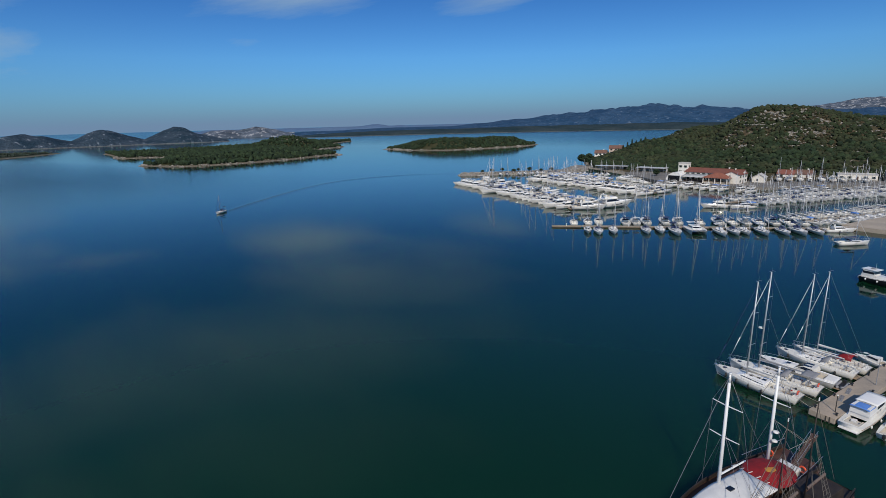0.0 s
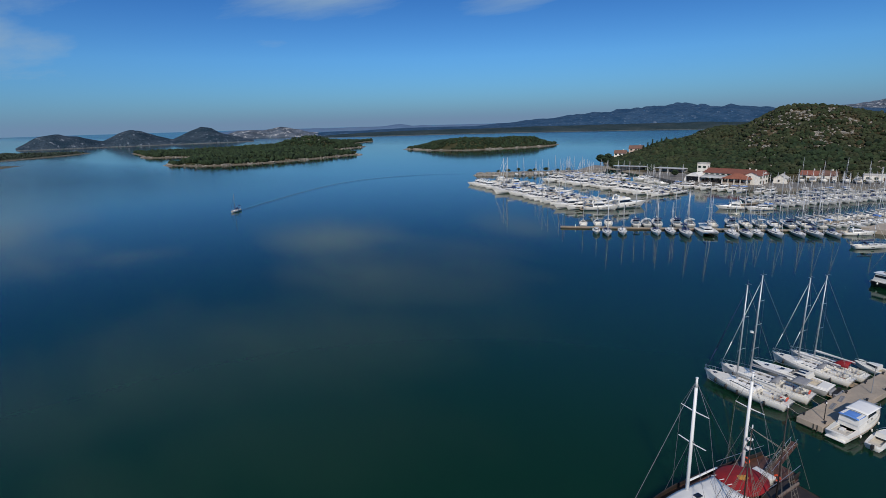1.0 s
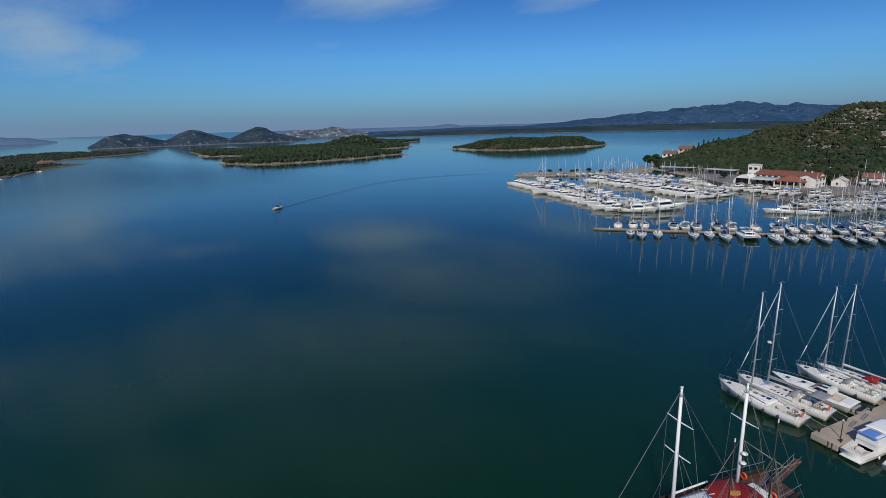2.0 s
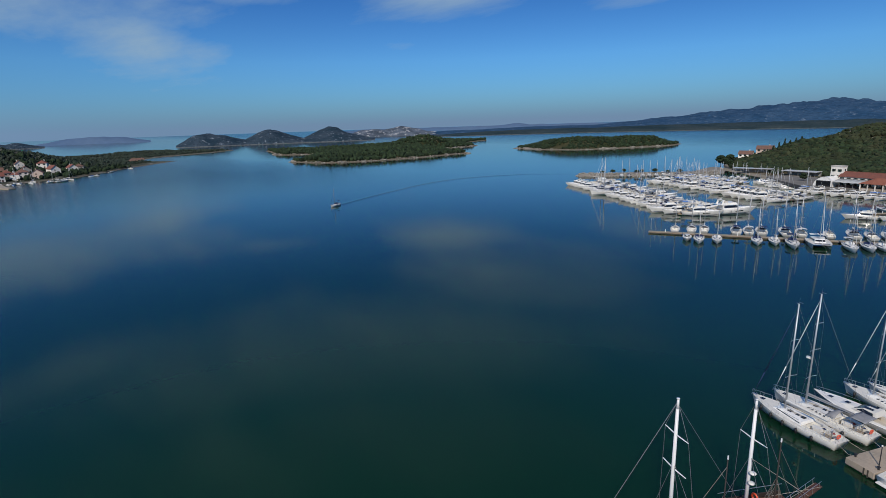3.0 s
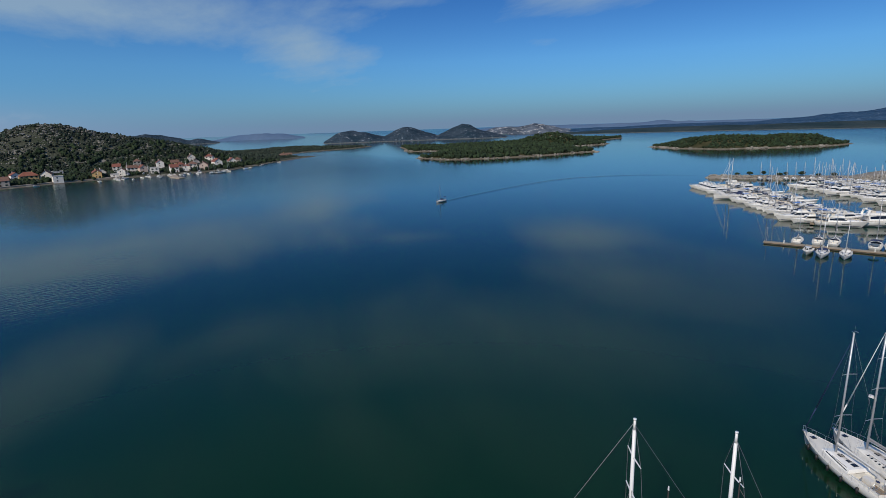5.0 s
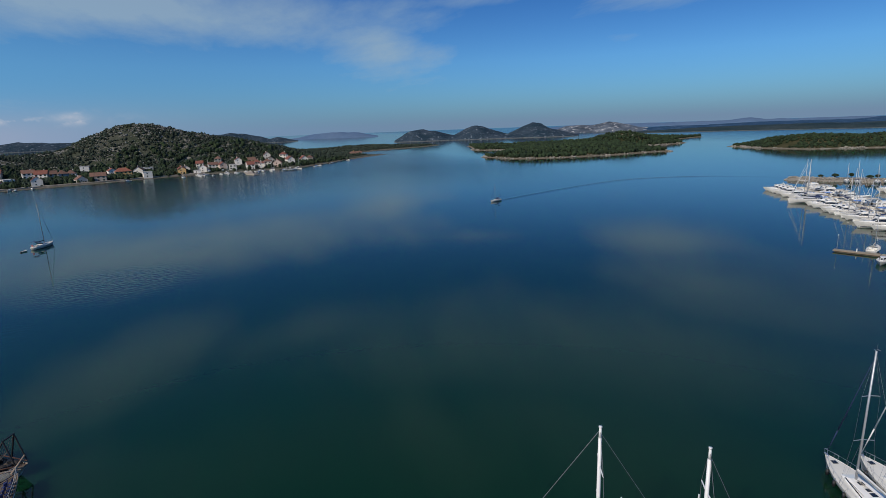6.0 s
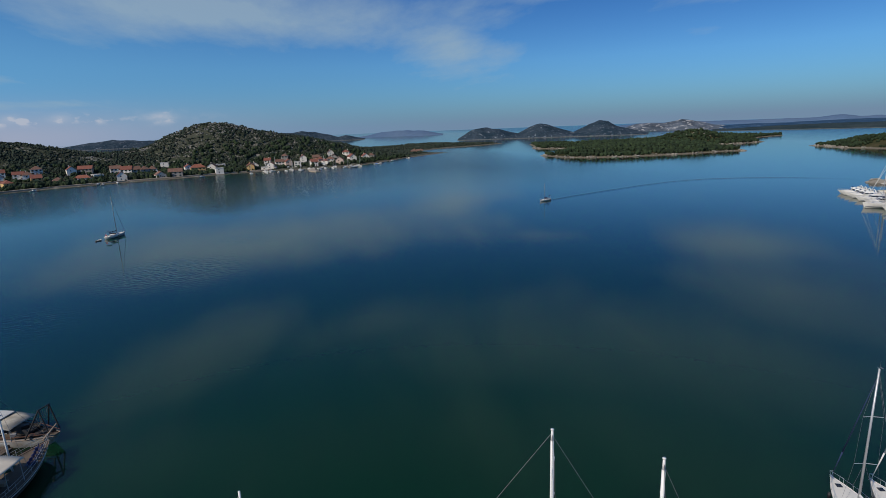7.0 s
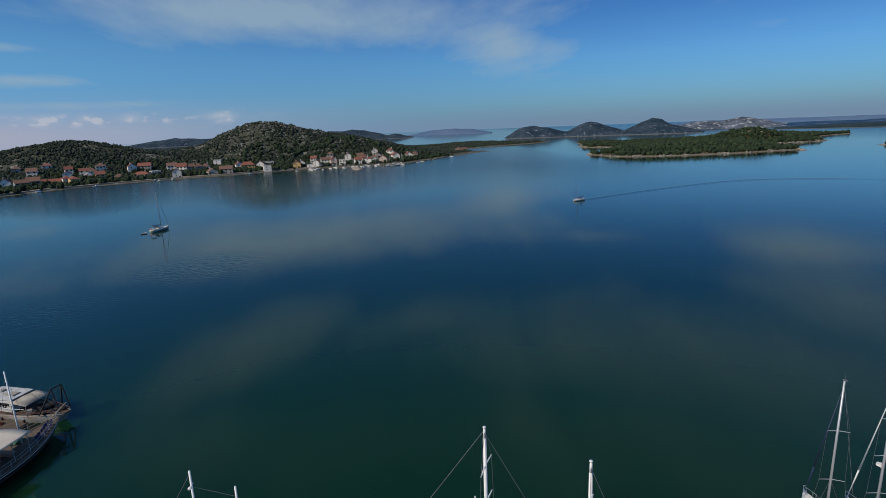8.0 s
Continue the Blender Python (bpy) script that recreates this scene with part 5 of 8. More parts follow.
# ---- berths ----


def berth(boat, centre, heading, first=False, roll=0.0, z=0.0):
    """Lay a boat, or a copy of it, at a place with its bow along heading (degrees from +x)."""
    m = pose(centre[0], centre[1], z, roll, 0, heading)
    if first:
        boat.matrix_basis = m
        return boat
    return copy_thing(boat, m)


def moored(boat, bow, stern, length, z=0.0):
    """Lay a boat with its middle between bow and stern."""
    dx_, dy_ = bow[0] - stern[0], bow[1] - stern[1]
    return berth(boat, ((bow[0] + stern[0]) / 2, (bow[1] + stern[1]) / 2), math.degrees(math.atan2(dy_, dx_)), True, z=z)


def pontoon(a, b, width, label, seg=12.0):
    ob = thing("pontoon", label, "pontoon", "marina pontoons")
    n = max(1, round(math.dist(a, b) / seg))
    ux, uy = (b[0] - a[0]) / n, (b[1] - a[1]) / n
    ang = math.degrees(math.atan2(uy, ux))
    ln = math.hypot(ux, uy)
    dm, fm, km = bmesh.new(), bmesh.new(), bmesh.new()
    box(dm, (0, 0, 0.52), (ln - 0.12, width, 0.14))
    box(fm, (0, 0, 0.12), (ln - 0.9, width - 0.3, 0.66))
    for s in (-1, 1):
        box(km, (0, s * (width / 2 + 0.03), 0.48), (ln - 0.14, 0.06, 0.22))
    meshes = []
    for nm, bm, mt in (("deck", dm, PLANK), ("float", fm, WET), ("edge_board", km, TEAK)):
        me = bpy.data.meshes.new(nm)
        bm.to_mesh(me)
        bm.free()
        me.materials.append(mt)
        meshes.append((nm, me))
    for i in range(n):
        for nm, me in meshes:
            o = new(nm, me)
            o.parent = ob
            o.matrix_basis = pose(a[0] + ux * (i + 0.5), a[1] + uy * (i + 0.5), 0, 0, 0, ang)
    pm = bmesh.new()
    box(pm, (0, 0, 1.05), (0.28, 0.28, 0.95), taper=0.8)
    box(pm, (0, 0, 1.56), (0.34, 0.34, 0.08))
    me = bpy.data.meshes.new("service_post")
    pm.to_mesh(me)
    pm.free()
    me.materials.append(GEL)
    for i in range(n):
        o = new("service_post", me)
        o.parent = ob
        o.matrix_basis = pose(a[0] + ux * (i + 0.5), a[1] + uy * (i + 0.5), 0, 0, 0, ang)
    return ob


R = random.Random(8)

# five yachts moored stern-to at the near pier
NEAR = "yachts moored at the stone pier"
y1 = sail_yacht(13.8, "white sailing yacht with a dark furled headsail beside the pier", NEAR, True, 17.9, 0.15, SAIL, NAVY, None, None, windows=False, hull_glass=False, fenders=5, mast_at=0.605, spread=(0.33, 0.67), lifebuoy=True)
moored(y1, (-8.25, 99.0), (4.4, 93.95), 13.8)
y2 = sail_yacht(14.4, "white sailing yacht with grey canvas and an orange lifebuoy", NEAR, True, 18.7, 0.2, GREY, SAIL, GREY, GREY, windows=True, fenders=3, mast_at=0.65, radar=8.8, spread=(0.25, 0.5, 0.74), lifebuoy=True, ports=5)
moored(y2, (-6.4, 102.6), (6.95, 98.3), 14.4)
y4 = sail_yacht(12.9, "white sailing yacht with a white furled headsail", NEAR, True, 16.6, 0.2, SAIL, SAIL, None, GREY, fenders=2, mast_at=0.66, platform=True, ports=4)
moored(y4, (0.3, 113.0), (12.2, 108.2), 12.9)
y5 = sail_yacht(12.2, "white sailing yacht with a red sprayhood", NEAR, True, 16.6, 0.2, SAIL, SAIL, None, RED, fenders=2, mast_at=0.67, wheels=1, hood_size=2.1)
moored(y5, (2.85, 115.9), (14.1, 111.2), 12.4)
y6 = day_boat(7.0, "small white cabin boat at the far end of the row", NEAR)
moored(y6, (12.6, 117.6), (18.2, 114.6), 7.0)
m3 = open_yacht(12.2, "white open motor yacht with a raked glass windscreen", NEAR)
moored(m3, (-2.2, 106.9), (9.4, 103.1), 12.2)

# the stone pier
pier = thing("stone_pier", "pale concrete pier with a weedy waterline", "pier")
U = Vector((0.41, 0.91)).normalized()
A0 = Vector((5.5, 90.9))
bm = bmesh.new()
W = 3.5
ang = math.degrees(math.atan2(U.y, U.x))
PM = pose(A0.x, A0.y, 0, 0, 0, ang)
round_box(bm, (35, -W / 2, 0.60), (70, W, 0.86), 0.06, PM)
part("deck_slab", bm, CONCRETE, pier)
bm = bmesh.new()
box(bm, (35, -W / 2, -0.4), (69.7, W - 0.16, 1.7), PM)
part("pier_wall", bm, WET, pier)
for i in range(7):
    for q in (-0.35, -W + 0.35):
        bm = bmesh.new()
        tube(bm, PM @ Vector((1.2 + 6 * i, q, 1.0)), PM @ Vector((1.2 + 6 * i, q, 1.35)), 0.13, 0.1, 8)
        tube(bm, PM @ Vector((1.2 + 6 * i, q, 1.35)), PM @ Vector((1.2 + 6 * i, q, 1.45)), 0.19, 0.19, 8)
        part("bollard", bm, BLACK, pier)
for i in range(2):
    bm = bmesh.new()
    box(bm, (0.02, -2.3 - 0.5 * i, 0.45), (0.12, 0.16, 1.1), PM)
    part("fender_timber", bm, WET, pier)
for i, (d, q, h) in enumerate(((2.1, -2.6, 2.6), (16.4, -2.4, 4.6))):
    lamp = thing("pier_lamp", "thin grey lamp post on the pier", "lamp post", "pier lamps")
    p = PM @ Vector((d, q, 1.03))
    bm = bmesh.new()
    tube(bm, p, p + Vector((0, 0, h)), 0.07, 0.05, 7)
    part("post", bm, GREY if i else BLACK, lamp)
    bm = bmesh.new()
    if i:
        tube(bm, p + Vector((0, 0, h)), p + Vector((-1.7, 0.3, h + 0.4)), 0.05, 0.04, 6)
        round_box(bm, p + Vector((-1.9, 0.34, h + 0.42)), (0.6, 0.24, 0.14), 0.04)
    else:
        blob(bm, p + Vector((0, 0, h + 0.1)), (0.12, 0.12, 0.14), sub=1)
    part("lamp_head", bm, GEL, lamp)

# launch with a blue canopy, alongside the pier
launch = thing("cabin_launch", "white cabin launch with a blue and white roof alongside the pier", "motor boat")
H = Hull(12.0, 3.5, 1.5, 1.0, 0.5, 0.85, 0.42, 2.2, 0.8, 0.45)
hull = part("hull", H.shell(18, 8), GEL, launch, smooth=True)
part("rubbing_strake", H.strake(0.12, 0.05), TEAK, hull)
part("waterline_stripe", band(H, 0.02, 0.97, 0.62, 0.7, 12), BLACK, hull)
for t in (0.42, 0.50, 0.58, 0.66):
    for s in (1, -1):
        part("porthole", band(H, t, t + 0.028, 0.2, 0.32, 2, sides=(s,)), GLASS, hull)
part("deck", H.deck(18, hole=(0.04, 0.26)), DECK, launch)
bm = bmesh.new()
box(bm, (-4.2, 0, 0.45), (2.6, 2.1, 0.06))
for s in (-1, 1):
    box(bm, (-4.2, s * 1.05, 0.75), (2.6, 0.06, 0.66))
part("cockpit", bm, DECK, launch)
bm = bmesh.new()
round_box(bm, (-5.15, 0, 0.75), (0.6, 1.9, 0.5), 0.08)
for s_ in (-1, 1):
    round_box(bm, (-4.1, s_ * 0.8, 0.72), (1.3, 0.4, 0.42), 0.08)
part("cockpit_seat", bm, BEIGE, launch, "beige cushioned bench")
bm = bmesh.new()
round_box(bm, (-4.3, 0.1, 0.85), (0.8, 0.6, 0.7), 0.05)
part("cockpit_table", bm, GEL, launch)
for s_ in (-1, 1):
    for x_ in (-3.4, -0.4, 2.4):
        bm = bmesh.new()
        e = H.side((x_ + 6.0) / 12.0, 0.15)
        blob(bm, (x_, s_ * (-e.y + 0.1), 0.6), (0.14, 0.13, 0.3), sub=1)
        part("fender", bm, GEL, launch, smooth=True)
bm = bmesh.new()
house(bm, -3.1, 4.0, 2.7, 1.7, 1.05, 0.75, 0.2, 1.3, 0.05)
cab = part("cabin", bm, GEL, launch)
for i in range(4):
    for s in (-1, 1):
        bm = bmesh.new()
        x_ = -2.6 + 1.2 * i
        y_ = s * (1.26 - 0.072 * (x_ + 3.1))
        sheet(bm, [[(x_, y_ + s * 0.03, 1.3), (x_, y_ - s * 0.03, 1.6)], [(x_ + 0.65, y_ - s * 0.02, 1.3), (x_ + 0.65, y_ - s * 0.08, 1.6)]], 0.02)
        part("cabin_window", bm, GLASS, cab)
bm = bmesh.new()
house(bm, -3.2, 2.6, 2.5, 2.1, 1.76, 1.1, 0.12, 0.5, 0.1)
wh = part("wheelhouse_screen", bm, SAIL, launch)
bm = bmesh.new()
house_glass(bm, -0.6, 2.6, 2.4, 2.1, 1.76, 1.1, 0.3, 0.82, 0.12, 0.5, 0.1)
part("clear_curtain", bm, GLASS, wh)
bm = bmesh.new()
canopy(bm, -3.5, -1.42, 2.5, 2.80, 0.10)
part("blue_canopy", bm, BLUE, launch, "faded blue canvas canopy", smooth=True)
bm = bmesh.new()
canopy(bm, -1.35, 2.75, 2.75, 2.98, 0.1, thick=0.08)
part("hardtop", bm, GEL, launch, "white moulded hardtop", smooth=True)
bm = bmesh.new()
sheet(bm, [[(x_, y_ * (1.25 - 0.08 * u), 2.9 - 0.95 * u + 0.08 * (1 - y_ * y_)) for y_ in (-1, -0.5, 0, 0.5, 1)] for x_, u in ((2.8, 0), (3.7, 0.45), (4.7, 1))], 0.03)
part("front_cover", bm, BLACK, launch, "black canvas cover over the windscreen", smooth=True)
part("handrail", H.rail(0.4, 0.97, 0.6, 0.022, 9), STEEL, launch)
bm = bmesh.new()
round_box(bm, (-6.25, 0, 0.35), (0.6, 2.4, 0.12), 0.04)
part("bathing_platform", bm, GEL, launch)
berth(launch, (PM @ Vector((6.0, -W - 1.75, 0)))[:2], ang, True)
# two thin dark grey panels laid flat on the pier deck
for d_, q_ in ((7.2, -1.3), (10.6, -0.9)):
    mat_ = thing("gangway_board", "dark grey flat panel with black cross strips on the pier", "gangway", "gangway boards on the pier", PM @ pose(d_, q_, 1.05, 0, 0, 12))
    bm = bmesh.new()
    round_box(bm, (0, 0, 0.02), (2.4, 0.55, 0.05), 0.02)
    board = part("board", bm, GREY, mat_)
    bm = bmesh.new()
    for k_ in range(6):
        box(bm, (-1.0 + 0.4 * k_, 0, 0.055), (0.05, 0.5, 0.02))
    part("cross_strip", bm, BLACK, board)
skiff = day_boat(6.2, "small white open boat with a wooden cabin door", "", cabin=True)
berth(skiff, (PM @ Vector((4.6, -W - 5.2, 0)))[:2], ang + 4, True)

# ---- wooden ships ----


def ratlines(bm, foot_a, foot_b, top, rungs, r=0.02):
    """A rope ladder between two shrouds that meet at a mast."""
    a, b, t = Vector(foot_a), Vector(foot_b), Vector(top)
    mid = (a + b) / 2
    for f in (a, mid, b):
        tube(bm, f, t, r, r, 4)
    for i in range(rungs):
        u = 0.06 + 0.8 * i / rungs
        tube(bm, a.lerp(t, u), b.lerp(t, u), r * 0.8, r * 0.8, 4)


gulet = thing("wooden_motor_sailer", "two-masted wooden motor sailer under white and red awnings", "sailing ship")
H = Hull(25.5, 6.4, 3.0, 2.3, 1.0, 0.72, 0.45, 2.0, 2.2, 0.4, back=0.6, sag=0.35)
hull = part("hull", H.shell(22, 9), WOOD, gulet, smooth=True)
part("rubbing_strake", H.strake(0.16, 0.09), WOOD, hull)
part("bulwark_cap", H.rail(0.0, 1.0, 0.42, 0.09, 20, 0.02), TARRED, hull)
bm = bmesh.new()
for s in (-1, 1):
    rows = []
    for i in range(21):
        e = H.side(i / 20, 0)
        rows.append([(e.x, s * e.y, e.z - 0.05), (e.x, s * (e.y + 0.02), e.z + 0.42)])
    sheet(bm, rows, 0.06)
part("bulwark", bm, TARRED, hull)
part("deck", H.deck(20, drop=0.1), WOOD, gulet)
bm = bmesh.new()
house(bm, -7.6, 2.2, 3.8, 3.3, 2.0, 1.5, 0.2, 0.6, 0.2)
cab = part("deckhouse", bm, WOOD, gulet)
bm = bmesh.new()
house_glass(bm, -7.6, 2.2, 3.8, 3.3, 2.0, 1.5, 0.4, 0.75, 0.2, 0.6, 0.2)
part("deckhouse_window", bm, GLASS, cab)
# ship's own frame: bow at +x; main mast 1.9 m forward of the middle, mizzen 7.1 m behind it
G_MAIN, G_MIZ = 2.6, -6.66
GY = -0.8
for nm, mx, top, foot in (("main_mast", G_MAIN, 17.2, 2.0), ("mizzen_mast", G_MIZ, 15.6, 2.0)):
    bm = bmesh.new()
    tube(bm, (mx, GY, foot), (mx, GY, top - 1.0), 0.21, 0.16, 10)
    tube(bm, (mx, GY, top - 1.0), (mx, GY, top), 0.15, 0.11, 8)
    tube(bm, (mx, GY, top), (mx, GY, top + 0.12), 0.16, 0.16, 8)
    mast = part(nm, bm, PAINT_SPAR, gulet, smooth=True)
    for z in ((top * 0.78, top * 0.56) if nm == "main_mast" else (top * 0.72,)):
        bm = bmesh.new()
        for s in (-1, 1):
            tube(bm, (mx, GY, z), (mx - 0.1, GY + s * 1.75, z + 0.02), 0.075, 0.05, 6)
        part("spreader", bm, PAINT_SPAR, mast)
    bm = bmesh.new()
    for s in (-1, 1):
        zz = top * (0.78 if nm == "main_mast" else 0.72)
        line(bm, [(mx - 0.3, s * 3.0, 2.6), (mx - 0.1, GY + s * 1.75, zz), (mx, GY, top - 0.2)], 0.022, 4)
        line(bm, [(mx + 0.9, s * 2.95, 2.6), (mx, GY, top * 0.6)], 0.02, 4)
        line(bm, [(mx - 1.4, s * 2.95, 2.6), (mx, GY, top * 0.6)], 0.02, 4)
    part("shroud", bm, WIRE, gulet)
bm = bmesh.new()
line(bm, [(11.8, -0.85, 3.4), (G_MAIN, GY, 17.0)], 0.03, 5)
line(bm, [(G_MAIN, GY, 16.7), (G_MIZ + 1.2, GY + 0.5, 4.2)], 0.02, 4)
line(bm, [(G_MIZ, GY, 15.0), (-12.2, 0, 2.8)], 0.022, 4)
part("stay", bm, WIRE, gulet)
bm = bmesh.new()
tube(bm, (9.8, -0.4, 2.9), (13.2, -1.05, 3.75), 0.2, 0.12, 8)
part("bowsprit", bm, PALEWOOD, gulet)
bm = bmesh.new()
tube(bm, (G_MAIN - 0.2, GY, 4.9), (G_MIZ + 4.6, GY, 5.0), 0.12, 0.1, 8)
boom = part("boom", bm, PAINT_SPAR, gulet)
for z, y in ((7.6, 0.5), (6.4, 0.45)):
    bm = bmesh.new()
    tube(bm, (G_MIZ, GY, z - 0.15), (G_MIZ + 0.1, GY + y, z - 0.15), 0.05, 0.05, 5)
    blob(bm, (G_MIZ + 0.1, GY + y + 0.1, z), (0.36, 0.36, 0.17), sub=2)
    part("radar_dome", bm, GEL, gulet, smooth=True)
# white awning, hung from its ridge, and the round red one aft of it
bm = bmesh.new()
rows = []
for i in range(15):
    u = i / 14
    xx = -2.1 + 10.2 * u
    wide = 2.85 * (1 - 0.45 * max(0, u - 0.6) / 0.4)
    rows.append([(xx + 0.5 * (1 - c * c) * (1 - u) ** 2, 0.35 * (1 - 0.6 * u) + wide * c * (0.5 if c < 0 else 1), 4.0 - 0.22 * abs(c) ** 1.4 - 0.06 * math.sin(u * math.pi * 4) ** 2) for c in (-1, -0.75, -0.5, -0.25, 0, 0.25, 0.5, 0.75, 1)])
sheet(bm, rows, 0.025)
aw = part("white_awning", bm, SAIL, gulet, "white canvas awning over the deck", smooth=True)
for i in range(6):
    bm = bmesh.new()
    c = -0.9 + 0.36 * i
    tube(bm, (-1.8, 0.35 + 2.8 * c, 3.96 - 0.4 * abs(c) ** 1.4), (-2.6, 0.35 + 2.8 * c, 3.8 - 0.4 * abs(c) ** 1.4), 0.05, 0.05, 5)
    part("awning_batten", bm, SAIL, aw)
bm = bmesh.new()
round_box(bm, (2.6, 0.6, 4.0), (0.8, 0.6, 0.16), 0.03)
part("skylight", bm, GLASS, gulet)
bm = bmesh.new()
rows = []
for i in range(9):
    a = i / 8
    rows.append([(-4.6 + 3.2 * a * math.cos(b), 0.55 + 2.75 * a * math.sin(b), 4.15 - 0.75 * a ** 1.7) for b in [2 * math.pi * j / 20 for j in range(21)]])
sheet(bm, rows, 0.025)
bmesh.ops.remove_doubles(bm, verts=bm.verts[:], dist=0.002)
red_top = part("red_awning", bm, RED, gulet, "round dark red canvas awning", smooth=True)
bm = bmesh.new()
rows = [[(-4.3 + 0.75 * a * math.cos(b), 0.9 + 0.55 * a * math.sin(b), 4.185 - 0.07 * a) for b in [2 * math.pi * j / 6 for j in range(7)]] for a in (0.05, 0.5, 1)]
sheet(bm, rows, 0.02)
part("ochre_patch", bm, YELLOW, red_top)
for i in range(8):
    bm = bmesh.new()
    b = 2 * math.pi * i / 8
    tube(bm, (-4.6 + 2.9 * math.cos(b), 0.7 + 2.35 * math.sin(b), 2.2), (-4.6 + 2.9 * math.cos(b), 0.7 + 2.35 * math.sin(b), 3.45), 0.04, 0.04, 5)
    part("awning_post", bm, STEEL, gulet)
bm = bmesh.new()
round_box(bm, (-7.9, 1.0, 3.3), (1.0, 2.4, 0.4), 0.12)
box(bm, (-7.9, 1.0, 2.7), (0.8, 2.0, 0.9))
part("life_raft", bm, GEL, gulet)
for y in (2.2, -1.6):
    bm = bmesh.new()
    ring(bm, (-8.6, y, 3.3), 0.36, 0.1, Matrix.Rotation(radians(90), 4, "Y"), 14, 6)
    part("lifebuoy", bm, ORANGE, gulet)
part("stern_rail", H.rail(0.0, 0.3, 1.3, 0.035, 9, 0.05), STEEL, gulet)
# raised gangway over the stern
gang = new("gangway")
gang.parent = gulet
bm = bmesh.new()
box(bm, (3.4, 0, 0), (7.2, 0.75, 0.14))
deckp = part("gangway_plank", bm, WOOD, gulet, "brown wooden gangway, lifted")
gm_ = pose(-8.6, 1.1, 2.9, 0, -13, 190)
deckp.matrix_basis = gm_
bpy.data.objects.remove(gang)
for s in (-1, 1):
    bm = bmesh.new()
    for i in range(6):
        tube(bm, (0.6 + 1.2 * i, s * 0.36, 0), (0.6 + 1.2 * i, s * 0.36, 0.8), 0.022, 0.022, 4)
    line(bm, [(0.2, s * 0.36, 0.8), (6.9, s * 0.36, 0.8)], 0.02, 4)
    part("gangway_rail", bm, STEEL, deckp)
bm = bmesh.new()
for s in (-1, 1):
    line(bm, [gm_ @ Vector((6.8, s * 0.36, 0.1)), (-8.6, 1.1 + s * 0.6, 5.0)], 0.022, 4)
    line(bm, [gm_ @ Vector((4.8, s * 0.36, 0.1)), (G_MIZ, GY, 9.0)], 0.018, 4)
part("gangway_rope", bm, ROPE, gulet)
# axis from the mizzen to the main mast
GA = math.degrees(math.atan2(61.3 - 69.5, -3.1 - 1.2))
gdir = Vector((math.cos(radians(GA)), math.sin(radians(GA))))
gulet.matrix_basis = pose(-3.1 - gdir.x * G_MAIN - gdir.y * 0.8, 61.3 - gdir.y * G_MAIN + gdir.x * 0.8, 0, 0, 0, GA)

# brown ship with rope ladders, lying alongside
ship = thing("wooden_sailing_ship", "brown wooden sailing ship with rope-ladder rigging", "sailing ship")
H = Hull(19, 5.4, 2.8, 2.3, 0.9, 0.75, 0.45, 2.0, 1.6, 0.4, sag=0.3)
hull = part("hull", H.shell(18, 8), TARRED, ship, smooth=True)
part("rubbing_strake", H.strake(0.2, 0.08), WOOD, hull)
part("bulwark_cap", H.rail(0, 1, 0.45, 0.08, 18, 0.02), TARRED, hull)
part("deck", H.deck(18, drop=0.15), TARRED, ship)
for i in range(3):
    bm = bmesh.new()
    round_box(bm, (5.6 - 3.4 * i, 0.2, 2.35), (1.3, 1.5, 0.45), 0.06)
    part("hatch_cover", bm, WOOD if i == 1 else TARRED, ship)
for i in range(5):
    bm = bmesh.new()
    for k_ in range(3):
        ring(bm, (4.2 - 1.9 * i, 1.5 if i % 2 else -1.5, 2.2 + 0.07 * k_), 0.32 - 0.05 * k_, 0.05)
    part("rope_coil", bm, OLD_ROPE, ship)
bm = bmesh.new()
house(bm, -7.5, -2.5, 3.6, 3.4, 2.1, 1.4, 0.2, 0.4, 0.2)
part("deckhouse", bm, TARRED, ship)
for mx, top in ((3.2, 14.7), (-2.6, 15.2)):
    bm = bmesh.new()
    tube(bm, (mx, 0, 1.8), (mx, 0, top - 0.35), 0.09, 0.05, 9)
    mast = part("mast", bm, TARRED, ship, smooth=True)
    bm = bmesh.new()
    tube(bm, (mx, 0, top - 0.35), (mx, 0, top), 0.07, 0.06, 8)
    part("mast_cap", bm, PAINT_SPAR, mast, "white painted mast cap")
    for s in (-1, 1):
        bm = bmesh.new()
        ratlines(bm, (mx - 1.0, s * 2.65, 2.5), (mx + 0.7, s * 2.65, 2.5), (mx, s * 0.1, top * 0.72), 15)
        part("rope_ladder", bm, OLD_ROPE, ship)
    bm = bmesh.new()
    tube(bm, (mx - 0.1, 0, 3.9), (mx - 4.2, 0, 4.3), 0.08, 0.06, 7)
    boom = part("boom", bm, WOOD, ship)
    bm = bmesh.new()
    rows = []
    for i in range(8):
        u = i / 7
        rows.append([(mx - 0.3 - 3.7 * u, 0.14 * math.sin(a), 4.0 + 0.36 * u + 0.17 * (1 - math.cos(a))) for a in [2 * math.pi * j / 8 for j in range(9)]])
    sheet(bm, rows)
    part("furled_sail", bm, mat("brown_canvas", (0.16, 0.12, 0.10), 0.9, vary=0.2, scale=2, fine=16, bump=0.3), boom, smooth=True)
bm = bmesh.new()
line(bm, [(11.5, 0, 4.0), (3.2, 0, 13.6)], 0.03, 4)
part("stay", bm, OLD_ROPE, ship)
bm = bmesh.new()
line(bm, [(-2.6, 0, 14.2), (-9.2, 0, 2.8)], 0.025, 4)
part("stay", bm, OLD_ROPE, ship)
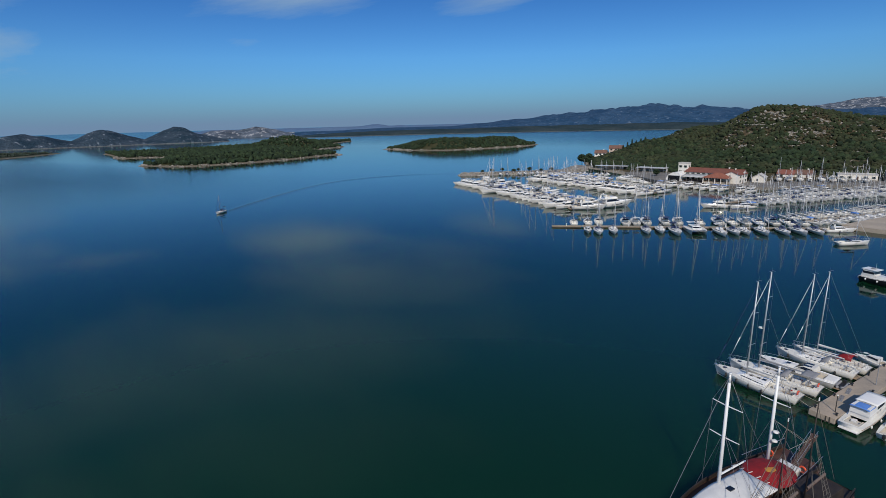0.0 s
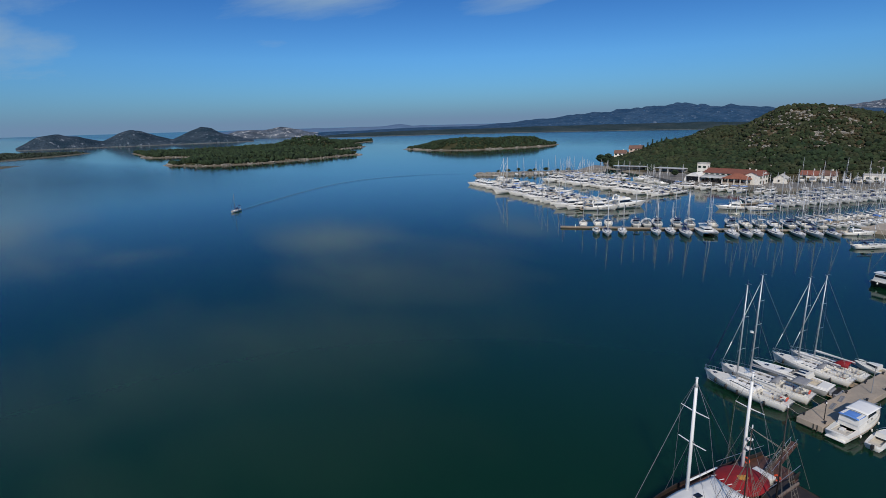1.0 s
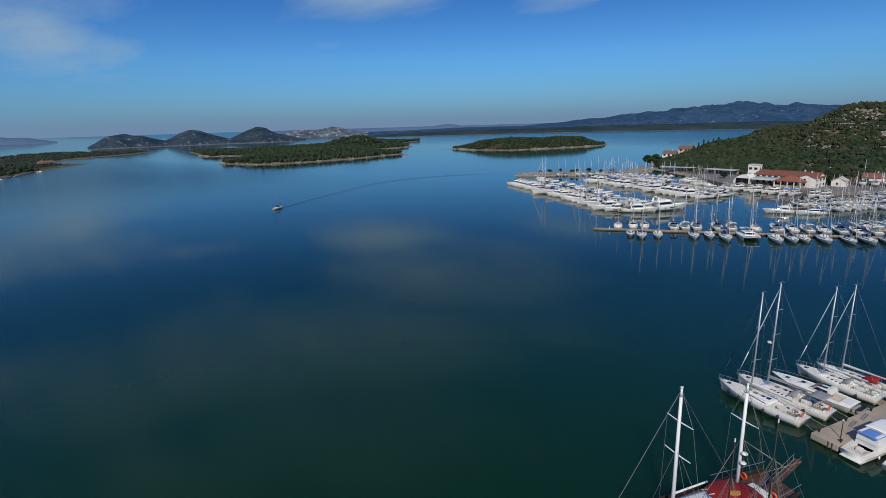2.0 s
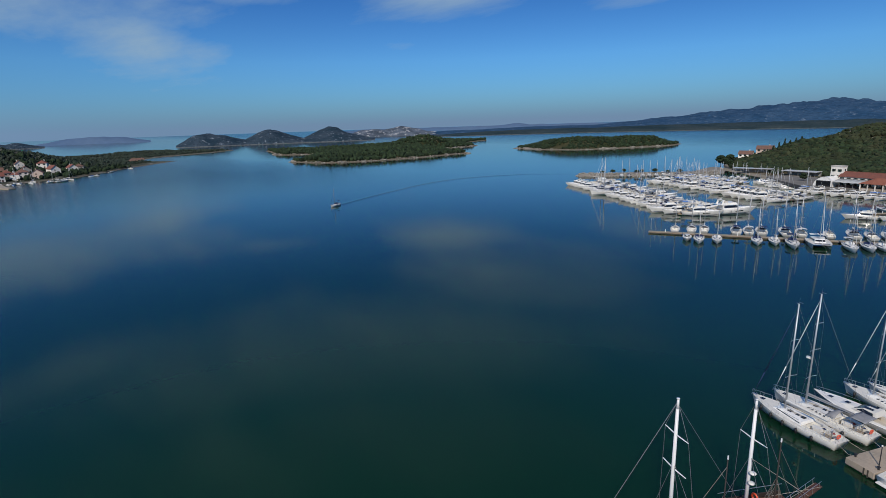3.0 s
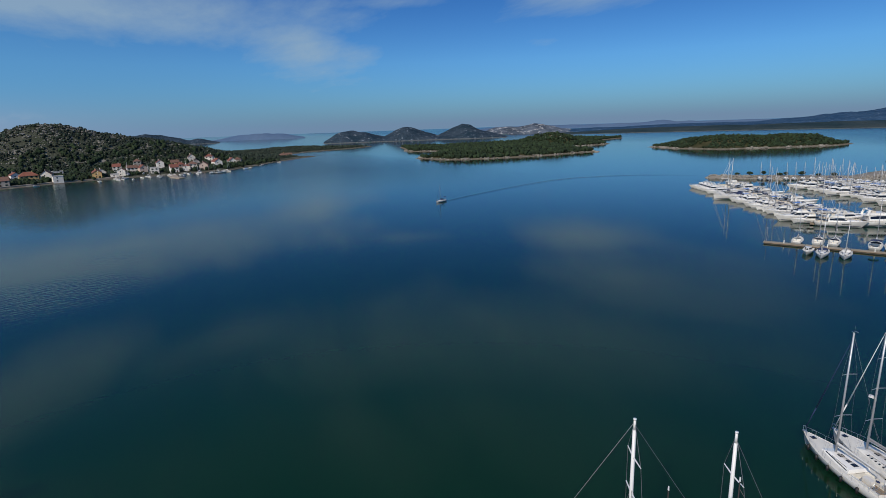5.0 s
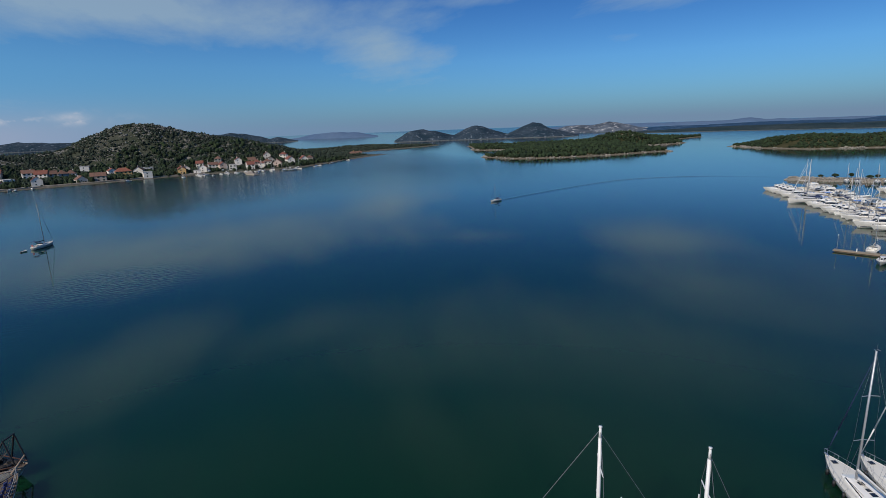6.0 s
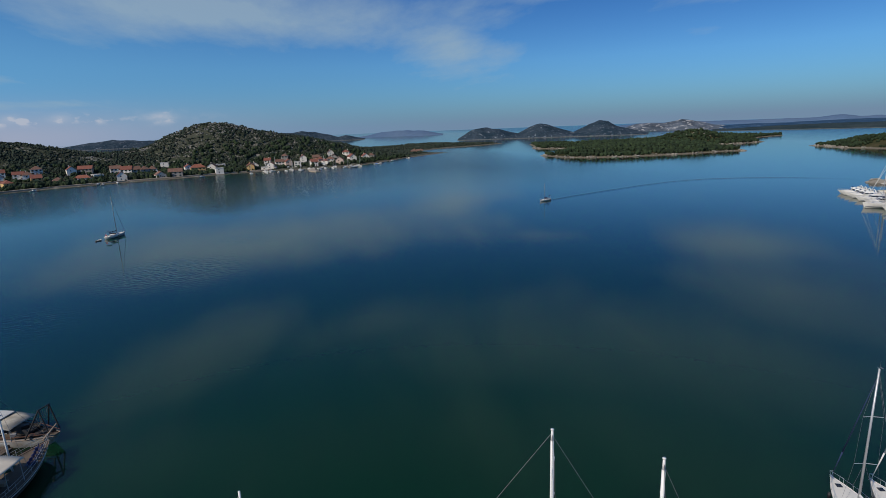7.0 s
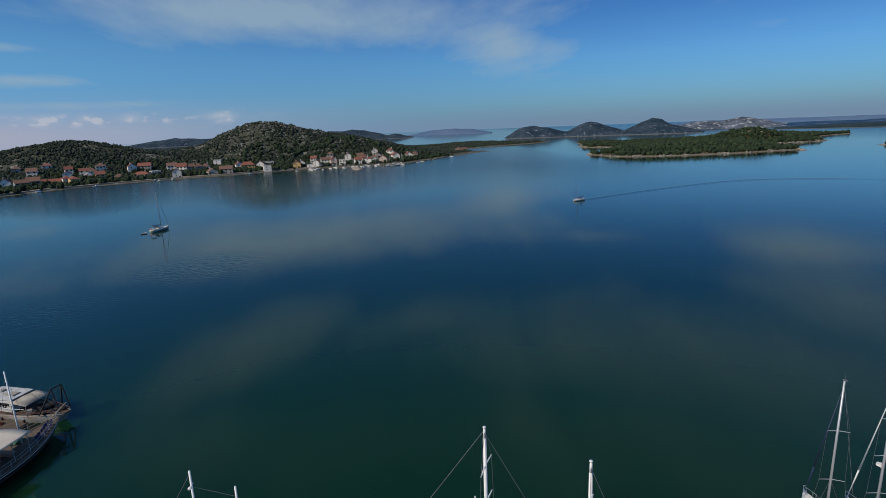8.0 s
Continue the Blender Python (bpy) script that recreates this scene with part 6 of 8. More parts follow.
for i in range(16):
    bm = bmesh.new()
    s_ = -1 if i % 2 else 1
    x_ = 3.2 if i < 8 else -2.6
    line(bm, [(x_ + R.uniform(-2.2, 2.0), s_ * R.uniform(1.6, 2.6), 2.4), (x_, s_ * 0.05, R.uniform(6.5, 11.5))], 0.018, 4)
    part("running_rope", bm, OLD_ROPE, ship)
bm = bmesh.new()
tube(bm, (8, 0, 2.8), (11.8, 0, 4.0), 0.17, 0.1, 8)
part("bowsprit", bm, WOOD, ship)
sdir = Vector((math.cos(radians(GA + 2)), math.sin(radians(GA + 2))))
ship.matrix_basis = pose(2.5 - sdir.x * 3.2, 59.3 - sdir.y * 3.2, 0, 0, 0, GA + 2)

# excursion boat with dark hull, white awning and blue chairs on its foredeck
exc = thing("excursion_boat", "dark brown wooden excursion boat with a beige awning", "excursion boat")
H = Hull(22, 7.2, 2.35, 1.9, 0.9, 0.8, 0.45, 2.1, 1.5, 0.4, sag=0.3)
hull = part("hull", H.shell(22, 9), HULL_BROWN, exc, smooth=True)
part("white_strake", H.strake(0.18, 0.055, 20), GEL, hull)
part("wood_strake", H.strake(0.05, 0.07, 20), PALEWOOD, hull)
part("gold_strake", H.strake(0.42, 0.03, 20), PALEWOOD, hull)
part("deck", H.deck(20, drop=0.25), DECKWOOD, exc)
for z in (0.45, 0.9):
    part("guard_rail", H.rail(0.02, 0.99, z, 0.024, 20, 0.1), WORN, exc)
bm = bmesh.new()
for i in range(14):
    e = H.side(0.02 + 0.96 * i / 13, 0)
    for s in (-1, 1):
        y = s * (e.y + min(0.1, -e.y))
        tube(bm, (e.x, y, e.z - 0.2), (e.x, y, e.z + 0.9), 0.024, 0.024, 5)
part("rail_post", bm, WORN, exc)
bm = bmesh.new()
canopy(bm, -9.5, 3.7, 5.2, 4.25, 0.25, 10, 0.04)
part("awning", bm, BEIGE, exc, "beige canvas awning", smooth=True)
for i in range(6):
    for s in (-1, 1):
        bm = bmesh.new()
        tube(bm, (-9.0 + 2.4 * i, s * 2.6, 1.4), (-9.0 + 2.4 * i, s * 2.5, 4.25), 0.05, 0.05, 6)
        part("awning_post", bm, STEEL, exc)
for i in range(5):
    bm = bmesh.new()
    box(bm, (-7.5 + 2.2 * i, 0, 2.35), (0.9, 3.6, 0.06))
    box(bm, (-7.5 + 2.2 * i, 0, 2.05), (0.3, 3.2, 0.6))
    part("deck_table", bm, PALEWOOD, exc)
bm = bmesh.new()
tube(bm, (4.3, 0, 1.5), (4.1, 0, 13.0), 0.14, 0.09, 9)
mast = part("mast", bm, PAINT_SPAR, exc, smooth=True)
bm = bmesh.new()
for s in (-1, 1):
    line(bm, [(3.6, s * 3.2, 2.0), (4.1, 0, 12.2)], 0.02, 4)
line(bm, [(10.6, 0, 3.0), (4.1, 0, 12.8)], 0.02, 4)
part("stay", bm, WIRE, exc)
bm = bmesh.new()
tube(bm, (9.8, 0, 2.8), (12.6, 0, 3.7), 0.16, 0.1, 8)
part("bowsprit", bm, PALEWOOD, exc)
bm = bmesh.new()
blob(bm, (4.6, 0.8, 1.9), (0.9, 0.5, 0.28))
blob(bm, (4.2, 1.4, 1.85), (0.6, 0.5, 0.22))
part("net", bm, mat("green_net", (0.05, 0.13, 0.09), 0.95, vary=0.4, scale=3, fine=20, bump=0.6), exc)
exc.matrix_basis = pose(-32.9, -0.1, 0, 0, 0, 165)
EXC = H


def deck_chair(m):
    ch = thing("deck_chair", "blue plastic chair on the wooden foredeck", "chair", "chairs on the foredeck")
    bm = bmesh.new()
    round_box(bm, (0, 0, 0.42), (0.46, 0.46, 0.05), 0.02)
    part("seat", bm, BLUE_PLASTIC, ch)
    bm = bmesh.new()
    round_box(bm, (-0.22, 0, 0.68), (0.05, 0.46, 0.5), 0.02)
    part("backrest", bm, BLUE_PLASTIC, ch)
    for a in (-1, 1):
        for b in (-1, 1):
            bm = bmesh.new()
            tube(bm, (a * 0.19, b * 0.19, 0.4), (a * 0.22, b * 0.22, 0), 0.025, 0.02, 5)
            part("leg", bm, BLUE_PLASTIC, ch)
    ch.matrix_basis = m
    return ch


BLUE_PLASTIC = mat("blue_plastic", (0.035, 0.045, 0.13), 0.5, vary=0.15)
chair = None
for i in range(12):
    u = i % 6
    m = exc.matrix_basis @ pose(5.0 + 0.68 * u, -EXC.half(0.727 + 0.031 * u) + 0.62 + 0.62 * (i // 6), 1.83 + 0.065 * u, 0, 0, 100 + R.uniform(-25, 25))
    if chair is None:
        chair = deck_chair(m)
    else:
        copy_thing(chair, m)

# fishing boat lying across behind it
trawl = thing("fishing_boat", "white wooden fishing boat with a black stern gantry", "fishing boat")
H = Hull(20, 5.4, 2.8, 1.7, 0.9, 0.2, 0.5, 2.0, 1.4, 0.4, back=1.2, sag=0.3)
hull = part("hull", H.shell(20, 9), RUSTY, trawl, smooth=True)
part("dark_strake", H.strake(0.08, 0.07, 18), WOOD, hull)
part("bulwark_cap", H.rail(0, 1, 0.35, 0.07, 18, 0.02), WOOD, hull)
part("deck", H.deck(18, drop=0.2), DECKWOOD, trawl)
bm = bmesh.new()
house(bm, -1.2, 5.2, 3.9, 3.4, 1.7, 2.0, 0.2, 0.5, 0.05)
cab = part("wheelhouse", bm, WORN, trawl)
bm = bmesh.new()
house_glass(bm, -1.2, 5.2, 3.9, 3.4, 1.7, 2.0, 0.5, 0.74, 0.2, 0.5, 0.05)
part("wheelhouse_window", bm, GLASS, cab)
bm = bmesh.new()
round_box(bm, (1.9, 0, 3.78), (6.6, 3.9, 0.14), 0.05)
part("roof", bm, WORN, cab)
for s in (-1, 1):
    bm = bmesh.new()
    ring(bm, (0.2, s * 1.92, 2.75), 0.3, 0.08, Matrix.Rotation(radians(90), 4, "X"), 14, 6)
    ring(bm, (1.4, s * 1.92, 2.75), 0.3, 0.08, Matrix.Rotation(radians(90), 4, "X"), 14, 6)
    part("lifebuoy", bm, BLACK, trawl)
bm = bmesh.new()
sheet(bm, [[(x_, y_, 3.55 - 0.35 * u + 0.1 * (1 - (y_ / 2.3) ** 2)) for y_ in (-2.3, -1.5, 0, 1.5, 2.3)] for x_, u in ((-1.25, 0), (-3, 0.4), (-4.6, 1))], 0.03)
part("aft_awning", bm, DIRTY, trawl, "dirty beige canvas awning", smooth=True)
bm = bmesh.new()
for s in (-1, 1):
    tube(bm, (-4.5, s * 2.2, 1.4), (-4.5, s * 2.2, 3.2), 0.05, 0.05, 5)
part("awning_post", bm, STEEL, trawl)
bm = bmesh.new()
for s in (-1, 1):
    line(bm, [(-6.6, s * 2.0, 1.7), (-8.6, s * 0.9, 5.8)], 0.11, 7)
    line(bm, [(-9.6, s * 0.9, 2.0), (-8.6, s * 0.9, 5.8)], 0.1, 7)
line(bm, [(-8.6, -1.0, 5.8), (-8.6, 1.0, 5.8)], 0.1, 7)
part("stern_gantry", bm, BLACK, trawl, "black painted steel gantry")
bm = bmesh.new()
tube(bm, (-5.6, -0.9, 1.9), (-5.6, 0.9, 1.9), 0.45, 0.45, 10)
for s in (-1, 1):
    tube(bm, (-5.6, s * 0.9, 1.9), (-5.6, s * 1.0, 1.9), 0.7, 0.7, 12)
part("net_winch", bm, BLACK, trawl)
for i in range(3):
    bm = bmesh.new()
    tube(bm, (2.2 + i * 1.1, 0.5 - 0.4 * i, 3.85), (2.2 + i * 1.1, 0.5 - 0.4 * i, 4.6 + 0.5 * (i == 1)), 0.05, 0.03, 5)
    blob(bm, (2.2 + i * 1.1, 0.5 - 0.4 * i, 4.7 + 0.5 * (i == 1)), (0.16, 0.16, 0.12), sub=1)
    part("roof_antenna", bm, GEL, trawl)
part("guard_rail", H.rail(0.3, 0.98, 1.0, 0.035, 14, 0.1), GEL, trawl)
bm = bmesh.new()
for k_ in range(7):
    line(bm, [(-8.6 + 0.15 * k_, -0.8 + 0.25 * k_, 5.7), (-7.6 + 0.1 * k_, -0.6 + 0.2 * k_, 3.4), (-6.2, -0.7 + 0.22 * k_, 2.1)], 0.02, 4)
part("gantry_rope", bm, OLD_ROPE, trawl)
bm = bmesh.new()
for x_, y_, s_ in ((-7.4, 0.6, 0.7), (-6.9, 1.2, 0.55), (-8.3, -0.6, 0.6), (-5.0, 1.5, 0.6)):
    blob(bm, (x_, y_, 1.75), (s_, s_ * 0.8, 0.32))
part("net", bm, TARRED, trawl, "heap of dark fishing net")
bm = bmesh.new()
round_box(bm, (0.4, 0.2, 3.95), (1.8, 1.2, 0.22), 0.06)
round_box(bm, (3.4, -0.4, 3.95), (1.0, 0.9, 0.3), 0.06)
part("roof_locker", bm, DIRTY, cab)
trawl.matrix_basis = pose(-49.7, -6.8, 0, 0, 0, -111)
for k_, (x_, y_, w_, h_) in enumerate(((-6.9, 1.1, 0.9, 0.5), (-7.3, -0.9, 0.7, 0.45), (-4.0, 1.3, 0.8, 0.6), (-3.4, -1.2, 1.0, 0.5), (-8.0, 0.1, 0.6, 0.4))):
    bm = bmesh.new()
    round_box(bm, (0, 0, 0), (w_, w_ * 0.7, h_), 0.05, pose(x_, y_, 1.5 + h_ / 2, 0, 0, 17 * k_))
    part("fish_crate", bm, (WOOD, BLACK, GREY)[k_ % 3], trawl)

# timber landing stage between the two boats
stage = thing("landing_stage", "brown weathered timber landing stage between two boats", "landing stage")
stage.matrix_basis = trawl.matrix_basis.copy()
plank = None
for i in range(30):
    bm = bmesh.new()
    round_box(bm, (-5.2 + 0.6 * i, 4.75, 0.98), (0.56, 3.5 + 0.15 * (i % 3), 0.12), 0.02)
    part("plank", bm, DECKWOOD, stage)
for y_ in (3.2, 6.2):
    bm = bmesh.new()
    box(bm, (3.6, y_, 0.8), (18, 0.25, 0.24))
    part("beam", bm, TARRED, stage)
    for i in range(5):
        bm = bmesh.new()
        tube(bm, (-5 + 4.4 * i, y_, -2), (-5 + 4.4 * i, y_, 1.5), 0.16, 0.15, 8)
        part("pile", bm, TARRED, stage)
bm = bmesh.new()
for k_ in range(4):
    ring(bm, (-1.6, 4.4, 1.1 + 0.07 * k_), 0.5 - 0.05 * k_, 0.07)
part("rope_coil", bm, mat("rust_red_rope", (0.20, 0.05, 0.03), 0.9, vary=0.3), stage)

# wooden boat under the walk's end: two white masts
ketch = thing("wooden_ketch", "wooden ketch with two white masts", "sailing ship")
H = Hull(17, 4.8, 2.3, 1.7, 0.8, 0.75, 0.45, 2.0, 1.2, 0.4, sag=0.25)
part("hull", H.shell(16, 8), WOOD, ketch, smooth=True)
part("deck", H.deck(16, drop=0.12), TEAK, ketch)
bm = bmesh.new()
house(bm, -5, 0, 3.0, 2.8, 1.6, 1.2, 0.2, 0.4, 0.2)
part("deckhouse", bm, PALEWOOD, ketch)
for mx, top in ((2.3, 12.9), (-1.6, 10.7)):
    bm = bmesh.new()
    tube(bm, (mx, 0, 1.5), (mx, 0, top), 0.17, 0.1, 9)
    mast = part("mast", bm, PAINT_SPAR, ketch, smooth=True)
    bm = bmesh.new()
    tube(bm, (mx, -0.4, top - 1.6), (mx, 0.4, top - 1.6), 0.06, 0.06, 6)
    blob(bm, (mx, 0.5, top - 1.5), (0.2, 0.28, 0.14), sub=1)
    part("mast_light", bm, GEL, mast)
bm = bmesh.new()
line(bm, [(2.3, 0, 11.2), (-1.6, 0, 9.6)], 0.02, 4)
line(bm, [(8.4, 0, 2.6), (2.3, 0, 12.6)], 0.02, 4)
part("stay", bm, WIRE, ketch)
ketch.matrix_basis = pose(-8.3, 36.3, 0, 0, 0, -90)

# black-hulled cabin boat and a white yacht under way off the pontoon
cruiser = thing("cabin_cruiser", "black-hulled cabin cruiser with a white wheelhouse", "motor boat")
H = Hull(10.5, 3.7, 2.1, 1.6, 0.6, 0.85, 0.42, 2.1, 0.8, 0.42, sag=0.1)
hull = part("hull", H.shell(14, 7), HULL_BLACK, cruiser, smooth=True)
part("white_strake", H.strake(0.06, 0.06), GEL, hull)
part("deck", H.deck(14), DECK, cruiser)
bm = bmesh.new()
house(bm, -4.9, -1.5, 2.9, 2.6, 1.5, 2.0, 0.2, 0.6, 0.45)
cab = part("wheelhouse", bm, GEL, cruiser)
bm = bmesh.new()
house_glass(bm, -4.9, -1.5, 2.9, 2.6, 1.5, 2.0, 0.5, 0.8, 0.2, 0.6, 0.45, out=0.03)
part("windscreen", bm, GLASS, cab)
for i in range(4):
    for s in (-1, 1):
        bm = bmesh.new()
        box(bm, (-4.25 + 0.72 * i, s * (1.38 - 0.03 * i), 2.8), (0.5, 0.10, 0.6))
        part("cabin_window", bm, GLASS, cab)
for s in (-0.85, 0, 0.85):
    bm = bmesh.new()
    box(bm, (-4.62, s, 2.8), (0.12, 0.6, 0.62))
    part("rear_window", bm, GLASS, cab)
bm = bmesh.new()
round_box(bm, (-3.1, 0, 3.56), (3.7, 2.9, 0.12), 0.05)
roof_ = part("wheelhouse_roof", bm, GEL, cab)
bm = bmesh.new()
round_box(bm, (-2.9, 0.3, 3.74), (1.1, 0.9, 0.24), 0.06)
part("roof_hatch", bm, GREY, roof_)
bm = bmesh.new()
tube(bm, (-1.9, -0.8, 3.6), (-1.9, -0.8, 5.4), 0.03, 0.02, 5)
part("aerial", bm, GEL, roof_)
bm = bmesh.new()
house(bm, -1.45, 2.4, 2.5, 1.7, 1.55, 0.7, 0.2, 0.7, 0.02)
part("fore_cabin", bm, GEL, cruiser)
part("guard_rail", H.rail(0.32, 0.98, 0.7, 0.03, 12), GEL, cruiser)
for x_, y_ in ((-5.42, -1.3), (-5.42, 0), (-5.42, 1.3), (-3.4, -1.95), (-0.6, -2.0), (2.0, -1.7)):
    bm = bmesh.new()
    blob(bm, (x_, y_, 1.05), (0.24, 0.24, 0.34), sub=1)
    part("fender", bm, GEL, cruiser, smooth=True)
berth(cruiser, (21.2, 173.9), -34, True)
lone = sail_yacht(11.2, "white sailing yacht lying off the long pontoon", "", False, 8.8, 0.1, NAVY, SAIL, None, NAVY)
moored(lone, (21.4, 226.6), (12.8, 220.6), 11.2)
# spars take the dark WIRE colour as their backlit shade
anch = sail_yacht(12.0, "white sailing yacht at anchor with a dinghy astern", "", True, 18.0, 0.1, NAVY, NAVY, NAVY, NAVY, lifebuoy=True, mast_mat=WIRE)
moored(anch, (-237.6, -46.6), (-225.2, -51.2), 13.2)
dinghy = day_boat(3.2, "small grey dinghy floating astern of the yacht", "", cabin=False, hull_mat=GREY)
berth(dinghy, (-223.6, -53.2), 160, True)
# spars darkened by colour here too, as seen against the light
goer = sail_yacht(8.4, "small white sailing yacht out on the bay", "", True, 9.6, 0.1, NAVY, NAVY, NAVY, NAVY, wheels=1, mast_mat=WIRE)
berth(goer, (-247, 166), -66, True)

# ---- the marina ----
# models of which the berths hold copies
M_SAIL = [
    (sail_yacht(11.0, "white sailing yacht with a blue sprayhood at its berth", "yachts in the marina", False, 13.9, 0.1, SAIL, SAIL, None, NAVY), 11.0),
    (sail_yacht(11.8, "white sailing yacht with a white bimini at its berth", "yachts in the marina", False, 15.0, 0.1, SAIL, SAIL, SAIL, SAIL), 11.8),
    (sail_yacht(10.2, "small white sailing yacht with a beige cover at its berth", "yachts in the marina", False, 12.0, 0.1, BEIGE, SAIL, None, SAIL, wheels=1), 10.2),
    (sail_yacht(12.6, "large white sailing yacht with a navy bimini at its berth", "yachts in the marina", False, 16.2, 0.1, SAIL, SAIL, NAVY, NAVY), 12.6),
]
M_MOTOR = [
    (motor_yacht(14.0, "white flybridge motor yacht at its berth", "motor yachts in the marina"), 14.0),
    (motor_yacht(11.5, "white sports cruiser with a radar arch", "motor yachts in the marina", fly=False, awning=SAIL), 11.5),
    (motor_yacht(17.5, "large white flybridge motor yacht with a beige awning", "motor yachts in the marina", awning=BEIGE), 17.5),
    (motor_yacht(12.5, "white sports cruiser under a blue awning", "motor yachts in the marina", fly=False, awning=BLUE, stripe=BLUE), 12.5),
]
M_DAY = [
    (day_boat(6.5, "small white cabin boat in the marina", "small boats in the marina"), 6.5),
    (day_boat(5.6, "small white boat under a blue cover", "small boats in the marina", cabin=False, cover=BLUE), 5.6),
    (day_boat(7.2, "small white boat under a grey cover", "small boats in the marina", cabin=False, cover=SAIL), 7.2),
]
used = set()


def put(model, centre, heading, z=0.0):
    boat, _ = model
    first = boat.name not in used
    used.add(boat.name)
    return berth(boat, centre, heading + R.uniform(-1.5, 1.5), first, R.uniform(-0.8, 0.8), z)


def row(a, b, side, models, gap, off, skip=0.0, jitter=0.4):
    """Boats side by side along a pontoon from a to b, sterns to it; side +1 or -1 picks the water side."""
    ux, uy = b[0] - a[0], b[1] - a[1]
    ln = math.hypot(ux, uy)
    ux, uy = ux / ln, uy / ln
    nx, ny = side * uy, -side * ux
    ang = math.degrees(math.atan2(ny, nx))
    s = gap / 2
    while s < ln:
        if R.random() >= skip:
            mdl = R.choice(models)
            d = off + mdl[1] / 2 + R.uniform(0, jitter)
            put(mdl, (a[0] + ux * s + nx * d, a[1] + uy * s + ny * d), ang)
        s += gap * R.uniform(0.94, 1.1)


# the long pontoon nearest the open water
D0, D1 = (-83.5, 207.3), (27.5, 256.0)
pontoon(D0, D1, 2.6, "long plank-decked pontoon lined with sailing yachts")
dux, duy = (D1[0] - D0[0]) / math.dist(D0, D1), (D1[1] - D0[1]) / math.dist(D0, D1)
dang = math.degrees(math.atan2(-dux, duy))
for i, (bx, by) in enumerate(((-60.8, 199.5), (-56.3, 203.6), (-45.3, 209.3), (-41, 212.8), (-34.8, 211), (-20.3, 217.3), (-16.4, 221.2), (-13.3, 224), (-7.3, 225.6), (-0.9, 229.2), (4.2, 231.5), (9.4, 234.5))):
    mdl = M_SAIL[(0, 2, 0, 2, 3, 1, 0, 2, 1, 0, 3, 0)[i]]
    put(mdl, (bx - duy * mdl[1] / 2, by + dux * mdl[1] / 2), dang)
put((day_boat(8.6, "small white sailing dinghy hull without a mast", "", cabin=True), 8.6), (-65.5 - duy * 4.3, 200.5 + dux * 4.3), dang)
cat = catamaran(11.8, "white cruising catamaran moored stern-to at the pontoon", "")
berth(cat, (-29 - duy * 6, 217 + dux * 6), dang, True)
for i, (sx, sy) in enumerate(((-75.8, 212.8), (-70.8, 215.8), (-67.2, 218.6), (-57, 222.2), (-53.6, 224.5), (-49.8, 226.4), (-43.2, 230), (-38.6, 232), (-31, 235.6), (-24.5, 239), (-20, 241), (-15.4, 243), (-10.6, 245), (-5.8, 247.2), (-1, 249.4), (4, 251.4))):
    mdl = M_SAIL[(2, 0, 0, 3, 1, 3, 3, 1, 2, 3, 0, 1, 0, 3, 0, 1)[i]]
    put(mdl, (sx - duy * mdl[1] / 2, sy + dux * mdl[1] / 2), dang + 180)
alongside = motor_yacht(11.0, "white sports cruiser lying alongside the pontoon", "", fly=False)
berth(alongside, (14.5, 245.8), math.degrees(math.atan2(duy, dux)), True)
post = thing("pontoon_lamp", "thin lamp post on the pontoon end", "lamp post")
bm = bmesh.new()
tube(bm, (-82.6, 207.6, 0.58), (-82.6, 207.6, 5.2), 0.07, 0.05, 6)
part("post", bm, GREY, post)
bm = bmesh.new()
blob(bm, (-82.6, 207.6, 5.35), (0.16, 0.16, 0.2), sub=1)
part("lamp_head", bm, GEL, post)

# pontoons behind it
PB0, PB1 = (2, 260), (44, 312)
pontoon(PB0, PB1, 2.2, "short pontoon crowded with small boats")
row(PB0, PB1, 1, [M_DAY[0], M_DAY[2], M_SAIL[2]], 3.4, 1.6)
row(PB0, PB1, -1, [M_DAY[0], M_DAY[1], M_SAIL[2], M_SAIL[0]], 3.7, 1.6)
PC0, PC1 = (-33, 298), (46, 384)
pontoon(PC0, PC1, 2.4, "pontoon with close rows of sailing yachts")
row((-26, 306), PC1, 1, [M_SAIL[0], M_SAIL[1], M_SAIL[2], M_SAIL[3], M_MOTOR[1]], 4.2, 1.8)
row((-26, 306), PC1, -1, [M_SAIL[0], M_SAIL[1], M_SAIL[2], M_SAIL[0]], 4.2, 1.8)
put(M_MOTOR[0], (-33, 285.5), 205)
put(M_MOTOR[3], (-22, 288.5), 215)
PA0, PA1 = (-193, 329), (-90, 262)
pontoon(PA0, PA1, 2.6, "pontoon lined with white motor yachts")
row(PA0, PA1, 1, [M_MOTOR[0], M_MOTOR[3], M_MOTOR[1], M_MOTOR[2], M_SAIL[3], M_MOTOR[0]], 5.3, 1.9)
row(PA0, PA1, -1, [M_MOTOR[0], M_MOTOR[1], M_MOTOR[3], M_SAIL[3], M_MOTOR[2]], 5.2, 1.9)
big = motor_yacht(22.0, "very large white motor yacht at the pontoon head", "")
berth(big, (-76.5, 268.5), 50, True)
put(M_MOTOR[2], (-84.5, 256.8), 32)
PD0, PD1 = (-160, 372), (-68, 322)
pontoon(PD0, PD1, 2.6, "inner pontoon lined with motor yachts and sailing yachts")
row(PD0, PD1, 1, [M_MOTOR[0], M_MOTOR[2], M_MOTOR[1], M_SAIL[1], M_SAIL[3]], 5.2, 1.9)
row(PD0, PD1, -1, [M_MOTOR[0], M_SAIL[1], M_SAIL[3], M_MOTOR[3], M_SAIL[0]], 4.9, 1.9)
PE0, PE1 = (-162, 403), (-114, 381)
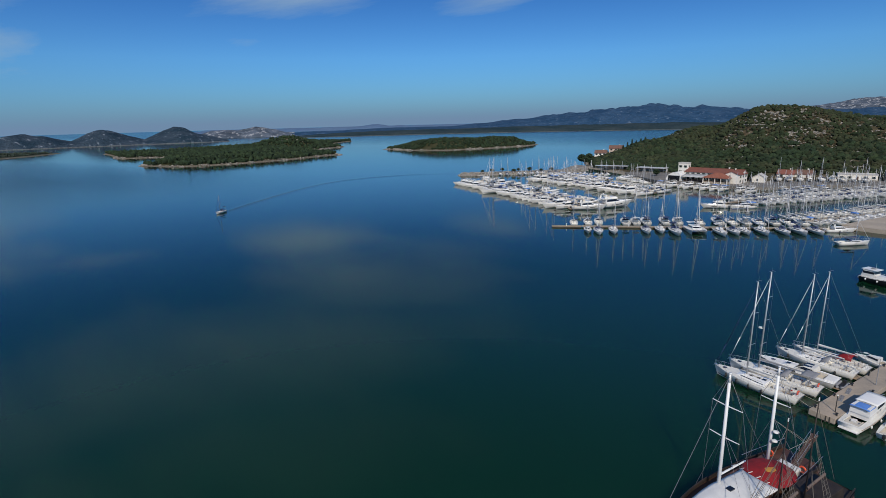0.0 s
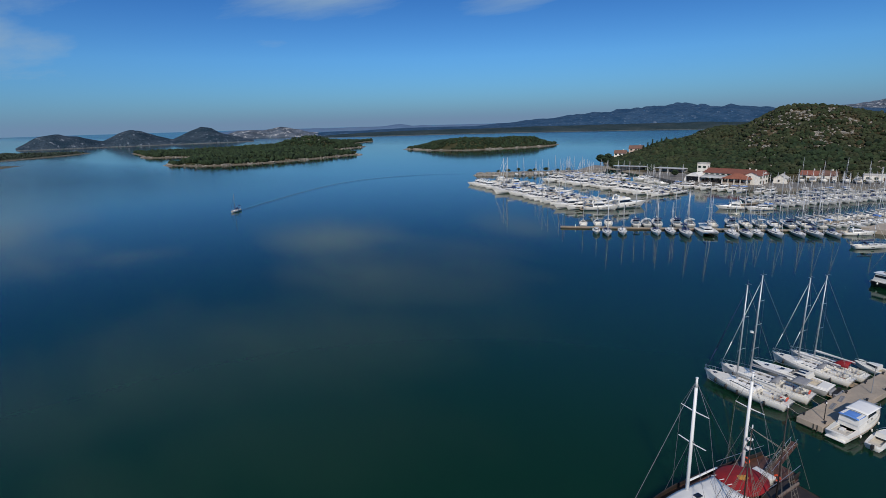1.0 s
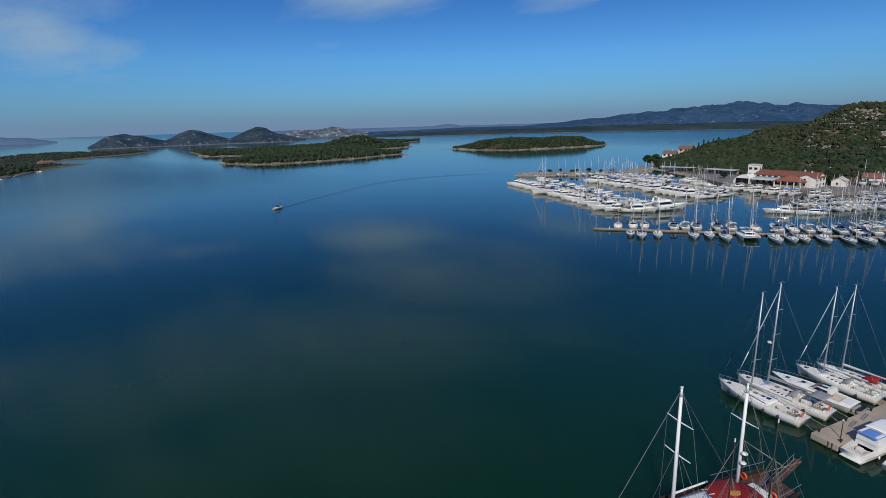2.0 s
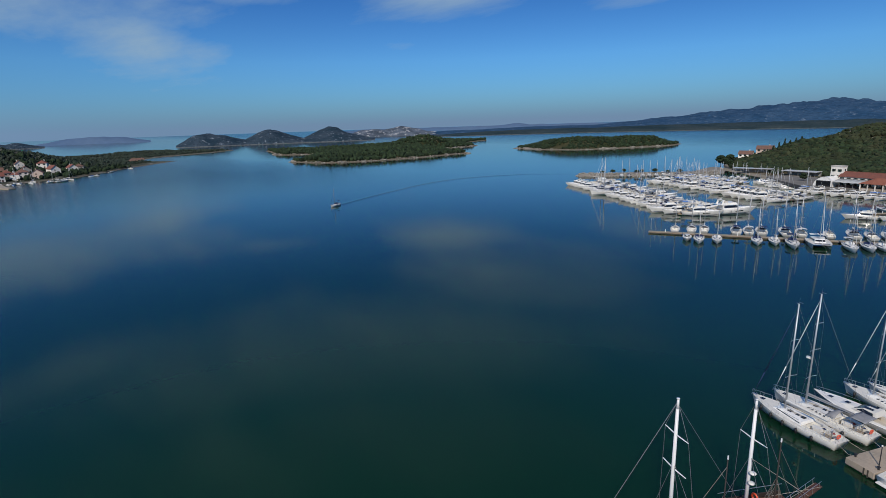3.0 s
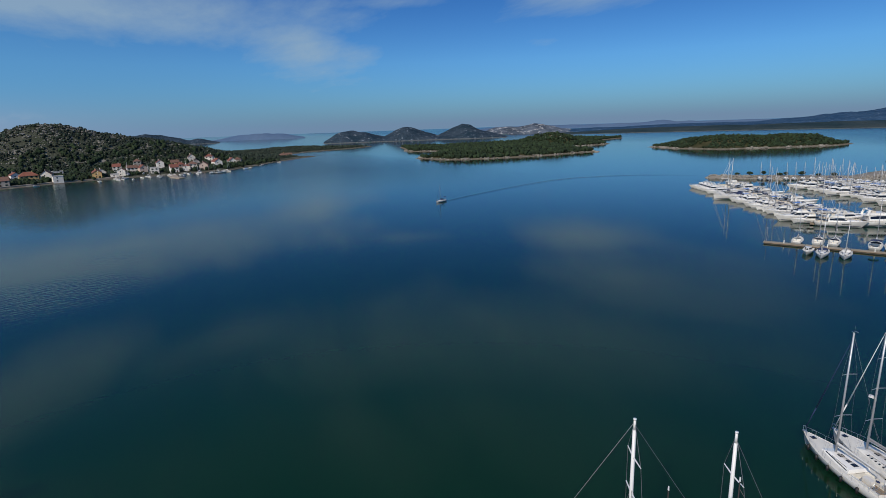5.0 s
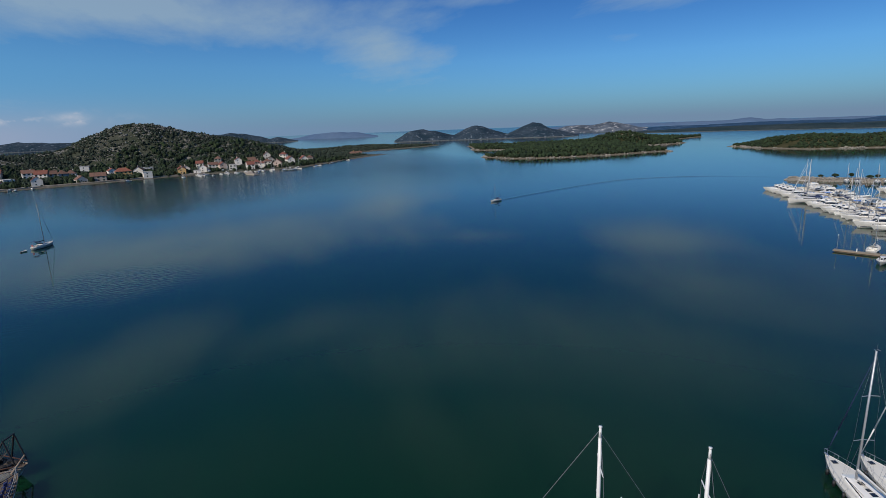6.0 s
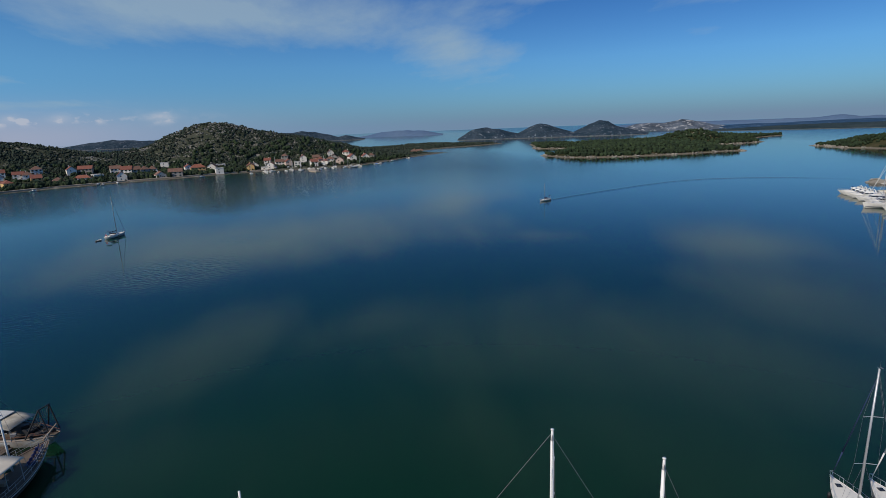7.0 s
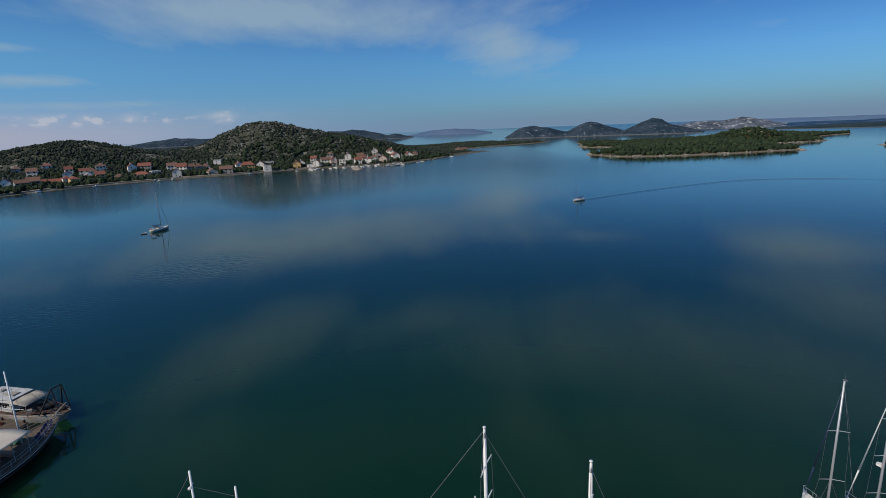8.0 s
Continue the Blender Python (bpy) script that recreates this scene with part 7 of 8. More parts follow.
pontoon(PE0, PE1, 2.2, "short inner pontoon with mixed boats")
row(PE0, PE1, 1, [M_MOTOR[1], M_SAIL[0], M_MOTOR[3], M_SAIL[2]], 4.6, 1.7)
row(PE0, PE1, -1, [M_DAY[0], M_DAY[2], M_DAY[1]], 3.6, 1.7)
row((-106, 404), (-78, 369), 1, [M_MOTOR[1], M_MOTOR[3], M_SAIL[2], M_DAY[0]], 4.8, 2.0)
row((-76, 368), (-20, 353), 1, [M_MOTOR[1], M_MOTOR[0], M_DAY[0], M_MOTOR[3]], 4.9, 2.0, 0.1)
row((-12, 360), (10, 375), 1, [M_SAIL[0], M_MOTOR[1], M_SAIL[2], M_MOTOR[3]], 4.3, 1.0)
row((-160, 415), (-118, 412), 1, [M_DAY[0], M_SAIL[2], M_DAY[2]], 4.4, 1.0, 0.1)
row((-206, 388), (-165, 420), 1, [M_SAIL[2], M_SAIL[0], M_DAY[0], M_SAIL[1]], 4.8, 4.0, 0.15)

# tall two-masted yacht at the head of the pier of motor yachts
tall = sail_yacht(19.5, "tall white sailing yacht at the pontoon corner", "", False, 21.2, 0.2, SAIL, SAIL, None, NAVY, rigs=2)
berth(tall, (-154.6, 291.5), -122, True)
tall2 = sail_yacht(15, "white sailing yacht with a tall mast", "", False, 20.4, 0.2, NAVY, SAIL, NAVY, NAVY)
berth(tall2, (-161, 297.5), -122, True)

# ---- quay, mole and boatyard ----


def slab(name, pts, z0, z1, material, label, category="quay"):
    bm = bmesh.new()
    lo, hi = [bm.verts.new((x_, y_, z0)) for x_, y_ in pts], [bm.verts.new((x_, y_, z1)) for x_, y_ in pts]
    bm.faces.new(hi)
    for i in range(len(pts)):
        j = (i + 1) % len(pts)
        bm.faces.new((lo[i], lo[j], hi[j], hi[i]))
    ob = part(name, bm, material, None)
    return tagged(ob, label, category, kind="structure")


slab("quay_north", [(-113, 422), (-110, 412), (-78, 373), (-52, 365), (-30, 359), (-14, 363), (10, 384), (56, 402), (120, 420), (110, 436), (-20, 426), (-60, 420), (-100, 432)], -2, 1.75, QUAY_GREY, "worn grey concrete quay in front of the clubhouse")
slab("quay_east", [(15, 253), (24, 249), (90, 225), (150, 300), (120, 420), (56, 402), (49, 330), (36, 290)], -2, 1.6, ASPHALT, "beige gravel boatyard hardstanding by the water")
mole = Land([(-232, 372), (-226, 366), (-196, 385), (-158, 415), (-150, 440), (-158, 470), (-174, 480), (-172, 462), (-170, 430), (-205, 402)], [(-190, 400, 0.3, 20, 20)], base=1.7, rough=0.3, seed=61, wobble=1.0, beach=3, flat=10)
mole.build("breakwater", 2.0, SHORE, "low stone breakwater closing the marina")
bx = np.random.RandomState(5)
n = 420
u = bx.uniform(0, 1, n)
px, py = np.interp(u, [0, 0.35, 0.8, 1], [-230, -197, -158, -152]) + bx.normal(0, 2.2, n), np.interp(u, [0, 0.35, 0.8, 1], [369, 386, 414, 440]) + bx.normal(0, 2.2, n)
clumps("breakwater_stones", px, py, mole.height(px, py) - 0.2, bx.uniform(0.4, 1.1, n), bx.uniform(0.3, 0.8, n), ROCK, "pale boulders along the breakwater", "boulders", 6, 1, 0.25)

# yachts laid up ashore, on blocks
for i in range(18):
    k_ = i % 9
    mdl = (M_SAIL[0], M_SAIL[2], M_MOTOR[1], M_SAIL[1], M_DAY[0])[R.randrange(5)]
    cx, cy = 62 + 5.2 * k_ * 0.6 + R.uniform(-1, 1) - 24 * (i // 13), 395 + (i // 13) * 16 + k_ * 0.9
    if cx < 30:
        cy += 14
    o = put(mdl, (cx, cy), 100 + R.uniform(-8, 8), 2.55)

for k_ in range(9):
    put((M_SAIL[0], M_MOTOR[1], M_SAIL[2], M_DAY[0])[k_ % 4], (-12 + 5.4 * k_, 397 + 1.3 * k_ + R.uniform(-1, 1)), 96 + R.uniform(-6, 6), 2.55)

# ---- buildings ----
WALL_W = mat("white_render", (0.82, 0.78, 0.70), 0.9, vary=0.08, scale=0.4, fine=5, bump=0.1, alt=(0.72, 0.67, 0.58), per_object=0.15)
WALL_Y = mat("yellow_render", (0.66, 0.43, 0.18), 0.9, vary=0.1, scale=0.4, fine=5, bump=0.1)
WALL_P = mat("pink_render", (0.58, 0.45, 0.37), 0.9, vary=0.1, scale=0.4, fine=5, bump=0.1)
WALL_G = mat("grey_stone_wall", (0.34, 0.32, 0.29), 0.95, vary=0.2, scale=0.5, fine=4, bump=0.3)
TILE_R = mat("red_roof_tiles", (0.22, 0.075, 0.05), 0.85, vary=0.3, scale=0.5, fine=3, bump=0.4, alt=(0.17, 0.065, 0.045), per_object=0.12)
TILE_O = mat("orange_roof_tiles", (0.28, 0.10, 0.06), 0.85, vary=0.25, scale=0.5, fine=3, bump=0.4, alt=(0.22, 0.075, 0.045))
TILE_B = mat("weathered_roof_tiles", (0.20, 0.10, 0.07), 0.9, vary=0.3, scale=0.5, fine=3, bump=0.4, alt=(0.13, 0.08, 0.06), per_object=0.12)
FLAT = mat("pale_flat_roof", (0.5, 0.48, 0.45), 0.9, vary=0.12, scale=0.2, fine=3)
SHUTTER = mat("green_shutter", (0.05, 0.09, 0.06), 0.7, vary=0.2)


def building(name, label, x_, y_, z_, yaw, w, d, floors, wall, roof, hip=False, rise=0.42, flat=False, group="houses of the town", chimney=True, windows=True, storey=2.8, category="house", back=True):
    """A house: front along +x of its own frame turned by yaw; w along the front, d deep."""
    ob = thing(name, label, category, group, pose(x_, y_, z_, 0, 0, yaw))
    h = floors * storey
    bm = bmesh.new()
    v = [bm.verts.new(p) for p in ((-w / 2, -d / 2, -3), (w / 2, -d / 2, -3), (w / 2, d / 2, -3), (-w / 2, d / 2, -3))]
    t = [bm.verts.new(p) for p in ((-w / 2, -d / 2, h), (w / 2, -d / 2, h), (w / 2, d / 2, h), (-w / 2, d / 2, h))]
    for i in range(4):
        bm.faces.new((v[i], v[(i + 1) % 4], t[(i + 1) % 4], t[i]))
    if not hip and not flat:
        top = rise * d / 2 * 1.3
        for s, (a, b) in ((-1, (3, 0)), (1, (1, 2))):
            bm.faces.new((t[a], t[b], bm.verts.new((s * w / 2, 0, h + top))))
    else:
        bm.faces.new(t)
    body = part("wall", bm, wall, ob)
    bm = bmesh.new()
    e = 0.45
    if flat:
        box(bm, (0, 0, h + 0.12), (w + 0.3, d + 0.3, 0.24))
        for s in (-1, 1):
            box(bm, (0, s * (d / 2 + 0.05), h + 0.4), (w + 0.3, 0.2, 0.4))
            box(bm, (s * (w / 2 + 0.05), 0, h + 0.4), (0.2, d - 0.3, 0.4))
    elif hip:
        r = rise * d / 2 * 1.3 + 0.1
        k = max(0.1, w / 2 - d / 2)
        rows = [[(-w / 2 - e, s * (d / 2 + e), h - 0.12), (w / 2 + e, s * (d / 2 + e), h - 0.12)] for s in (-1, 1)]
        a, b = bm.verts.new((-k, 0, h + r)), bm.verts.new((k, 0, h + r))
        c = [bm.verts.new(p) for p in (rows[0][0], rows[0][1], rows[1][1], rows[1][0])]
        bm.faces.new((c[0], c[1], b, a))
        bm.faces.new((c[1], c[2], b))
        bm.faces.new((c[2], c[3], a, b))
        bm.faces.new((c[3], c[0], a))
        bm.faces.new(c)
    else:
        r = rise * d / 2 * 1.3
        sheet(bm, [[(x2, -d / 2 - e, h - e * r / (d / 2)), (x2, 0, h + r + 0.1), (x2, d / 2 + e, h - e * r / (d / 2))] for x2 in (-w / 2 - e, 0, w / 2 + e)], 0.18)
        tube(bm, (-w / 2 - e, 0, h + r + 0.14), (w / 2 + e, 0, h + r + 0.14), 0.14, 0.14, 6)
    top_part = part("roof", bm, roof, ob)
    if chimney and not flat:
        bm = bmesh.new()
        box(bm, (w * 0.22, d * 0.14, h + rise * d / 2 * 1.1 + 0.5), (0.6, 0.6, 1.5))
        box(bm, (w * 0.22, d * 0.14, h + rise * d / 2 * 1.1 + 1.3), (0.8, 0.8, 0.12))
        part("chimney", bm, wall, top_part)
    if windows:
        cols = max(2, int(w / 3.4))
        for f in range(floors):
            for c in range(cols):
                xx = -w / 2 + w * (c + 0.5) / cols
                for s in ((-1, 1) if back else (-1,)):
                    if f == 0 and c == cols // 2 and s == -1:
                        bm = bmesh.new()
                        box(bm, (xx, s * (d / 2 + 0.03), 1.05), (1.1, 0.1, 2.1))
                        part("door", bm, WOOD, body)
                        continue
                    bm = bmesh.new()
                    zz = f * storey + 1.55
                    box(bm, (xx, s * (d / 2 + 0.02), zz), (0.95, 0.08, 1.25))
                    win = part("window", bm, GLASS, body)
                    if s == -1:
                        bm = bmesh.new()
                        for q in (-1, 1):
                            box(bm, (xx + q * 0.75, s * (d / 2 + 0.05), zz), (0.5, 0.07, 1.3))
                        box(bm, (xx, s * (d / 2 + 0.08), zz - 0.7), (1.2, 0.2, 0.1))
                        part("shutter", bm, SHUTTER, win)
            for s in (-1, 1):
                bm = bmesh.new()
                box(bm, (s * (w / 2 + 0.02), d * 0.1, f * storey + 1.55), (0.08, 0.95, 1.25))
                part("window", bm, GLASS, body)
    return ob


def face(x_, y_):
    """The yaw at which a front looks over the bay."""
    return math.degrees(math.atan2(30 - y_, 20 - x_)) + 90


# clubhouse by the quay
building("clubhouse", "long white clubhouse with a red tiled roof on the quay", -46.5, 386, 1.7, -14, 34, 11, 2, WALL_W, TILE_R, group="marina buildings", category="clubhouse", rise=0.3)
building("clubhouse_wing", "white gabled wing of the clubhouse", -34.5, 379.5, 1.7, 76, 13, 9, 2, WALL_W, TILE_R, group="marina buildings", category="clubhouse", rise=0.3)
building("clubhouse_tower", "white square tower beside the clubhouse", -66.0, 390.5, 1.7, -14, 6.2, 4.4, 3, WALL_W, FLAT, flat=True, group="marina buildings", category="tower", storey=3.45)
pav = thing("pavilion", "open terrace pavilion under an orange tiled roof", "pavilion")
pav.matrix_basis = pose(-43.5, 373.5, 1.75, 0, 0, -14)
bm = bmesh.new()
a = bm.verts.new((-1.5, 0, 6.4)), bm.verts.new((1.5, 0, 6.4))
c = [bm.verts.new(p) for p in ((-8, -5, 3.4), (8, -5, 3.4), (8, 5, 3.4), (-8, 5, 3.4))]
for f in ((c[0], c[1], a[1], a[0]), (c[1], c[2], a[1]), (c[2], c[3], a[0], a[1]), (c[3], c[0], a[0]), c):
    bm.faces.new(f)
part("roof", bm, TILE_O, pav)
for i in range(5):
    for s in (-1, 1):
        bm = bmesh.new()
        box(bm, (-7 + 3.5 * i, s * 4.4, 1.7), (0.4, 0.4, 3.4))
        part("column", bm, WALL_W, pav)
bm = bmesh.new()
box(bm, (0, 0, 0.5), (14, 8, 1.0))
part("terrace", bm, CONCRETE, pav)
vault = thing("vaulted_hall", "white hall with a sloping glazed vault", "hall")
vault.matrix_basis = pose(-69.0, 383, 1.7, 0, 0, -14)
bm = bmesh.new()
sheet(bm, [[(-5 + 10 * (1 - math.cos(a_)) / 2, y_, (4.2 + 2.4 * (1 - math.cos(a_)) / 2) * math.sin(a_) ** 0.8) for a_ in [math.pi * i / 12 for i in range(13)]] for y_ in (-5, 0, 5)], 0.2)
for y_ in (-4.9, 4.9):
    bm.faces.new([bm.verts.new((-5 + 10 * (1 - math.cos(a_)) / 2, y_, (4.1 + 2.4 * (1 - math.cos(a_)) / 2) * max(0, math.sin(a_)) ** 0.8)) for a_ in [math.pi * i / 12 for i in range(13)]])
part("vault", bm, GEL, vault)
bm = bmesh.new()
box(bm, (0.4, -5.06, 1.7), (7.6, 0.08, 3.2))
part("glazing", bm, GLASS, vault)


awn = thing("terrace_awning", "pale canvas awning over the clubhouse terrace", "awning", "", pose(-57.5, 378.5, 1.75, 0, 0, -14))
bm = bmesh.new()
sheet(bm, [[(x_, -4 + 8 * v_, 3.0 + 1.3 * v_ + 0.12 * math.sin(x_ * 1.6)) for v_ in (0, 0.5, 1)] for x_ in [-7 + i for i in range(15)]], 0.06)
part("canvas", bm, WORN, awn, smooth=True)
for i in range(5):
    bm = bmesh.new()
    tube(bm, (-6.8 + 3.4 * i, -3.9, 0), (-6.8 + 3.4 * i, -3.9, 3.0), 0.07, 0.07, 6)
    part("post", bm, GREY, awn)
# dark block added below the canvas for the shade on the terrace
bm = bmesh.new()
box(bm, (0, 1.5, 0.45), (12.5, 4.5, 0.9))
part("terrace_shade", bm, WOOD, awn)


def open_shed(x_, y_, yaw, w, d, h):
    """A thin pale roof on two rows of posts over a quay."""
    ob = thing("open_shed", "long open shed with a thin pale roof on posts", "shed", "open sheds on the quay", pose(x_, y_, 1.7, 0, 0, yaw))
    bm = bmesh.new()
    round_box(bm, (0, 0, h), (w, d, 0.3), 0.08)
    roof = part("roof", bm, GEL, ob)
    bm = bmesh.new()
    box(bm, (0, -d / 2 - 0.03, h - 0.1), (w, 0.05, 0.4))
    part("fascia", bm, GREY, roof)
    for i in range(int(w / 5) + 1):
        for q in (-1, 1):
            bm = bmesh.new()
            tube(bm, (-w / 2 + 0.6 + i * (w - 1.2) / int(w / 5), q * (d / 2 - 0.5), 0), (-w / 2 + 0.6 + i * (w - 1.2) / int(w / 5), q * (d / 2 - 0.5), h - 0.1), 0.12, 0.12, 6)
            part("post", bm, GREY, ob)
    bm = bmesh.new()
    box(bm, (0, d / 2 - 0.2, h / 2 - 0.2), (w - 0.8, 0.15, h - 0.4))
    part("back_wall", bm, WALL_G, ob)
    return ob


open_shed(-96, 432, -12, 22, 8, 3.1)
open_shed(-130, 444, 4, 26, 5, 2.6)
for i, (hx, hy, w_, nm) in enumerate(((-9, 417, 9, TILE_R), (0.5, 419, 9, TILE_B))):
    building("cottage", "low white cottage with a red tiled roof by the boatyard", hx, hy, 1.9, -6, w_, 8, 1, WALL_W, nm, group="cottages by the boatyard", storey=2.9)
building("workshop", "long white workshop with a pale roof", 28, 423, 1.8, 4, 20, 8, 1, WALL_W, FLAT, flat=True, group="marina buildings", category="workshop", storey=3.0)
building("storehouse", "grey storehouse with a pale roof at the boatyard", 52, 420, 1.8, 4, 20, 10, 2, WALL_G, FLAT, flat=True, group="marina buildings", category="storehouse")
building("gabled_shed", "small white gabled shed on the quay", -22, 389.5, 1.75, 86, 8, 7, 1, WALL_W, FLAT, group="marina buildings", category="shed", chimney=False, storey=3.2)
for hx, hy, w_, wl in ((-170, 541, 11, WALL_W), (-157, 548, 13, WALL_P)):
    zz = float(MARINA.height(np.array([hx * 1.0]), np.array([hy * 1.0]))[0])
    building("villa", "pink villa with a red tiled roof on the headland", hx, hy, zz, 10, w_, 9, 2, wl, TILE_B, group="villas on the headland")

# the town along its shore: place, width, storeys, and what it is made of
KINDS = {"w": (WALL_W, "white"), "y": (WALL_Y, "ochre yellow"), "p": (WALL_P, "pink"), "g": (WALL_G, "grey stone")}
ROOFS = {"r": (TILE_R, "red tiled roof"), "o": (TILE_O, "orange tiled roof"), "b": (TILE_B, "weathered brown roof"), "f": (FLAT, "pale flat roof")}


HOMES = []


def street(rows):
    for hx, hy, w_, fl, code in rows:
        hy += 12 * min(1.0, max(0.0, (90 - hy) / 100))
        HOMES.append((hx, hy))
        zz = float(TOWN.height(np.array([hx * 1.0]), np.array([hy * 1.0]))[0])
        wall, wn = KINDS[code[0]]
        roof, rn = ROOFS[code[1]]
        turn = 90 if code[2:] == "g" or R.random() < 0.55 else 0
        building("town_house", f"{wn} rendered house with a {rn}" if code[0] != "g" else f"grey stone house with a {rn}", hx, hy, zz, face(hx, hy) + turn + R.uniform(-14, 14), w_ * R.uniform(0.75, 1.0), R.uniform(7.5, 10.0), min(fl, 2), wall, roof,
                 hip=R.random() < 0.3, flat=code[1] == "f", rise=R.uniform(0.45, 0.62), back=False)


street([(-531, -306, 15, 2, "wb"), (-520, -286, 13, 2, "gb"), (-536, -284, 13, 2, "gb"), (-549, -276, 22, 1, "wo"), (-552, -262, 12, 2, "wrg"), (-541, -250, 15, 2, "yr"), (-619, -314, 13, 1, "wr"),
        (-606, -286, 10, 2, "wr"), (-602, -268, 13, 2, "wr"), (-598, -258, 11, 2, "wbg"), (-578, -242, 12, 2, "yr"), (-622, -260, 12, 2, "wb")])
street([(-631, -231, 14, 3, "wrg"), (-637, -219, 15, 2, "gr"), (-594, -207, 16, 1, "wo"), (-619, -202, 16, 1, "wf"), (-639, -190, 12, 3, "wb"), (-637, -178, 13, 3, "wr"), (-639, -169, 10, 3, "gb"),
        (-641, -161, 10, 3, "gb"), (-645, -154, 12, 3, "wb"), (-577, -165, 8, 2, "wrg"), (-596, -134, 14, 1, "wb"), (-684, -150, 11, 2, "wf")])
street([(-590, -117, 14, 2, "gb"), (-660, -119, 14, 2, "wr"), (-638, -104, 18, 3, "yo"), (-646, -90, 10, 2, "wb"), (-606, -76, 9, 3, "wf"), (-676, -86, 14, 1, "wf"), (-634, -46, 29, 2, "yr"), (-675, -30, 9, 2, "wr"),
        (-663, -15, 11, 2, "wb"), (-659, -4, 13, 3, "pr"), (-648, 9, 9, 2, "wf"), (-644, 31, 10, 2, "wr")])
street([(-668, 40, 9, 3, "pr"), (-668, 54, 9, 2, "wb"), (-657, 67, 8, 2, "pr"), (-690, 86, 20, 2, "wr"), (-703, 105, 16, 2, "wr"), (-836, 194, 10, 1, "yb"), (-852, 206, 11, 1, "pb"), (-586, -278, 10, 2, "wb"),
        (-575, -222, 11, 1, "gb"), (-613, -342, 12, 1, "gb"), (-594, -316, 11, 2, "wb"), (-700, 60, 10, 1, "gb")])

street([(-640, -24, 9, 2, "wr"), (-662, -44, 9, 1, "wbg"), (-690, -10, 10, 2, "gb"), (-682, 16, 10, 2, "wrg"), (-692, 34, 9, 1, "yb"), (-712, 56, 10, 2, "wb"), (-724, 80, 11, 2, "wr"), (-736, 116, 10, 1, "gb"),
        (-628, -30, 8, 1, "wf"), (-652, 46, 8, 2, "wrg")])

# gardens and shore trees between the houses
gx, gy, gz, gr = scatter(TOWN, 9000, (-760, -350, -450, 200), 71, 4.0, 30, -0.25, 130.0)
homes = np.array(HOMES, float)
free = np.array([np.hypot(homes[:, 0] - a_, homes[:, 1] - b_).min() > 8.5 for a_, b_ in zip(gx, gy)])
free &= gx < np.interp(gy, [-330, -255, -197, -102, -10, 98, 172], [-400, -466, -540, -586, -624, -648, -756])
gx, gy, gz = gx[free], gy[free], gz[free]
gs = gr.uniform(1.0, 2.5, len(gx))
clumps("town_gardens", gx, gy, gz, gs, gs * gr.uniform(0.8, 1.4, len(gx)), LEAF, "dark garden trees and bushes between the houses", "trees", 72, 2, 0.28)

# small craft along the town's shore
AFLOAT = []
T_DAY = M_DAY + [M_SAIL[2], M_SAIL[0], M_MOTOR[1]]
for i in range(48):
    v = R.uniform(0, 1)
    bx_, by_ = -606 - 30 * v + R.uniform(-2, 34), -25 + 120 * v + R.uniform(-8, 8)
    deep_ = -float(TOWN.inland(np.array([bx_ * 1.0]), np.array([by_ * 1.0]))[0])
    if 4 < deep_ < 34 and all(math.hypot(bx_ - a_, by_ - b_) > 5.2 for a_, b_ in AFLOAT):
        AFLOAT.append((bx_, by_))
        put(T_DAY[R.choice((0, 0, 1, 2, 3, 3, 4, 5))], (bx_, by_), R.choice((20, 200, 110)) + R.uniform(-15, 15))
# boats hauled out on the town's hard
for i in range(6):
    bx_, by_ = -629 - 2.0 * i + R.uniform(-3, 3), -20 + 14 * i
    zz = float(TOWN.height(np.array([bx_ * 1.0]), np.array([by_ * 1.0]))[0])
    put(T_DAY[R.choice((0, 2, 3, 3, 4))], (bx_, by_), R.uniform(-30, 30), zz + 0.9)
for bx_, by_ in ((-553, -166), (-549, -160), (-558, -150), (-519, -206), (-488, -240), (-585, -78), (-645, 112), (-652, 118), (-690, 138), (-735, 168)):
    put(M_DAY[R.randrange(3)], (bx_ + 5, by_), R.uniform(0, 360))
town_pier = slab("town_pier", [(-616, 30), (-575, 33), (-560, 40), (-562, 45), (-577, 40), (-617, 38)], -2, 0.9, CONCRETE, "low concrete pier of the town harbour", "pier")
slab("shore_road", [(-452, -262), (-498, -238), (-534, -199), (-564, -146), (-580, -103), (-604, -64), (-622, -10), (-627, -10), (-609, -66), (-585, -105), (-569, -148), (-538, -203), (-501, -243), (-454, -268)], -1, 1.75, CONCRETE, "pale shore road along the town's waterfront", "road")

# ---- single trees ----


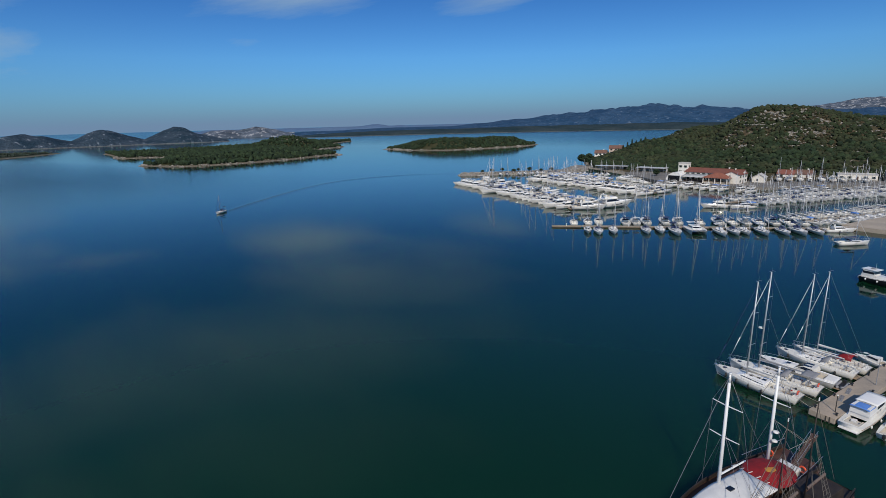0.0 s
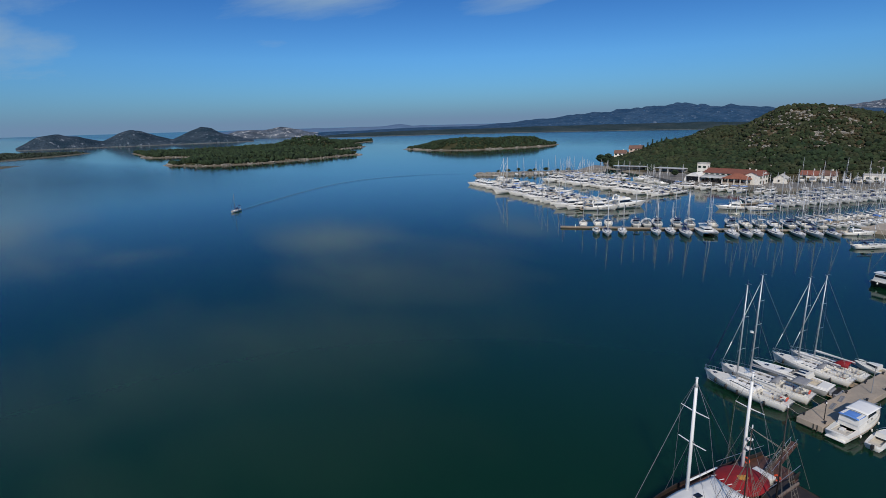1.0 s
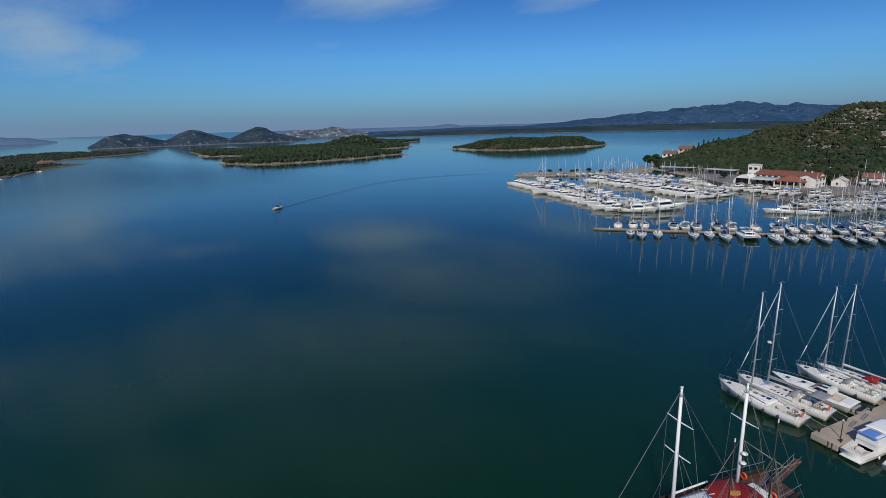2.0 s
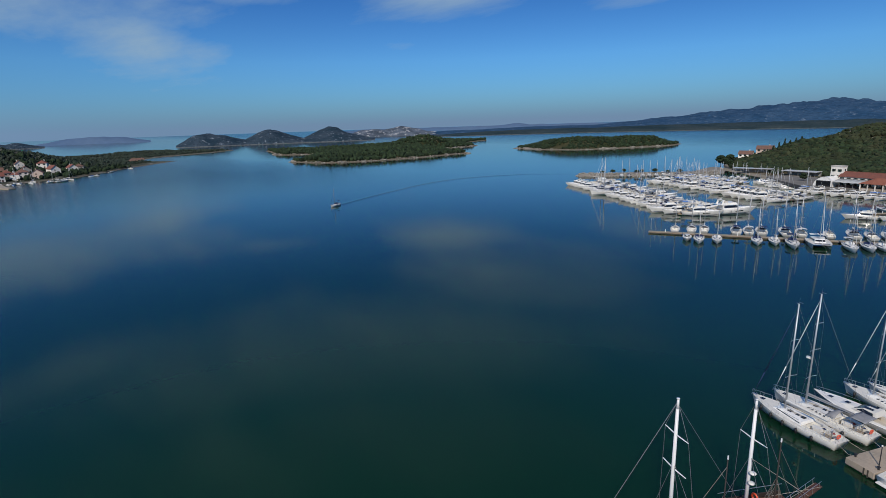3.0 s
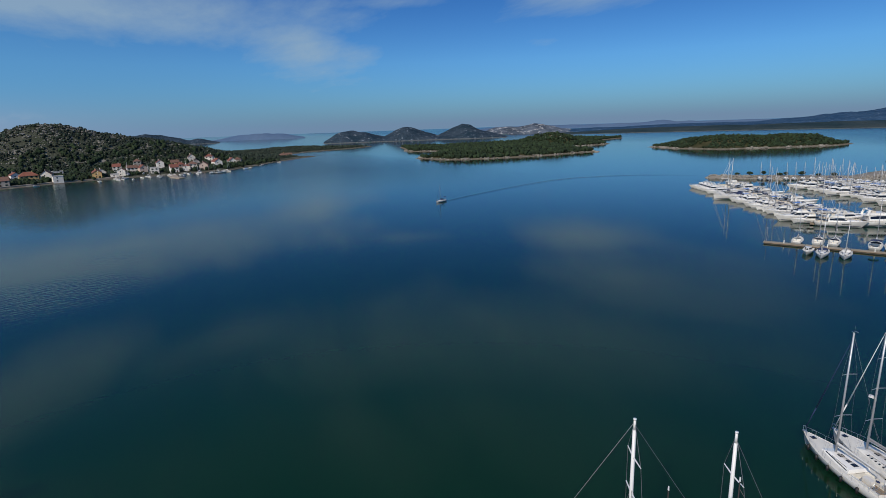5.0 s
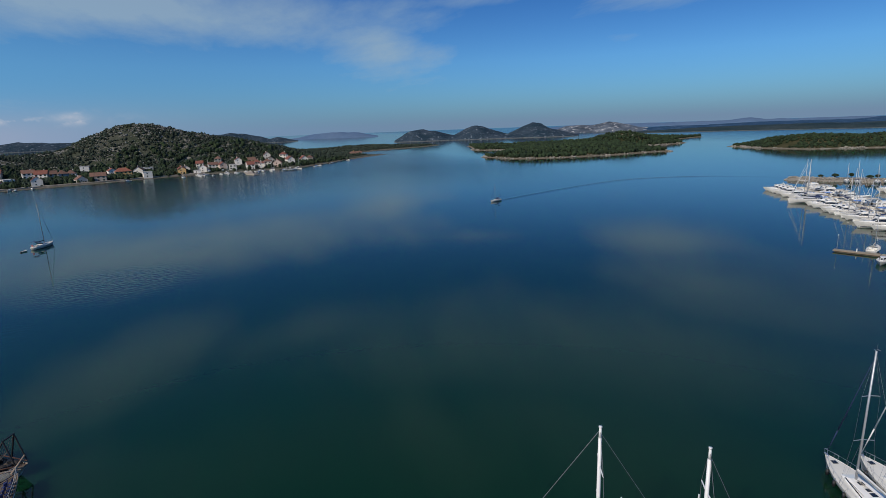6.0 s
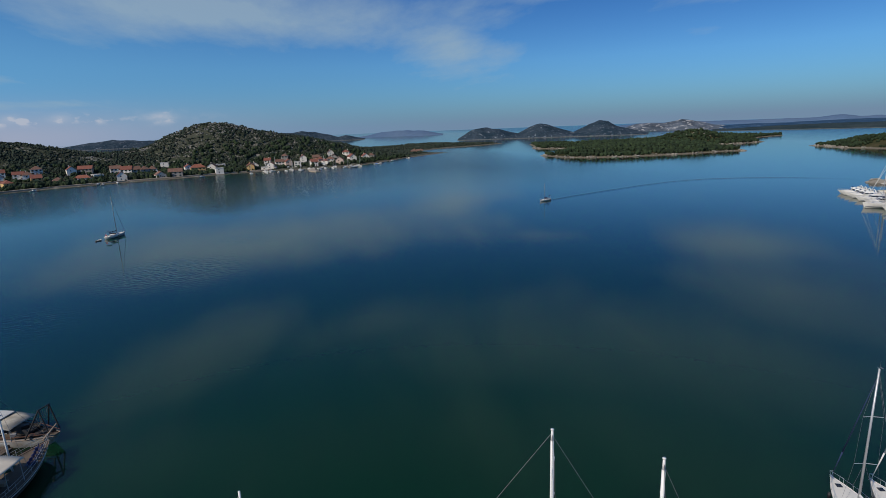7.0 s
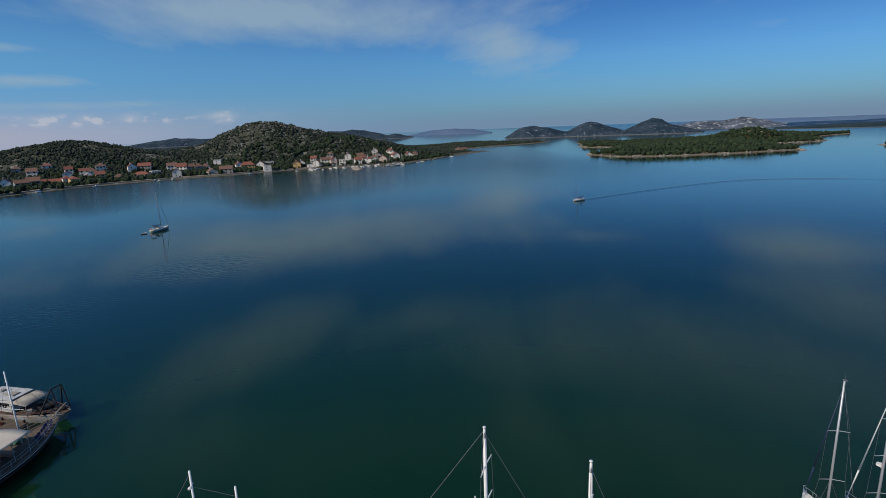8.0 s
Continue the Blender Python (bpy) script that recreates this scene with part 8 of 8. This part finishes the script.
def tree(name, label, x_, y_, z_, h, spread, seed, slim=False, group="trees by the marina"):
    """A trunk with limbs, and a crown of many small uneven clumps with gaps."""
    r = np.random.RandomState(seed)
    ob = thing(name, label, "tree", group, pose(x_, y_, z_))
    bm = bmesh.new()
    tube(bm, (0, 0, -0.4), (0.1, 0.05, h * 0.55), 0.05 * h * 0.6, 0.02 * h, 8)
    for i in range(0 if slim else 6):
        a = r.uniform(0, 6.283)
        tube(bm, (0.05, 0, h * (0.3 + 0.04 * i)), (spread * 0.6 * math.cos(a), spread * 0.6 * math.sin(a), h * r.uniform(0.55, 0.8)), 0.012 * h, 0.005 * h, 5)
    part("trunk", bm, WOOD, ob)
    v, f = ball(1)
    vs, fs = [], []
    n_ = 90 if slim else 150
    for i in range(n_):
        a, q = r.uniform(0, 6.283), r.uniform(0, 1) ** 0.5
        if slim:
            t_ = r.uniform(0.08, 1)
            rad = spread * (1 - t_) ** 0.6 * q
            c_ = (rad * math.cos(a), rad * math.sin(a), h * t_)
            sz = 0.32 * spread + 0.1
        else:
            t_ = r.uniform(-1, 1)
            rad = spread * math.sqrt(max(0.0, 1 - t_ * t_)) * q * r.uniform(0.75, 1.1)
            c_ = (rad * math.cos(a), rad * math.sin(a), h * 0.68 + t_ * h * 0.3)
            sz = spread * r.uniform(0.13, 0.24)
        k_ = v * (1 + 0.35 * r.uniform(-1, 1, (len(v), 1)))
        fs.append(f + len(vs) * len(v))
        vs.append(k_ * (sz, sz, sz * 0.75) + c_)
    mesh = bpy.data.meshes.new("crown")
    mesh.from_pydata(np.concatenate(vs).tolist(), [], np.concatenate(fs).tolist())
    link_mesh("crown", mesh, LEAF, ob)
    return ob


def ground_at(land, x_, y_):
    return float(land.height(np.array([x_ * 1.0]), np.array([y_ * 1.0]))[0])


for i, (tx, ty, th, sp_) in enumerate(((-174, 498, 9.5, 4.6), (-168, 490, 7.5, 3.6), (-160, 480, 6.5, 3.2), (-172, 512, 8, 4.0), (-28, 391, 6.0, 3.2), (-25.8, 396, 6.5, 3.0), (-86, 402, 5, 2.4), (-56, 398, 6, 2.6))):
    tree("pine_tree", "dark green pine tree by the marina shore", tx, ty, ground_at(MARINA, tx, ty), th, sp_, 100 + i)
for i in range(7):
    tx, ty = -152 + 3.6 * i, 538 + 2.0 * i
    tree("cypress_tree", "slim dark cypress tree beside the villas", tx, ty, ground_at(MARINA, tx, ty), 4.5 + (i * 5 % 4), 1.1, 120 + i, True, "cypresses on the headland")
for i, u in enumerate((0.12, 0.22, 0.33, 0.45, 0.5, 0.62, 0.74, 0.85)):
    tx, ty = -222 + 62 * u, 376 + 44 * u
    tree("tamarisk_tree", "small dark tree growing on the breakwater", tx, ty, ground_at(mole, tx, ty), 2.0 + 0.6 * (i % 3), 1.5 + 0.5 * (i % 2), 140 + i, False, "trees on the breakwater")

# ---- the wake behind the small yacht ----
track = [(-247, 167), (-260, 193), (-272, 220), (-284, 250), (-293, 280), (-295, 306), (-288, 332), (-275, 356), (-258, 374), (-238, 388)]
ts_ = np.linspace(0, 9, 180)
wx, wy = np.interp(ts_, range(10), [p[0] for p in track]), np.interp(ts_, range(10), [p[1] for p in track])
for _ in range(6):
    wx[1:-1], wy[1:-1] = (wx[:-2] + 2 * wx[1:-1] + wx[2:]) / 4, (wy[:-2] + 2 * wy[1:-1] + wy[2:]) / 4
tx_, ty_ = np.gradient(wx), np.gradient(wy)
ln_ = np.hypot(tx_, ty_)
rows = []
for i in range(180):
    nx_, ny_ = -ty_[i] / ln_[i], tx_[i] / ln_[i]
    half_ = 1.8 + 5.0 * (i / 179) ** 0.6
    fade = min(1, (179 - i) / 50) * min(1, i / 6 + 0.2)
    rows.append([(wx[i] + nx_ * half_ * c, wy[i] + ny_ * half_ * c, 0.012 + fade * 0.15 * (0.5 + 0.5 * math.cos(c * math.pi * 3)) * (1 - abs(c))) for c in np.linspace(-1, 1, 13)])
bm = bmesh.new()
sheet(bm, rows)
wake = part("wake", bm, WATER, None, smooth=True)
tagged(wake, "low ripples of a wake curving behind the small yacht", "wake", kind="structure")
